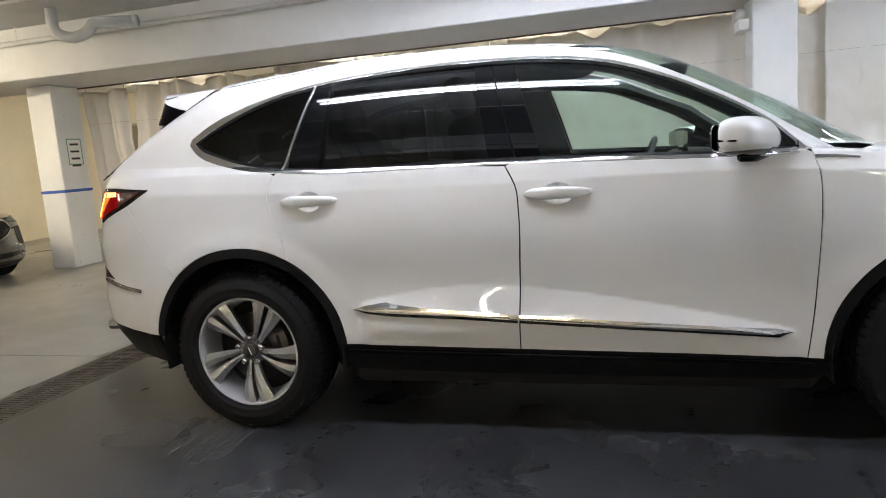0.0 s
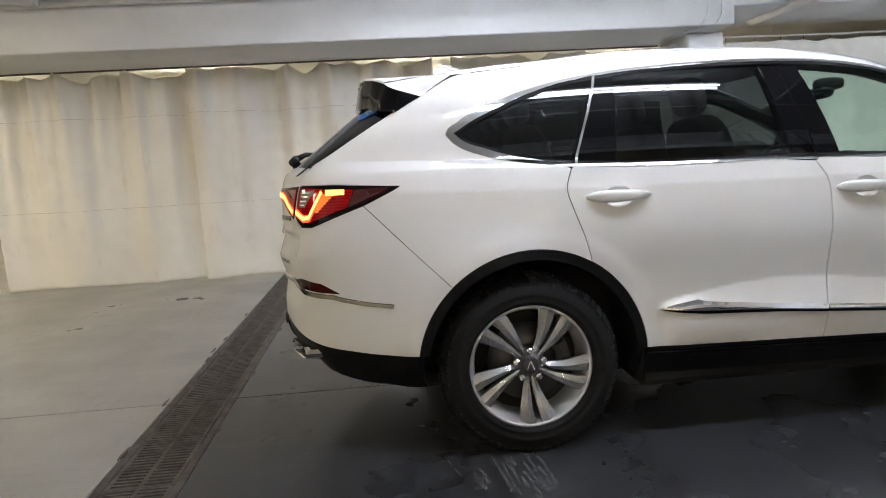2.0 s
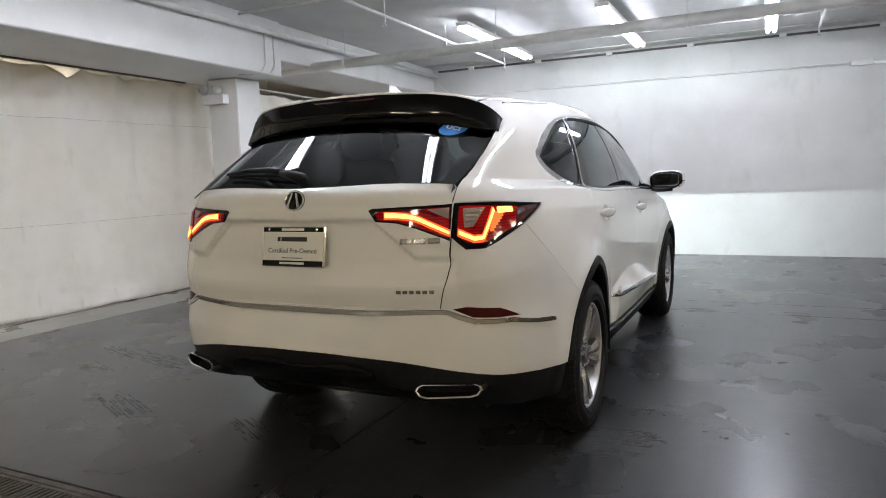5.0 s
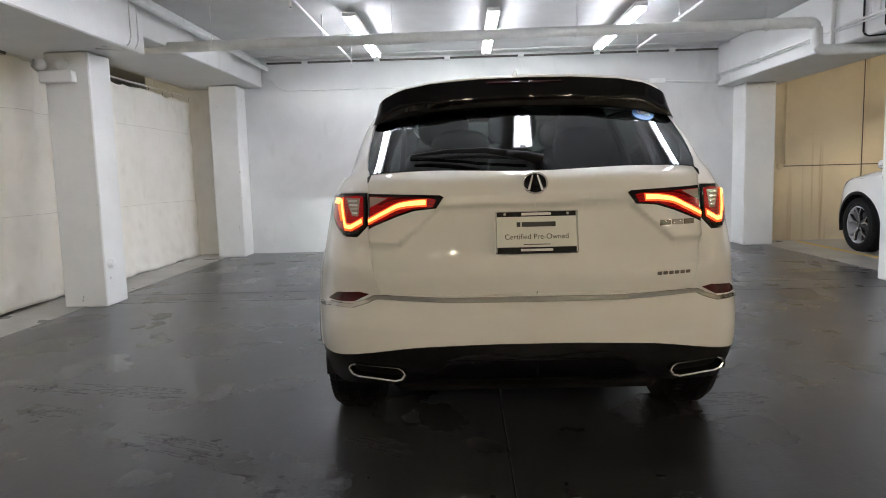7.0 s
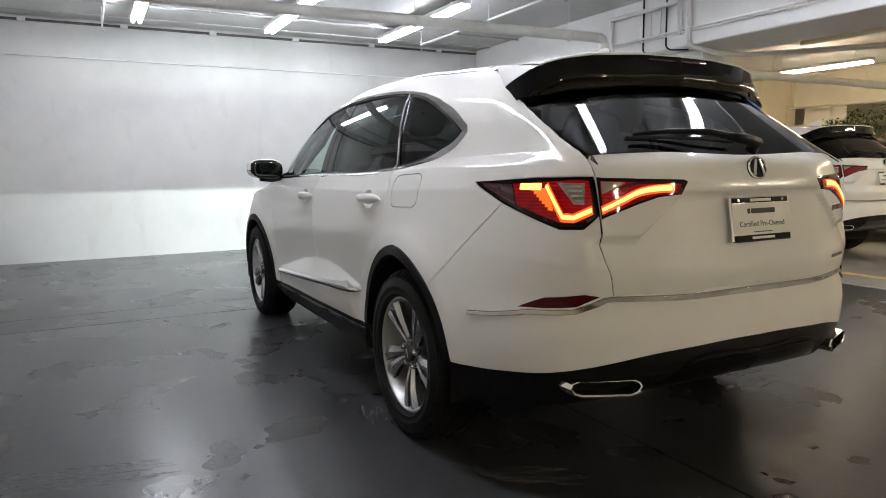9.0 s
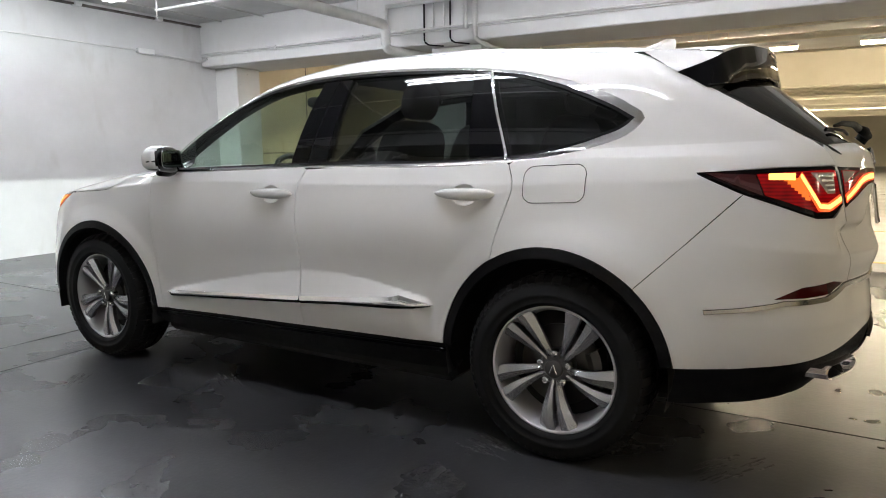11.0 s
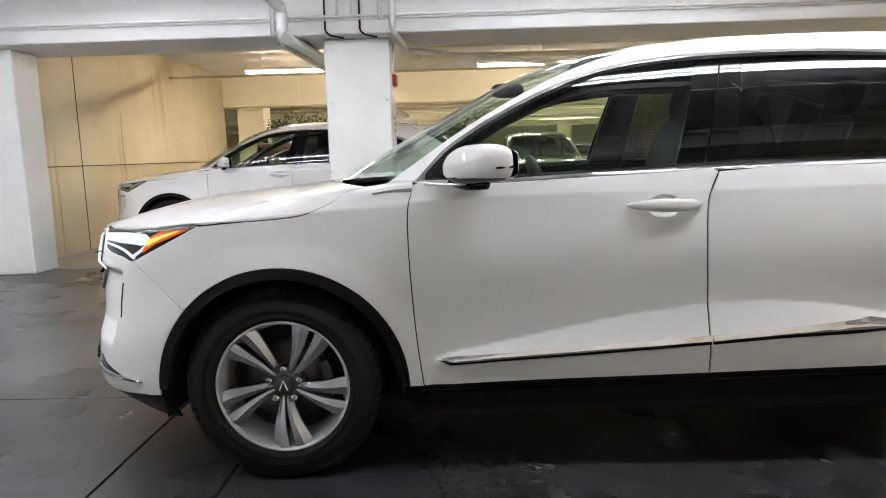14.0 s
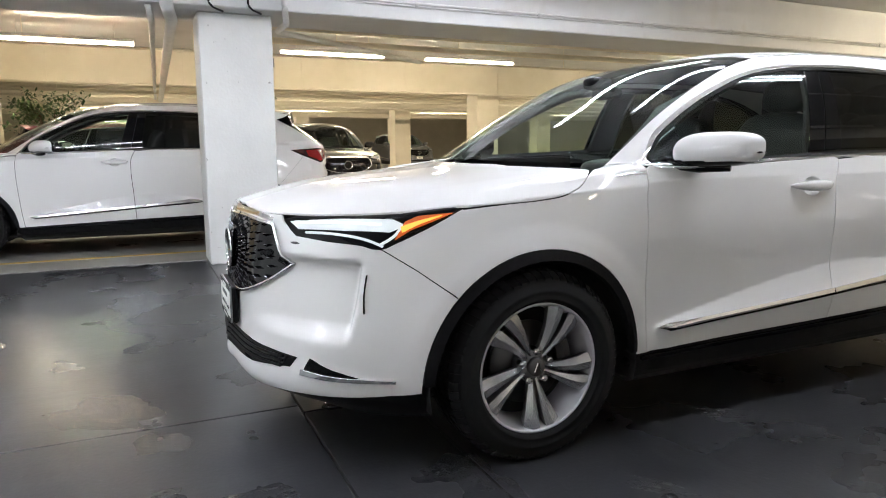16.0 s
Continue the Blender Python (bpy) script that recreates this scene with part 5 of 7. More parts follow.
car.panel("bumper_chrome", strip(None, chrome_line, 0.036, (.45, 1.0)), BRIGHT_TRIM, "whole", label="chrome strip round the bumper", lift=0.008, depth=0.012, gap=0)
car.panel("bumper_reflector", line(R, (.655, .758), (.70, .765), (.80, .752)) + line(S, (-2.26, .742), (-2.20, .712)) + line(R, (.80, .716), (.72, .724)), RED_LENS, label="red bumper reflector", lift=0.006, depth=0.006, gap=0)


def exhaust(s):
    """A flattened chrome tailpipe finisher with slanted ends."""
    root = empty_part("exhaust_tip", car.root, "chrome rectangular exhaust tip")
    shape = [(.512, .444), (.520, .460), (.538, .470), (.728, .471), (.750, .463), (.757, .446), (.744, .426), (.716, .417), (.552, .412), (.526, .421)]
    out = [tuple(p) for p in shape]
    cy, cz = .63, .45
    bm = bmesh.new()
    rows = []
    for x_off, sc in ((0.10, 1.0), (0.0, 1.0), (-.006, .97), (-.004, .92), (.09, .86)):
        row = []
        for y, z in out:
            xr = -2.46 + max(0, y - .5) * 0.36
            row.append(bm.verts.new((xr + x_off, s * (cy + (y - cy) * sc), cz + (z - cz) * (sc if sc > .95 else sc - .12))))
        rows.append(row)
    for A, B in zip(rows, rows[1:]):
        for k in range(len(A)):
            bm.faces.new((A[k], A[(k + 1) % len(A)], B[(k + 1) % len(A)], B[k]))
    part("finisher", bm, CHROME, root)
    bm = bmesh.new()
    bm.faces.new([bm.verts.new((-2.40 + max(0, y - .5) * .36, s * (cy + (y - cy) * .9), cz + (z - cz) * .85)) for y, z in out])
    part("pipe_end", bm, DARK_LINER, root)


exhaust(1)
exhaust(-1)
car.panel("diffuser", line(R, (0, .512), (.34, .506), (.40, .440), (.43, .428), (0, .425)), GLOSS_BLACK, "whole", label="black diffuser panel", lift=0.004, depth=0.01, gap=0)
car.panel("diffuser_edge", strip(R, ((0, .516), (.33, .511), (.345, .505)), 0.008), BLACK_PLASTIC, "whole", lift=0.014, depth=0.014, gap=0)


# spoiler, wiper, high brake lamp, aerial, glass sticker
def spoiler():
    """Black wedge over the rear glass with rounded ends, and its body-coloured top."""
    black, top = bmesh.new(), bmesh.new()
    n = 30
    rows, tops = [], []
    for k in range(-n, n + 1):
        y = .60 * k / n
        q = abs(y)
        p0, _ = at(UV(np.interp(q, [0, .32, .55, .60], [12, 11, 10, 9.5]), 10.03))
        tip_x = np.interp(q, [0, .2, .41, .52, .60], [-2.078, -2.072, -2.045, -2.01, -1.962])
        tip_z = np.interp(q, [0, .2, .41, .52, .57, .60], [1.634, 1.632, 1.621, 1.606, 1.593, 1.580])
        low = np.interp(q, [0, .3, .5, .60], [1.505, 1.498, 1.480, 1.458])
        g, _ = at(R(q, low))
        rear = [(tip_x, tip_z - .006), (tip_x * .55 + (g.x - .026) * .45 - .003, (tip_z + low) / 2), (g.x - .026, low + .004), (g.x - .018, low - .003), (g.x + .004, low + .002)]
        rows.append([black.verts.new((x, y, z)) for x, z in rear])
        tops.append([top.verts.new((x, y, z)) for x, z in ((p0.x + .004, p0.z + .0015), (p0.x * .5 + tip_x * .5, (p0.z + tip_z) / 2 + .006), (tip_x + .010, tip_z + .003), (tip_x - .002, tip_z), (tip_x - .001, tip_z - .007))])
    for s in (1, -1):
        end, roof = (rows[-1], tops[-1]) if s > 0 else (rows[0], tops[0])
        rim = [(-1.820, .672, 1.530), (-1.868, .676, 1.500), (-1.905, .680, 1.470), (-1.925, .682, 1.452), (-1.930, .682, 1.450)]
        skin = [at(D(*r)) for r in rim]
        skin = [Vector((p.x + m.x * .003, s * (p.y + m.y * .003), p.z + m.z * .003)) for p, m in skin]
        cols = [end]
        for j in range(1, 8):
            t = j / 7
            col = []
            for v, e in zip(end, skin):
                c = Vector((v.co.x + .012, e.y + s * .004, (v.co.z * .6 + e.z * .4)))
                col.append(black.verts.new(v.co * (1 - t)**2 + c * (2 * t * (1 - t)) + e * t * t))
            cols.append(col)
        rows += [None] + cols
        a = [v.co.copy() for v in roof]
        edge = [c[0].co.copy() for c in cols]
        front = [top.verts.new(a[0]), top.verts.new(a[1])] + [top.verts.new(e + Vector((0, 0, .002))) for e in edge]
        for i in range(2, len(front) - 1):
            top.faces.new((front[0], front[i], front[i + 1]))
        top.faces.new((front[0], front[1], front[2]))
    for bm, rr in ((black, rows), (top, tops)):
        for A, B in zip(rr, rr[1:]):
            if A is not None and B is not None:
                for i in range(4):
                    bm.faces.new((A[i], A[i + 1], B[i + 1], B[i]))
    for bm in (black, top):
        bmesh.ops.recalc_face_normals(bm, faces=bm.faces[:])
    return black, top


black_wedge, white_top = spoiler()
sp = part("spoiler", black_wedge, GLOSS_BLACK, car.root, "gloss black roof spoiler", True)
part("spoiler_top", white_top, white, sp, "white spoiler top", True)
part("high_brake_lamp", solid((-2.083, -.16, 1.604), (-2.066, .16, 1.612), .002), DARK_RED, sp, "slim dark brake lamp")
p0, n0 = at(R(.02, 1.262))
wiper = empty_part("rear_wiper", car.root, "black rear wiper")
part("wiper_cap", tube_bm([(-2.425, -.02, 1.245), (-2.445, -.02, 1.27), (-2.44, .03, 1.285), (-2.42, .10, 1.295)], [.026, .026, .020, .014], 10), BLACK_PLASTIC, wiper, "", True)
part("wiper_arm", tube_bm([(-2.43, .03, 1.287), (-2.40, .18, 1.310), (-2.36, .33, 1.312), (-2.335, .47, 1.300)], [.016, .013, .010, .006], 8), BLACK_PLASTIC, wiper, "", True)
part("wiper_blade", tube_bm([(-2.38, .02, 1.275), (-2.365, .20, 1.287), (-2.34, .35, 1.290), (-2.31, .48, 1.290)], .006, 6), BLACK_PLASTIC, wiper)
bm = bmesh.new()
lowv = [[bm.verts.new((x, w, z)) for x, w, z in ((-1.40, 0, 1.655), (-1.48, s * .03, 1.650), (-1.64, s * .028, 1.64), (-1.66, 0, 1.64), (-1.665, 0, 1.715), (-1.655, s * .004, 1.728), (-1.615, s * .006, 1.728))] for s in (1, -1)]
for vs, s in zip(lowv, (1, -1)):
    bm.faces.new(vs if s > 0 else vs[::-1])
part("roof_aerial", bm, white, car.root, "white shark fin aerial")

car.panel("roof_seam", strip(None, [UV(u, 10.0) for u in np.arange(3.1, 9.1, 0.15)], 0.006), GLOSS_BLACK, lift=0.0006, depth=0, gap=0)
corner = [(-1.51, 1.128, -1, 1), (-1.51, 1.066, -1, -1), (-1.35, 1.060, 1, -1), (-1.35, 1.120, 1, 1)]
fuel = []
for cx, cz, sx, sz in corner:
    quad = [(cx + .042 * sx * math.cos(k * math.pi / 12), cz + .040 * sz * math.sin(k * math.pi / 12)) for k in range(7)]
    fuel += quad[::-1] if sx * sz < 0 else quad
car.panel("fuel_flap_seam", flat(offset_loop(fuel, .0013), .01), GLOSS_BLACK, "left", label="fuel flap seam", lift=0.0008, depth=0, gap=0, holes=[flat(offset_loop(fuel, -.0013), .01)])
car.panel("fender_garnish", strip(S, ((1.075, 1.088), (.99, 1.098), (.93, 1.100)), 0.018, (.35, 1)), SATIN, label="satin fender garnish", lift=0.005, depth=0.006, gap=0)
stick = car.panel("glass_sticker", [R(.515 + .052 * math.cos(k * math.tau / 24), 1.460 + .030 * math.sin(k * math.tau / 24)) for k in range(24)], principled("sticker_blue", (0.02, 0.16, 0.55), 0.4), "right", label="blue oval sticker on the rear glass", lift=0.003, depth=0.001, gap=0)


q0, q1 = at(R(.515, 1.460))
wd = bpy.data.curves.new("lettering", "FONT")
wd.body, wd.size, wd.align_x, wd.align_y, wd.extrude, wd.offset = "UCI", .038, "CENTER", "CENTER", .0002, .001
o = new("lettering", wd)
me = bpy.data.meshes.new_from_object(o.evaluated_get(bpy.context.evaluated_depsgraph_get()))
bpy.data.objects.remove(o)
me.materials.append(SIGN_WHITE)
o = new("lettering", me)
o.parent = stick[0]
zz = Vector((q1.x, -q1.y, q1.z))
xx = Vector((0, -1, 0)) - zz * zz.dot(Vector((0, -1, 0)))
xx.normalize()
yy = zz.cross(xx)
o.matrix_basis = Matrix.Translation(Vector((q0.x, -q0.y, q0.z)) + zz * .0055) @ Matrix((xx, yy, zz)).transposed().to_4x4()


# door handles
def handle(cx, cz, s):
    root = empty_part("door_handle", car.root, "body-coloured door handle with a chrome edge")
    base = at(S(cx, cz))[0].y
    bm = bmesh.new()
    rows = []
    n = 14
    for k in range(n + 1):
        t = -1 + 2 * k / n
        x = cx + .135 * t
        w = (.024 - .004 * t) * math.sqrt(max(0.04, 1 - abs(t) ** 2.6))
        y = at(S(x, cz))[0].y + .004 + .030 * (1 - abs(t) ** 2.4)
        z = cz + .004 - .012 * t * 0
        rows.append([bm.verts.new((x, s * (y + dy * w), z + dz * w)) for dy, dz in ((.35, .35), (.2, .8), (-.5, 1.0), (-.9, .3), (-.8, -.7), (-.1, -1.0), (.35, -.5))])
    for A, B in zip(rows, rows[1:]):
        for i in range(7):
            bm.faces.new((A[i], A[(i + 1) % 7], B[(i + 1) % 7], B[i]))
    bm.faces.new(rows[0])
    bm.faces.new(rows[-1][::-1])
    part("grip", bm, white, root, "", True)
    bm = bmesh.new()
    rings = []
    for f, d in ((1.04, -.002), (.97, .008), (.88, .020), (.6, .030), (.25, .033)):
        rings.append([bm.verts.new((x, s * (at(S(x, z))[0].y - d), z)) for x, z in ellipse(cx, cz, .060 * f, .043 * f)])
    for A, B in zip(rings, rings[1:]):
        for i in range(len(A)):
            bm.faces.new((A[i], A[(i + 1) % len(A)], B[(i + 1) % len(A)], B[i]))
    bm.faces.new(rings[-1])
    part("handle_cup", bm, white, root, "", True)


for cx, cz in HANDLES:
    for s in (1, -1):
        handle(cx, cz, s)


# door mirrors
def rounded(center, size, power=3.2, nu=28, nv=16, warp=None):
    """A rounded block (superellipsoid)."""
    bm = bmesh.new()
    def f(v):
        return math.copysign(abs(v) ** (2 / power), v)
    rows = []
    for j in range(nv + 1):
        b = -math.pi / 2 + math.pi * j / nv
        row = []
        for i in range(nu):
            a = math.tau * i / nu
            p = Vector((f(math.cos(b)) * f(math.cos(a)), f(math.cos(b)) * f(math.sin(a)), f(math.sin(b))))
            if warp:
                p = warp(p)
            row.append(bm.verts.new([center[k] + size[k] / 2 * p[k] for k in range(3)]))
        rows.append(row)
    for A, B in zip(rows, rows[1:]):
        for i in range(nu):
            if (A[i].co - A[(i + 1) % nu].co).length + (B[i].co - B[(i + 1) % nu].co).length > 1e-6:
                bm.faces.new((A[i], A[(i + 1) % nu], B[(i + 1) % nu], B[i]))
    bmesh.ops.remove_doubles(bm, verts=bm.verts[:], dist=1e-5)
    return bm


def mirror(s):
    root = empty_part("door_mirror", car.root, "white door mirror with a black shell and chrome base")
    def swept(q):
        """Leans the block back towards its outer end and draws the nose down to a blunt point."""
        nose = max(0.0, q.x)
        z = q.z * (1 - .42 * nose * nose) * (1 - .12 * s * q.y)
        return Vector((q.x - .85 * s * q.y, q.y, z - .20 * nose * nose + (.16 * s * q.y if q.z > 0 else .04 * s * q.y)))
    cap = rounded((.690, s * 1.04, 1.190), (.165, .276, .140), 3.0, 36, 22, warp=swept)
    bmesh.ops.recalc_face_normals(cap, faces=cap.faces[:])
    for f in cap.faces:
        c = f.calc_center_median()
        back = c.x + .85 * s * (c.y - s * 1.04) / .276 * .165 < .690 - .052
        f.material_index = 1 if back or c.z < 1.190 - .044 else 0
    part("mirror_cap", cap, [white, GLOSS_BLACK], root, "white mirror cap over a gloss black shell", True)
    part("mirror_glass", rounded((.6065, s * 1.04, 1.192), (.006, .205, .094), 5, warp=lambda p: Vector((p.x - 17.4 * s * p.y, p.y, p.z))), principled("mirror_silver", (0.35, 0.36, 0.37), 0.02, 1.0), root, "mirror glass", True)
    part("mirror_foot", tube_bm([(.66, s * 1.08, 1.122), (.72, s * .98, 1.120), (.77, s * .90, 1.130), (.79, s * .85, 1.14)], [.018, .024, .024, .03], 10), GLOSS_BLACK, root, "black mirror foot", True)
    part("mirror_chrome", tube_bm([(.57, s * 1.15, 1.143), (.66, s * 1.08, 1.133), (.76, s * .98, 1.121), (.88, s * .90, 1.120)], .0055, 8), CHROME, root, "chrome strip", True)
    part("turn_lamp", tube_bm([(.570, s * 1.166, 1.182), (.620, s * 1.176, 1.180), (.672, s * 1.160, 1.177)], .0045, 8), GLOSS_BLACK, root, "slim dark turn lamp")


mirror(1)
mirror(-1)
sail = [(.88, 1.158), (.80, 1.238), (.70, 1.295), (.66, 1.14), (.80, 1.134), (.88, 1.138)]
car.panel("mirror_sail", flat(sail, 0.03), GLOSS_BLACK, label="gloss black mirror sail", h=0.04, lift=-0.003, depth=0.004, gap=0.001)

# ---- cabin ----
car.panel("headliner", [UV(u, 9.85) for u in np.arange(0, 12.01, 0.25)] + [UV(12, v) for v in np.arange(10, 12.01, 0.2)] + [UV(u, 12) for u in np.arange(11.9, -.01, -0.3)] + [UV(0, v) for v in np.arange(11.9, 9.8, -0.2)], TRIM_GREY, "whole", label="grey headliner", h=0.08, lift=-0.035, depth=0.004, gap=0)
for nm, lp in (("inner_pillar", [(.90, 1.15), (.80, 1.25), (.58, 1.385), (.25, 1.525), (.0, 1.575), (.0, 1.61), (.30, 1.56), (.66, 1.40), (.98, 1.17)]),):
    car.panel(nm, flat(lp, 0.04), TRIM_GREY, label="grey inner pillar trim", h=0.06, lift=-0.03, depth=0.03, gap=0)
for lp in ([(-.06, 1.16), (-.17, 1.57), (-.335, 1.57), (-.27, 1.16)], [(-1.02, 1.19), (-.99, 1.55), (-1.09, 1.55), (-1.22, 1.19)]):
    car.panel("inner_pillar", flat(lp, 0.04), TRIM_GREY, label="grey inner pillar trim", h=0.06, lift=-0.03, depth=0.02, gap=0)
dash = solid((.50, -.70, .70), (1.20, .70, 1.06), .06, 3)
part("dashboard", dash, LEATHER, car.root, "dark dashboard", True)
part("instrument_hood", rounded((.62, .36, 1.08), (.28, .44, .12), 3), LEATHER, car.root, "", True)
part("centre_screen", solid((.54, -.15, 1.06), (.565, .16, 1.16), .008), GLOSS_BLACK, car.root, "dark centre screen")
st = part("steering_wheel", tube_bm([(0, .185 * math.cos(k * math.tau / 40), .185 * math.sin(k * math.tau / 40)) for k in range(40)], .016, 10, True), LEATHER, car.root, "black steering wheel", True)
st.matrix_basis = pose(.36, .36, 1.03, 0, 24, 0)
part("steering_hub", rounded((0, 0, 0), (.06, .17, .14), 3), LEATHER, st, "", True)
for y0, z0 in ((.18, 0), (-.18, 0), (0, -.18)):
    part("steering_spoke", tube_bm([(0, 0, 0), (0, y0, z0)], .018, 8), LEATHER, st)
part("inside_mirror", rounded((.44, 0, 1.48), (.05, .24, .065), 3), GLOSS_BLACK, car.root, "dark inside mirror", True)
part("sensor_box", rounded((.50, 0, 1.53), (.16, .10, .07), 3), BLACK_PLASTIC, car.root, "", True)


def seat(x, y, w, z0=.72):
    root = empty_part("seat", car.root, "black leather seat")
    part("cushion", rounded((x + .08, y, z0), (.56, w, .20), 4), LEATHER, root, "", True)
    o = part("backrest", rounded((0, 0, .30), (.17, w, .66), 4), LEATHER, root, "", True)
    o.matrix_basis = pose(x - .20, y, z0 + .04, 0, -14, 0)
    o = part("headrest", rounded((0, 0, .74), (.11, min(.27, w), .19), 3), LEATHER, root, "", True)
    o.matrix_basis = pose(x - .19, y, z0 + .03, 0, -14, 0)


for y in (.37, -.37):
    seat(-.12, y, .50)
    seat(-.98, y, .48)
seat(-.98, 0, .26)
for y in (.28, -.28):
    seat(-1.52, y, .42, .58)


# dipped beams
BEAM = at(F(.60, .860))[0] + Vector((.006, 0, 0))


def beam_lamp(y):
    """The dipped beam of a head lamp; an added plate before it trims the top."""
    d = bpy.data.lights.new("dipped_beam", "SPOT")
    d.energy, d.color, d.spot_size, d.spot_blend, d.shadow_soft_size = 235, (.9, 1, .96), radians(92), .9, .0002
    o = new("dipped_beam", d)
    o.matrix_basis = look((BEAM.x, y, BEAM.z), (6.0, y * 1.15, .60))


beam_lamp(BEAM.y)
beam_lamp(-BEAM.y)


# thin plates added before the spots to give the beams a sharp upper edge
for s in (1, -1):
    part("beam_shield", solid((BEAM.x + .004, s * BEAM.y - .03, BEAM.z + .0003), (BEAM.x + .026, s * BEAM.y + .03, BEAM.z + .0015)), BLACK_PLASTIC, car.root, "small dark plate added to cut off the beam")


# ---- other cars: the same body in other paints, lamps off ----
LENS_OFF = principled("unlit_lens", (0.35, 0.36, 0.37), 0.15, Coat_Weight=1.0)
RED_OFF = principled("unlit_red", (0.25, 0.01, 0.012), 0.12, Coat_Weight=1.0)


def repaint(root, paint):
    swap = {LAMP_WHITE: LENS_OFF, AMBER_LENS: LENS_OFF, RED_LIT: RED_OFF, LED_RED: RED_OFF, LED_BRIGHT: RED_OFF, LED_AMBER: LENS_OFF, LED_RIB: RED_OFF, LED_WHITE: LENS_OFF, PAINT: paint}
    for o in root.children_recursive:
        if o.type == "MESH" and o.data.materials and any(m in swap for m in o.data.materials):
            o.data = o.data.copy()
            for i, m in enumerate(o.data.materials):
                o.data.materials[i] = swap.get(m, m)


MACHINED = principled("bright_machined_alloy", (0.62, 0.61, 0.60), 0.25, 0.7)
BLACK_ALLOY = principled("black_alloy", (0.012, 0.012, 0.013), 0.25, Coat_Weight=0.5)


def fork(a):
    """One split spoke: a stem from the hub that forks into two prongs at the rim, machined face on a black body."""
    bm = bmesh.new()

    def prong(pts, w0, w1):
        rows = []
        for k, (r, da) in enumerate(pts):
            w = w0 + (w1 - w0) * k / (len(pts) - 1)
            y = .076 + .030 * min(1, r / .2)
            row = []
            for off, d in ((-w, 0), (w, 0), (w * 1.25, .04), (-w * 1.25, .04)):
                ca = a + da + math.asin(off / r)
                row.append(bm.verts.new((r * math.cos(ca), y - d, r * math.sin(ca))))
            rows.append(row)
        for A, B in zip(rows, rows[1:]):
            for k in range(4):
                bm.faces.new((A[k], A[(k + 1) % 4], B[(k + 1) % 4], B[k])).material_index = 0 if k == 0 else 1
        for row in (rows[0], rows[-1]):
            bm.faces.new(row).material_index = 1

    prong([(.045, 0), (.09, 0), (.13, .0)], .016, .012)
    prong([(.125, .02), (.165, .10), (.21, .20), (.249, .24)], .010, .014)
    prong([(.125, -.02), (.165, -.10), (.21, -.20), (.249, -.24)], .010, .014)
    bmesh.ops.recalc_face_normals(bm, faces=bm.faces[:])
    return bm


def fork_wheels(root):
    """Change a parked car's wheels to two-tone split spokes."""
    for w in [c for c in root.children if c.name.startswith("wheel") and c.type == "EMPTY"]:
        old = [c for c in w.children if c.name.startswith("spoke")]
        for k, o in enumerate(old):
            if k < 5:
                o.data = FORKS[k]
            else:
                bpy.data.objects.remove(o)


FORKS = []
for k in range(5):
    me = bpy.data.meshes.new("spoke")
    bm = fork(radians(90 + 72 * k))
    bm.to_mesh(me)
    bm.free()
    me.materials.append(MACHINED)
    me.materials.append(BLACK_ALLOY)
    FORKS.append(me)


def parked(label, x, y, rz, paint, low=1.0):
    ob = copy_thing(car.root, pose(x, y, 0.004, 0, 0, rz) @ Matrix.Diagonal((1, 1, low, 1)))
    for o in [c for c in ob.children_recursive if c.name.startswith(("beam_shield", "glass_sticker"))]:
        if o.name.startswith(("beam_shield", "glass_sticker")):
            for c in list(o.children):
                bpy.data.objects.remove(c)
            bpy.data.objects.remove(o)
    tagged(ob, label, "car", "parked cars")
    repaint(ob, paint)
    return ob


BLACK_PAINT = principled("black_paint", (0.008, 0.008, 0.009), 0.25, Coat_Weight=1.0)
RED_PAINT = principled("dark_red_paint", (0.12, 0.012, 0.014), 0.3, Coat_Weight=1.0)
SILVER_PAINT = principled("grey_paint", (0.12, 0.12, 0.125), 0.35, 0.5, Coat_Weight=1.0)
fork_wheels(parked("white suv with two-tone split spoke wheels parked beyond the column", 2.99, -6.12, 0, PAINT))
parked("black sedan with a black grille parked by the banded column", -9.6, 2.92, -8, BLACK_PAINT, .84)
parked("dark red car parked behind the white suv", 2.3, -9.3, 180, RED_PAINT, .93)
parked("black suv parked facing out in the far row", -1.2, -12.95, 90, BLACK_PAINT)
parked("grey suv in the far row of the garage", -9.4, -29.0, 90, SILVER_PAINT)
parked("white car in the far row of the garage", -5.4, -29.0, 90, PAINT, .9)
parked("white suv parked tail out beyond the curtain", .37, 9.28, 60, PAINT)


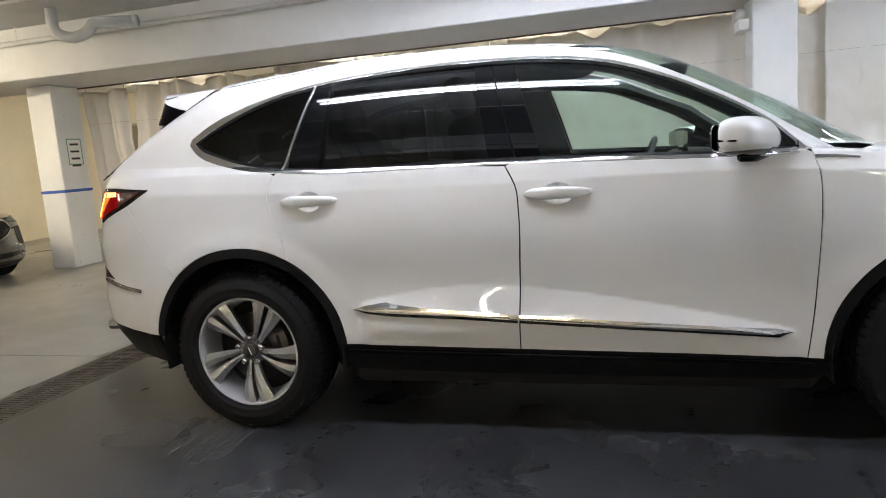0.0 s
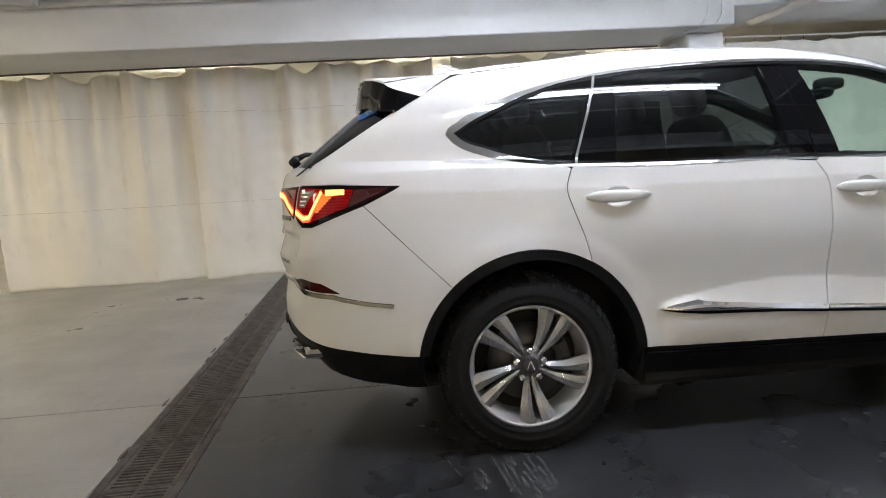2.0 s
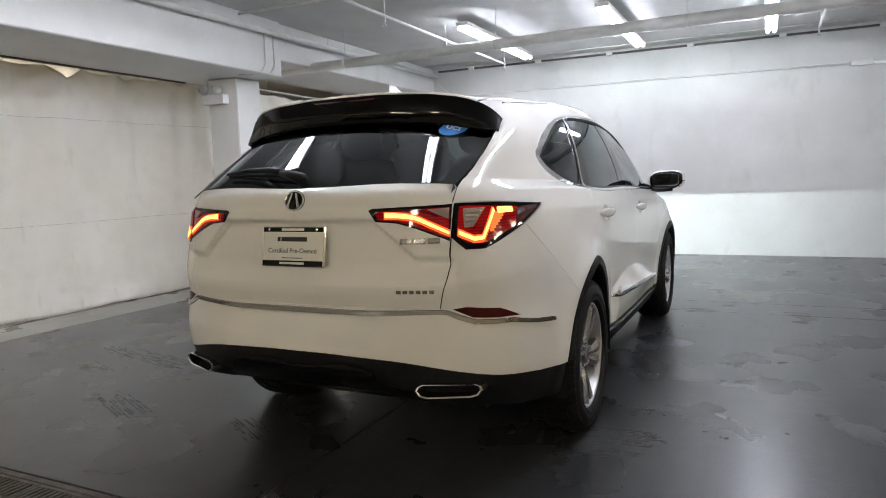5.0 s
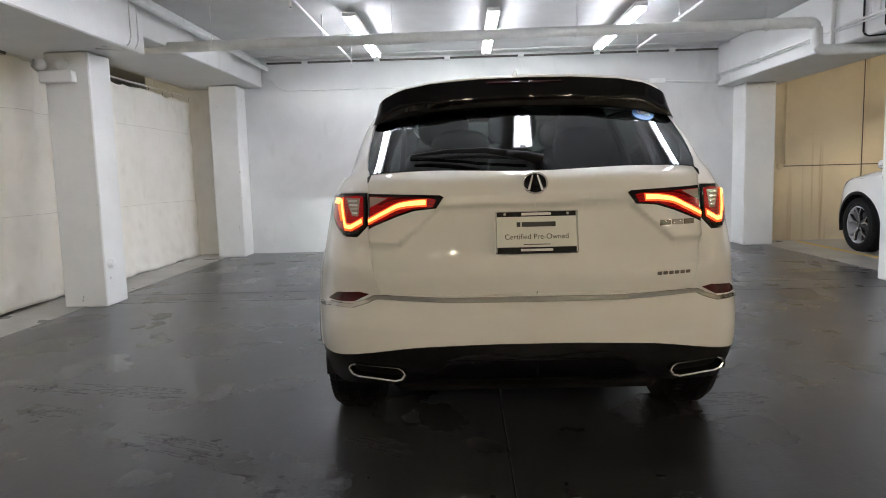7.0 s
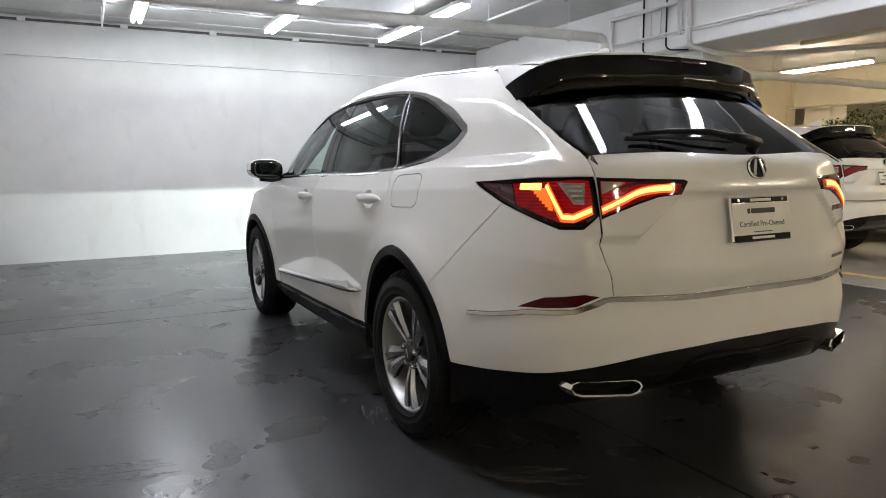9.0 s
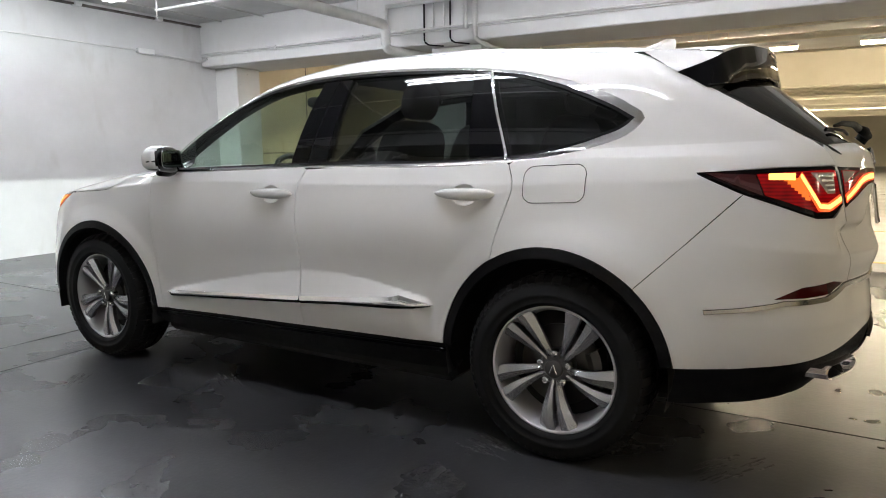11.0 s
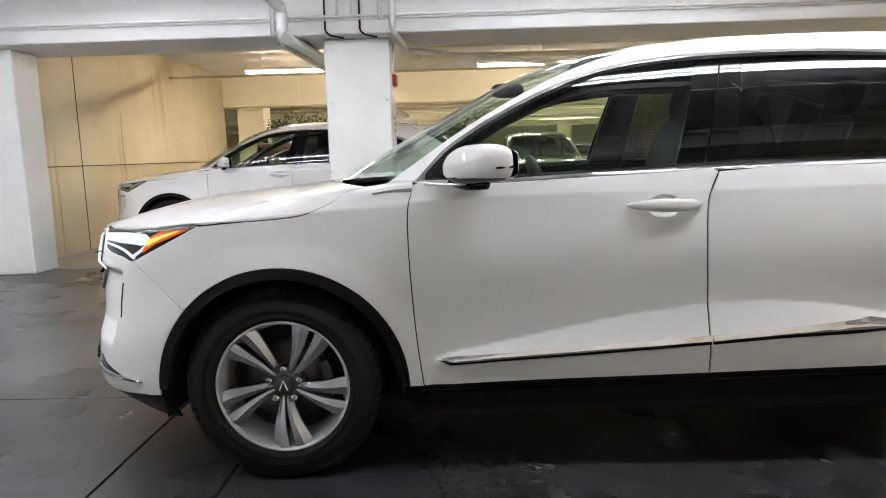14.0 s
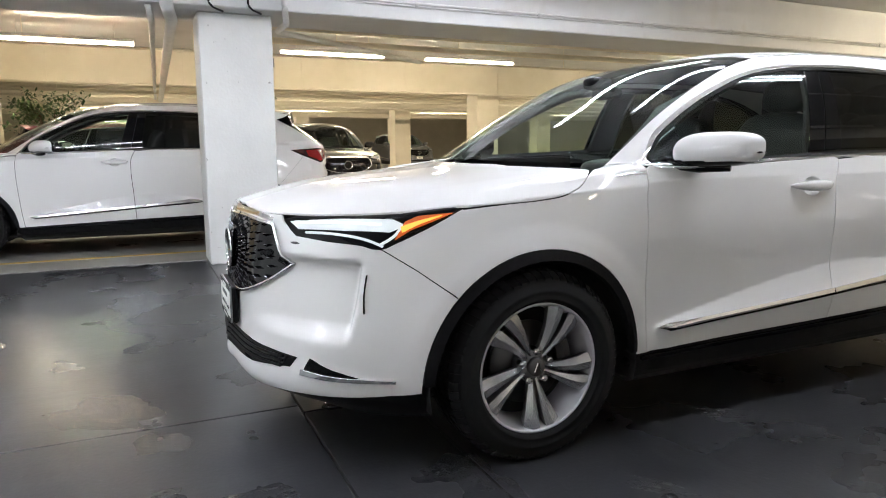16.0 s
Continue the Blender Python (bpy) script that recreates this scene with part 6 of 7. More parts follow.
# ---- curtains ----
def curtain(x0, x1, y, top, label, seed, folds=3.0, depth=.05, sag=.075, bulge=.04, lean=0.0):
    rng = random.Random(seed)
    nx, nz = int((x1 - x0) / .02), 64
    ph = [rng.uniform(0, 6.28) for _ in range(8)]
    hooks = [x0 + .02]
    while hooks[-1] < x1 - .35:
        hooks.append(hooks[-1] + rng.uniform(.30, .46))
    hooks[-1] = x1 - .02
    sags = [sag * rng.choice((.25, .35, .5, .7, 1.5)) for _ in hooks]
    bm = bmesh.new()
    rows = [[], []]
    for side in (0, 1):
        for j in range(nz + 1):
            t = j / nz
            row = []
            for i in range(nx + 1):
                x = x0 + (x1 - x0) * i / nx
                k = max(0, min(len(hooks) - 2, sum(h < x for h in hooks) - 1))
                u = min(1, max(0, (x - hooks[k]) / (hooks[k + 1] - hooks[k])))
                dip = sags[k] * (1 - abs(2 * u - 1) ** 1.3)
                zt = top - dip
                z = .012 + (zt - .012) * t + 0.010 * (1 - t) * math.sin(x * 5 + ph[4])
                amp = depth * (.45 + .55 * t ** 1.5)
                th = folds * 2 * x + ph[0] + .9 * math.sin(1.3 * x + ph[1]) + .25 * math.sin(2.2 * t + ph[5])
                yy = amp * (1.1 - 2.0 * abs(math.sin(th / 2)) ** 1.3 + .5 * math.sin(folds * 5.1 * x + ph[2] + 1.6 * t) * (.3 + t) + .22 * math.sin(folds * 11 * x + ph[6] - t) * t)
                yy += bulge * math.sin(math.pi * t) * math.sin(x * 1.1 + ph[3])
                yy += .040 * noise.noise(Vector((x * 1.7, z * 2.2, seed))) + .016 * noise.noise(Vector((x * 6, z * 7, seed + 3)))
                if t < .25:
                    yy += .035 * (1 - t / .25) * noise.noise(Vector((x * 3.0, z * 5.0, seed + 9)))
                row.append(bm.verts.new((x + lean * (1 - t) * (i / nx) ** 6, y + yy + side * .004, z)))
            rows[side].append(row)
    for side in (0, 1):
        for A, B in zip(rows[side], rows[side][1:]):
            for i in range(nx):
                bm.faces.new((A[i], A[i + 1], B[i + 1], B[i]))
    for j in range(nz):
        for i in (0, nx):
            bm.faces.new((rows[0][j][i], rows[0][j + 1][i], rows[1][j + 1][i], rows[1][j][i]))
    for i in range(nx):
        for j in (0, nz):
            bm.faces.new((rows[0][j][i], rows[0][j][i + 1], rows[1][j][i + 1], rows[1][j][i]))
    ob = thing("curtain", label, "curtain", group="curtains")
    for hem in (1.98, .92):
        seam = bmesh.new()
        pts = []
        for i in range(nx + 1):
            near = min((r[i].co for r in rows[0]), key=lambda c: abs(c.z - hem))
            pts.append(Vector((near.x, near.y - .005, hem + .006 * math.sin(near.x * 1.3 + seed))))
        up = [seam.verts.new(p + Vector((0, 0, .0022))) for p in pts]
        lo = [seam.verts.new(p - Vector((0, 0, .0022))) for p in pts]
        for i in range(nx):
            if rng.random() < .8:
                seam.faces.new((up[i], up[i + 1], lo[i + 1], lo[i]))
        part("sewn_seam", seam, SEAM, ob, "darker sewn seam")
    part("cloth", bm, CANVAS, ob, "", True)
    for h in hooks:
        part("hook", tube_bm([(h, y, top - .01), (h, y + .012, top + .03), (h, y, top + .055)], .003, 6), GRATE_IRON, ob)
    return ob


curtain(-7.25, -6.55, 4.72, 2.45, "cream canvas curtain gathered beside the banded column", 3, 7.0, .09)
curtain(-6.45, -4.15, 4.74, 2.495, "cream canvas curtain hanging in soft folds", 5, 3.4, .12)
curtain(-4.15, -1.27, 4.72, 2.495, "cream canvas curtain hanging in soft folds", 8, 2.3, .12, lean=.11)
curtain(-1.05, 2.42, 4.70, 2.495, "cream canvas curtain hanging nearly flat", 12, 2.0, .06)
curtain(2.36, 5.86, 4.62, 2.50, "plain white curtain between two columns", 21, 1.1, .018, .02, .05)
rod = thing("curtain_rod", "dark steel curtain rod under the beam", "curtain rod", (0, 0, 0))
part("rod", tube_bm([(-7.9, 4.68, 2.512), (1.52, 4.66, 2.512)], .020, 10), GRATE_IRON, rod)
rod2 = thing("curtain_rod", "white steel curtain rod between the columns", "curtain rod", (0, 0, 0))
part("rod", tube_bm([(2.2, 4.63, 2.565), (3.8, 4.63, 2.550), (5.95, 4.63, 2.565)], .013, 10), PIPE_WHITE, rod2)
for x in (3.0, 4.6):
    part("hanger", tube_bm([(x, 4.63, 2.56), (x, 4.63, 2.70)], .004, 6), PIPE_WHITE, rod2)

structure("wall_back_left", solid((-12.3, 4.9, -.1), (-12, 13.99, CEIL - .001)), CREAM, "cream wall behind the banded column", "wall")

# ---- drain ----
drain = tagged(new("drain"), "rusty cast iron drain channel across the floor", "drain", "", "structure")
part("channel", solid((-3.24, -4.42, -.30), (-2.88, 5.1, -.06)), DARK_LINER, drain)
for x0, x1 in ((-3.24, -3.205), (-2.915, -2.88)):
    part("channel_edge", solid((x0, -4.42, -.06), (x1, 5.1, -.002), .003), GRATE_IRON, drain, "worn steel edge")


def grate_section():
    bm = bmesh.new()
    box(bm, (-.143, 0, -.03), (-.122, .496, 0), .003)
    box(bm, (.122, 0, -.03), (.143, .496, 0), .003)
    box(bm, (-.010, 0, -.03), (.010, .496, 0), .003)
    box(bm, (-.122, 0, -.03), (.122, .016, 0))
    box(bm, (-.122, .480, -.03), (.122, .496, 0))
    y = .036
    while y < .462:
        for s in (-1, 1):
            a, b = (.010, .122) if s > 0 else (-.122, -.010)
            box(bm, (a, y, -.03), (b, y + .014, -.001))
        y += .030
    return bm


first = part("grate", grate_section(), GRATE_IRON, drain, "slotted cast iron grate")
first.location = (-3.06, -4.41, -.003)
for k in range(1, 19):
    o = first.copy()
    scene.collection.objects.link(o)
    o.location = (-3.06 + random.uniform(-.002, .002), -4.41 + .5 * k, -.003 + random.uniform(-.002, .001))


# broken concrete along the channel, and the small cover in the floor behind it
rng = random.Random(31)
for x, y in ((-3.255, 1.55), (-3.265, 1.22), (-3.25, .98), (-3.27, .12), (-3.25, -.55), (-3.26, 2.4), (-2.868, .55), (-2.872, -.35), (-2.862, 1.7), (-3.255, -1.4)):
    bm = bmesh.new()
    n = 15
    ring = [(rng.uniform(.45, 1) * .013 * math.cos(k * math.tau / n), rng.uniform(.45, 1) * .085 * math.sin(k * math.tau / n)) for k in range(n)]
    top = [bm.verts.new((x + a, y + b, .0011)) for a, b in ring]
    low = [bm.verts.new((x + a * 1.1, y + b * 1.1, -.004)) for a, b in ring]
    bm.faces.new(top)
    for k in range(n):
        bm.faces.new((top[k], low[k], low[(k + 1) % n], top[(k + 1) % n]))
    part("chipped_edge", bm, GRATE_IRON, drain, "chipped brown concrete edge")
cover = tagged(new("floor_cover"), "small round dark cover in the light floor", "floor cover", "", "structure")
part("lid", lathe([(.0, .003), (.060, .003), (.066, .001), (.066, -.01)], 24, "z"), GRATE_IRON, cover).location = (-4.10, 3.44, .0006)


# ---- dusty tyre prints on the painted floor ----
def tyre_print(x, y, length, width, rz, seed):
    """Broken ribs of a tyre's tread, left in dust."""
    rng = random.Random(seed)
    bm = bmesh.new()
    for k in range(9):
        w = width / 9
        u0 = -width / 2 + k * w
        v = -length / 2 + rng.uniform(-.08, .05)
        end = length / 2 + rng.uniform(-.10, .06)
        while v < end:
            d = rng.choice((.02, .035, .06, .10, .16))
            if rng.random() < .74:
                a, b = u0 + rng.uniform(.0, .35) * w, u0 + w * rng.uniform(.55, .95)
                q = [(a + rng.gauss(0, .002), v), ((a + b) / 2, v - rng.uniform(0, .006)), (b, v + rng.uniform(-.004, .006)), (b + rng.gauss(0, .002), v + d * .6), (a + (b - a) * rng.uniform(.3, .9), v + d), (a, v + d * .8)]
                low = [bm.verts.new((c, r, .0)) for c, r in q]
                top = [bm.verts.new((c, r, .0006)) for c, r in q]
                bm.faces.new(top)
                for i in range(6):
                    bm.faces.new((low[i], low[(i + 1) % 6], top[(i + 1) % 6], top[i]))
            v += d + rng.choice((.001, .003, .008))
    o = part("tyre_print", bm, TYRE_DUST, main_floor, "pale dusty tyre print")
    o.matrix_basis = pose(x, y, 0, 0, 0, rz)
    tagged(o, "pale dusty tyre print", kind="stuff")


for k, (x, y, ln, wd, rz) in enumerate(((-1.22, 2.26, .62, .20, -14), (-1.56, 2.52, .22, .16, -20), (-1.16, 2.76, .44, .14, -20), (-2.05, 1.64, .40, .18, -24), (-2.07, .67, .22, .16, -30), (-1.52, -1.12, .28, .20, 4), (-1.72, -1.14, .16, .10, 12), (-1.17, .98, .14, .20, 70), (1.16, 1.32, .12, .10, 40), (.45, .90, .10, .12, 60), (1.7, -1.2, .2, .18, 10))):
    tyre_print(x, y, ln, wd, rz, k)


# ---- pipes and conduits ----
def pipe(name, label, pts, r, bend=.06, material=PIPE_WHITE, category="pipe"):
    ob = thing(name, label, category)
    part("run", tube_bm(arc_path(pts, bend, 5), r, 14), material, ob, "", True)
    return ob


def clamp(ob, p, axis, r):
    bm = lathe([(r, -.014), (r + .006, -.014), (r + .006, .014), (r, .014)], 14, axis)
    o = part("clamp", bm, PIPE_WHITE, ob)
    o.location = p


main = pipe("drain_pipe", "white painted drain pipe under the ceiling", [(2.55, 4.35, 2.70), (2.46, -3.53, 2.72), (2.46, -3.53, 2.43), (2.38, -4.3, 2.42), (2.10, -16.0, 2.33)], .058, .10)
for y in (3.0, 1.0, -1.0, -3.0):
    clamp(main, (2.55 - .0114 * (4.35 - y), y, 2.708), "y", .058)
    part("hanger", tube_bm([(2.55 - .0114 * (4.35 - y), y, 2.76), (2.55 - .0114 * (4.35 - y), y, CEIL)], .004, 6), PIPE_WHITE, main)
side = pipe("water_pipe", "white pipe along the beam over the curtains", [(-9, 3.36, 2.93), (-5.9, 3.36, 2.93), (5.9, 3.36, 2.97)], .030)
for x in np.arange(-8.5, 5.9, 1.6):
    part("hanger", tube_bm([(x, 3.36, 2.95), (x, 3.36, CEIL)], .004, 6), PIPE_WHITE, side)
pvc = pipe("waste_trap", "white plastic waste pipe with a trap", [(-5.90, 2.9, CEIL), (-5.90, 2.9, 2.87), (-5.74, 3.0, 2.80), (-5.58, 3.08, 2.87), (-5.53, 3.1, 2.97), (-5.05, 3.25, 2.96)], .062, .09)
clamp(pvc, (-5.07, 3.24, 2.96), "x", .062)
clamp(pvc, (-5.90, 2.9, 2.99), "z", .062)
for y, x1 in ((1.88, 5.2), (-2.28, 5.0)):
    s = pipe("sprinkler_pipe", "thin white sprinkler pipe with heads", [(-7, y, 2.95), (x1, y, 2.95)], .015)
    for x in (-4.0, -1.0, 1.6, 3.1, x1 - .02):
        part("drop", tube_bm([(x, y, 2.95), (x, y, 2.86)], .010, 8), PIPE_WHITE, s)
        part("sprinkler_head", lathe([(.0, 2.845), (.026, 2.85), (.008, 2.865), (.012, 2.88)], 14, "z"), CHROME, s).location = (x, y, 0)
        part("bracket", tube_bm([(x, y, 2.95), (x, y, CEIL)], .008, 8), PIPE_WHITE, s)
for z, r in ((2.665, .014), (2.635, .010)):
    c = pipe("conduit", "white painted conduit along the beam", [(-16, -3.79, z), (5.0, -3.79, z), (6.0, -3.79, z)], r, .04, PIPE_WHITE, "conduit")
    for x in np.arange(-9, 6, 1.5):
        clamp(c, (x, -3.79, z), "x", r)
pipe("conduit", "white conduit loop on the beam", [(2.62, -3.78, 2.98), (1.52, -3.78, 2.98), (1.50, -3.78, 2.62)], .026, .04, PIPE_WHITE, "conduit")
pipe("conduit", "white conduit loop on the beam", [(2.62, -3.78, 2.50), (2.62, -3.78, 2.98), (2.3, -3.78, 2.98)], .024, .05, PIPE_WHITE, "conduit")
pipe("conduit", "white conduit rising beside the column", [(1.38, -3.78, CEIL), (1.38, -3.78, 2.50), (1.30, -4.10, 2.42), (1.30, -4.6, 2.42), (-1.2, -6.6, 2.42)], .030, .05, PIPE_WHITE, "conduit")
for x in (2.08, 1.72):
    pipe("cable", "black cable tied to the beam", [(x, -3.80, CEIL), (x, -3.80, 2.52), (x - .04, -3.83, 2.485), (x - .15, -4.0, 2.483)], .010, .03, BLACK_PLASTIC, "cable")
for x in (1.95, 1.80):
    pipe("conduit", "thin white riser on the beam", [(x, -3.79, 2.98), (x, -3.79, 2.66)], .010, .02, PIPE_WHITE, "conduit")
pipe("waste_pipe", "thin white pipe running back under the garage ceiling", [(2.60, -3.95, 2.50), (2.58, -4.05, 2.43), (2.56, -4.4, 2.42), (2.22, -16.0, 2.36)], .030)
for y, z, r, x1 in ((-5.6, 2.62, .030, 1.3), (-7.2, 2.70, .045, 1.3), (-11.8, 2.38, .025, 5.9), (-9.0, 2.72, .020, 5.9), (-13.6, 2.36, .035, 5.9), (-15.0, 2.55, .050, 5.9), (-17.4, 2.48, .030, 5.9), (-19.3, 2.40, .045, 5.9), (-23.2, 2.44, .035, 12.0)):
    p = pipe("sprinkler_main", "cream painted pipe across the garage ceiling", [(-18, y, z), (x1, y, z)], r, .05, CREAM)
    for x in np.arange(-15, x1, 2.4):
        part("hanger", tube_bm([(x, y, z + r), (x, y, CEIL)], .005, 6), CREAM, p)

for x, z, r in ((4.72, 3.09, .012), (5.55, 3.10, .009), (1.15, 3.08, .014)):
    c = pipe("conduit", "thin grey conduit across the bay ceiling", [(x, 3.42, z), (x, -3.80, z)], r, .04, PIPE_WHITE, "conduit")
    for y in (2.4, .7, -1.0, -2.7):
        clamp(c, (x, y, z), "y", r)

# rail and cable at the front wall
rail = thing("cable_rail", "dark cable rail along the top of the wall", "cable rail")
part("rail", solid((5.98, -3.8, 3.06), (6.046, 3.38, 3.082)), GRATE_IRON, rail)
for y in (2.76, 1.6, .47, -.70, -1.9, -3.08):
    part("clip", solid((5.955, y - .045, 3.045), (6.049, y + .045, 3.095), .006), FIXTURE, rail)
pipe("wall_conduit", "thin grey conduit across the front wall", [(6.03, 3.39, 2.86), (6.03, 3.15, 2.64), (6.03, -1.6, 2.62), (6.03, -3.0, 2.61)], .009, .12, PIPE_WHITE, "conduit")
pipe("wall_conduit", "white conduit from the junction box", [(6.025, -2.95, 2.60), (6.025, -3.5, 2.575), (6.025, -3.80, 2.56), (5.9, -3.795, 2.60)], .018, .06, PIPE_WHITE, "conduit")
jb = thing("junction_box", "white junction box on the front wall", "junction box")
part("box_body", solid((5.99, -2.98, 2.575), (6.049, -2.72, 2.645), .012, 2), FIXTURE, jb)

# emergency lamp and cable boxes on the left column
em = thing("emergency_lamp", "white twin emergency lamp on the column", "emergency lamp")
part("battery_box", solid((1.42, 3.97, 2.20), (1.518, 4.29, 2.31), .012, 2), FIXTURE, em)
for y in (4.08, 4.28):
    o = part("spot_head", lathe([(.0, -.045), (.048, -.04), (.055, .0), (.045, .035), (.0, .05)], 18, "x"), FIXTURE, em, "", True)
    o.location = (1.45, y, 2.375)
bx = thing("junction_box", "grey junction box with cables under the beam", "junction box")
part("box_body", solid((1.30, 3.60, 2.515), (1.36, 3.66, 2.56)), FIXTURE, bx)
part("cable_loop", tube_bm(arc_path([(1.55, 3.425, 3.0), (1.55, 3.425, 2.62), (1.50, 3.425, 2.53), (1.33, 3.6, 2.50)], .05), .008, 8), PIPE_WHITE, bx, "", True)
part("cable_loop", tube_bm(arc_path([(1.70, 3.425, 3.0), (1.70, 3.425, 2.60), (1.64, 3.44, 2.51), (1.4, 3.7, 2.495)], .05), .008, 8), PIPE_WHITE, bx, "", True)
kn = thing("door_stop", "white rubber stop low on the column", "door stop")
part("stop", lathe([(.0, .05), (.035, .045), (.04, 0)], 16, "x"), FIXTURE, kn).matrix_basis = pose(1.61, 3.850, .42, 0, 0, -90)


def notice(x, y, z, rz, words, label, w=.26, h=.30, green=False):
    ob = thing("notice", label, "sign", (x, y, z), rz)
    part("board", solid((-w / 2, -.004, -h / 2), (w / 2, 0, h / 2), .001), SIGN_WHITE, ob)
    if green:
        for a in ((-w / 2, -h / 2, -w / 2 + .012, h / 2), (w / 2 - .012, -h / 2, w / 2, h / 2), (-w / 2, h / 2 - .012, w / 2, h / 2), (-w / 2, -h / 2, w / 2, -h / 2 + .012)):
            part("border", solid((a[0], -.006, a[1]), (a[2], -.0045, a[3])), principled("green_border", (0.05, 0.25, 0.08), .5), ob)
    for k, wd in enumerate(words):
        zz = h * (.28 - .27 * k)
        if wd.startswith("#"):
            part("lettering", solid((-w * .3, -.0055, zz - .014), (w * .3, -.0045, zz + .014)), INK, ob)
            continue
        t = bpy.data.curves.new("lettering", "FONT")
        t.body, t.size, t.align_x, t.align_y, t.extrude, t.offset = wd, h * .19, "CENTER", "CENTER", .0004, .0012
        o = new("lettering", t)
        me = bpy.data.meshes.new_from_object(o.evaluated_get(bpy.context.evaluated_depsgraph_get()))
        bpy.data.objects.remove(o)
        me.materials.append(INK)
        o = new("lettering", me)
        o.parent = ob
        o.matrix_basis = pose(0, -.0052, zz, 90, 0, 0)
    return ob


notice(1.447, -4.39, 1.575, -90, ("USED", "CARS", "ONLY"), "white notice with black capitals on the column", .22, .27)
notice(-7.146, 4.27, 1.60, 90, ("#", "#", "#", "#"), "white notice with a green border on the banded column", .26, .36, True)
al = thing("fire_alarm", "red fire alarm strobe on the column", "fire alarm")
part("alarm_body", solid((1.406, -4.47, 2.00), (1.449, -4.33, 2.13), .006), RED_PLASTIC, al)
part("strobe", solid((1.391, -4.40, 2.02), (1.406, -4.35, 2.11), .004), LENS_OFF, al)
part("alarm_conduit", tube_bm([(1.437, -4.40, 2.13), (1.437, -4.40, 2.48)], .010, 8), PIPE_WHITE, al)
al = thing("fire_alarm", "red fire alarm on the column's garage side", "fire alarm")
part("alarm_body", solid((1.50, -4.665, 1.98), (1.60, -4.622, 2.13), .006), RED_PLASTIC, al)
band = thing("painted_band", "blue painted band round the column", "painted band")
part("band", solid((-7.553, 3.997, 1.045), (-7.147, 4.503, 1.085)), BLUE_PAINT, band)

# ---- bin ----
bn = thing("waste_bin", "black plastic waste bin with a blue liner", "bin", (1.22, -4.28, 0))
bm = bmesh.new()
rows = []
for z, f in ((0, .80), (.02, .82), (.38, .98), (.40, 1.04), (.42, 1.04), (.42, .98), (.30, .94)):
    rows.append([bm.verts.new((.19 * f * x, .24 * f * y, z)) for x, y in ((-1, -.85), (-.85, -1), (.85, -1), (1, -.85), (1, .85), (.85, 1), (-.85, 1), (-1, .85))])
for A, B in zip(rows, rows[1:]):
    for i in range(8):
        bm.faces.new((A[i], A[(i + 1) % 8], B[(i + 1) % 8], B[i]))
bm.faces.new(rows[0])
part("bin_body", bm, BLACK_PLASTIC, bn)
part("liner", rounded((-.02, .17, .41), (.20, .14, .09), 2.2, 18, 10, lambda p: p * (1 + .25 * noise.noise(p * 2.5))), principled("blue_liner", (0.05, 0.16, 0.5), .35), bn, "crumpled blue liner", True)

# ---- garage: beams, columns, plants, lines ----
structure("beam_garage", solid((-22, -12.7, 2.42), (6.04, -12.2, CEIL - .002), .012), CREAM, "cream concrete beam across the garage", "beam")
structure("beam_garage_far", solid((-22, -20.7, 2.42), (15.9, -20.2, CEIL - .002), .012), CREAM, "cream concrete beam across the far garage", "beam")
structure("beam_garage_end", solid((-22, -28.7, 2.42), (15.9, -28.2, CEIL - .002), .012), CREAM, "cream concrete beam at the far end", "beam")
structure("beam_beyond_curtain", solid((-22, 10.2, 2.42), (15.9, 10.8, CEIL - .002), .012), CREAM, "cream beam beyond the curtains", "beam")
n = 6
for x, y in ((5.1, -12.7), (-5.6, -12.7), (-11.6, -12.7), (-6.4, -20.7), (-12.4, -20.7), (2.0, -20.7), (-9.2, -28.7), (-14.2, -28.7), (-4.6, -28.7), (-12.0, -4.7)):
    structure("column_%d" % n, solid((x, y, 0), (x + .6, y + .6, 2.42 if y < -5 else 2.488), .012), CREAM, "cream painted concrete column", "column")
    n += 1
for y in (-5.05, -8.2):
    structure("bay_line", solid((-8, y - .05, .0045), (5.9, y + .05, .007)), LINE_YELLOW, "faded yellow bay line", "floor line")
for y in (-6.12,):
    structure("wall_joint", solid((6.043, y - .006, 0), (6.0495, y + .006, CEIL - .01)), GRATE_IRON, "dark joint in the tan wall", "wall joint")
structure("wall_joint_level", solid((6.040, -12.2, 1.195), (6.0495, -4.83, 1.21)), GRATE_IRON, "dark level joint in the tan wall", "wall joint")


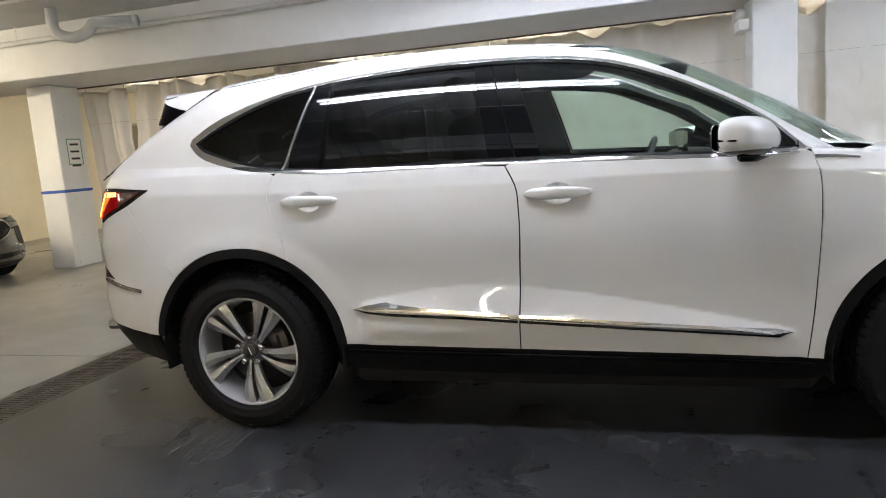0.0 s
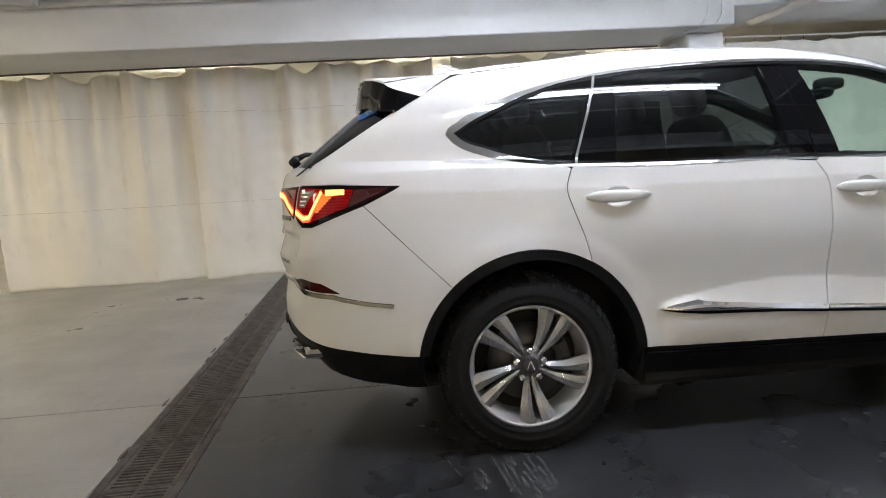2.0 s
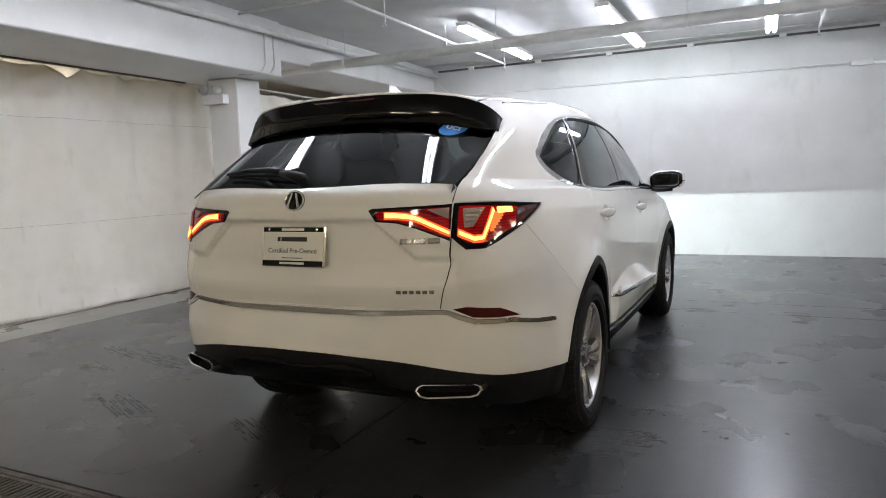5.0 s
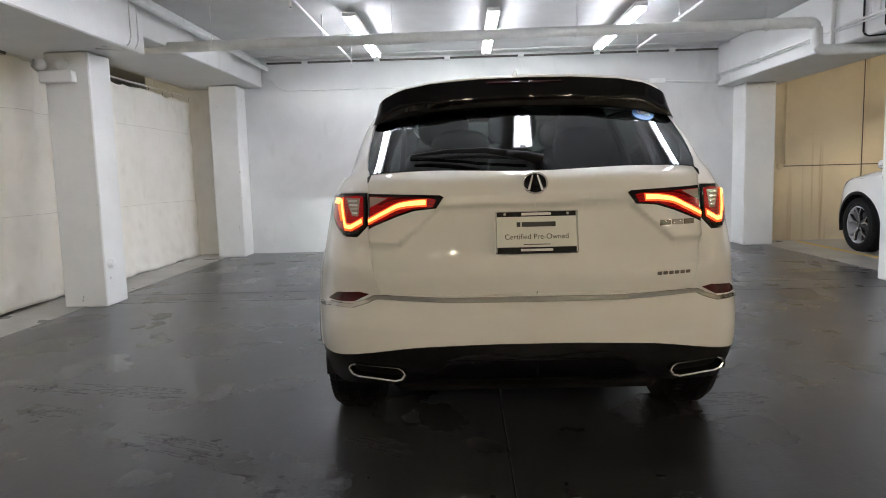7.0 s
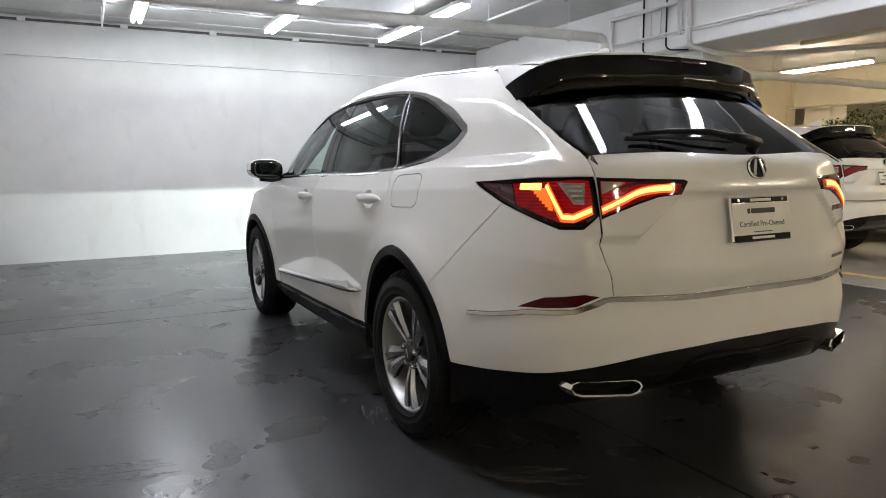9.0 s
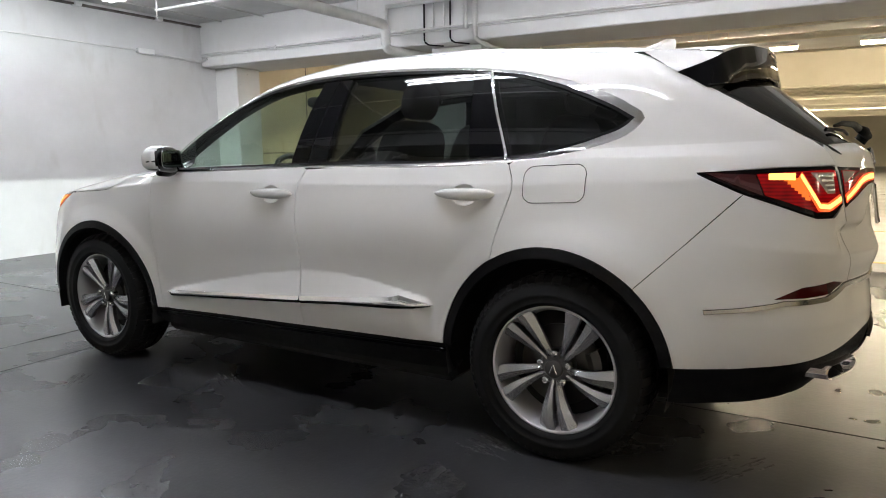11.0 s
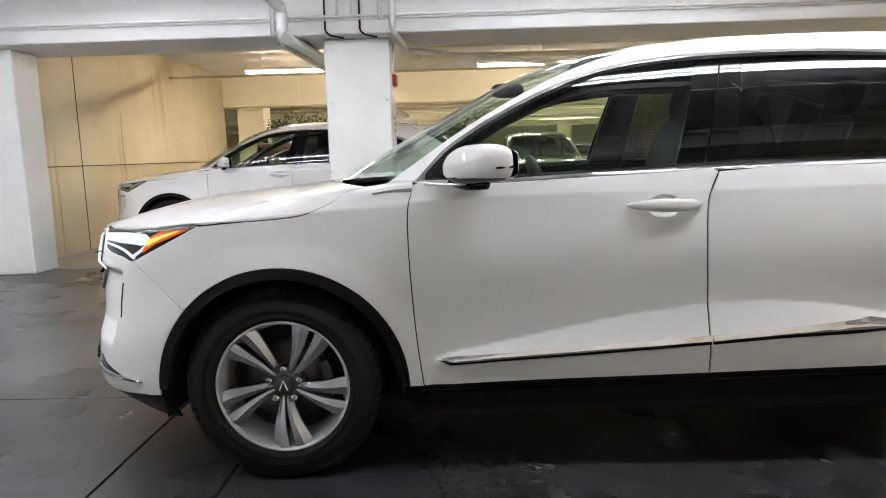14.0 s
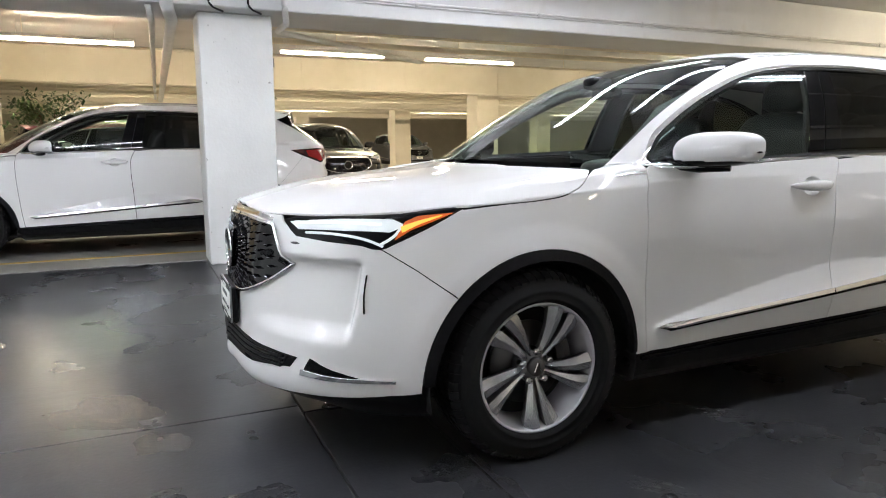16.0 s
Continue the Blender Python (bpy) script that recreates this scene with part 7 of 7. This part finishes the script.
tc = pipe("wall_conduit", "tan painted conduit down the tan wall", [(6.03, -4.90, 2.49), (6.03, -4.90, 1.23)], .012, .02, TAN, "conduit")
part("round_box", lathe([(.0, -.035), (.045, -.035), (.05, -.02), (.05, .0)], 18, "x"), TAN, tc, "round junction box").location = (6.049, -4.83, 1.20)
for k, z in enumerate((.55, 1.02, 1.55, 1.86, 2.2)):
    part("bracket", solid((6.02, -4.60 - .004 * k, z), (6.049, -4.56, z + .03), .004), GRATE_IRON, tc, "rusty bracket")


def plant(x, y, seed, h=2.2):
    rng = random.Random(seed)
    ob = thing("potted_tree", "leafy green potted tree by the wall", "plant", (x, y, 0.004))
    part("pot", lathe([(.0, .0), (.17, .0), (.22, .38), (.235, .40), (.21, .40), (.20, .36), (.0, .36)], 24, "z"), BLACK_PLASTIC, ob)
    bm = bmesh.new()
    tips = []
    for k in range(3):
        a = rng.uniform(0, 6.28)
        top = Vector((.25 * math.cos(a + k * 2), .25 * math.sin(a + k * 2), h * .78))
        join(bm, tube_bm([(0, 0, .34), tuple(top * .5 + Vector((0, 0, .1))), tuple(top)], [.022, .016, .008], 7))
        for _ in range(9):
            b = top * rng.uniform(.75, 1.0)
            e = b + Vector((rng.uniform(-.5, .5), rng.uniform(-.4, .4), rng.uniform(-.10, .42)))
            join(bm, tube_bm([tuple(b), tuple((b + e) / 2 + Vector((0, 0, .05))), tuple(e)], [.006, .005, .003], 5))
            tips.append((b, e))
    part("trunk", bm, principled("bark", (0.12, 0.08, 0.05), .8), ob)
    bm = bmesh.new()
    for b, e in tips:
        for _ in range(70):
            c = b.lerp(e, rng.uniform(.3, 1.1)) + Vector((rng.gauss(0, .06), rng.gauss(0, .06), rng.gauss(0, .05)))
            d = Vector((rng.gauss(0, 1), rng.gauss(0, 1), rng.gauss(-.2, .6))).normalized()
            s = d.cross(Vector((0, 0, 1))).normalized() * .024
            L = rng.uniform(.07, .12)
            vs = [bm.verts.new(p) for p in (c, c + d * L * .5 + s, c + d * L, c + d * L * .5 - s)]
            bm.faces.new(vs)
    tagged(part("crown", bm, LEAF, ob), kind="stuff")


plant(4.15, -11.7, 2, 2.35)
plant(.75, -11.5, 5, 2.3)
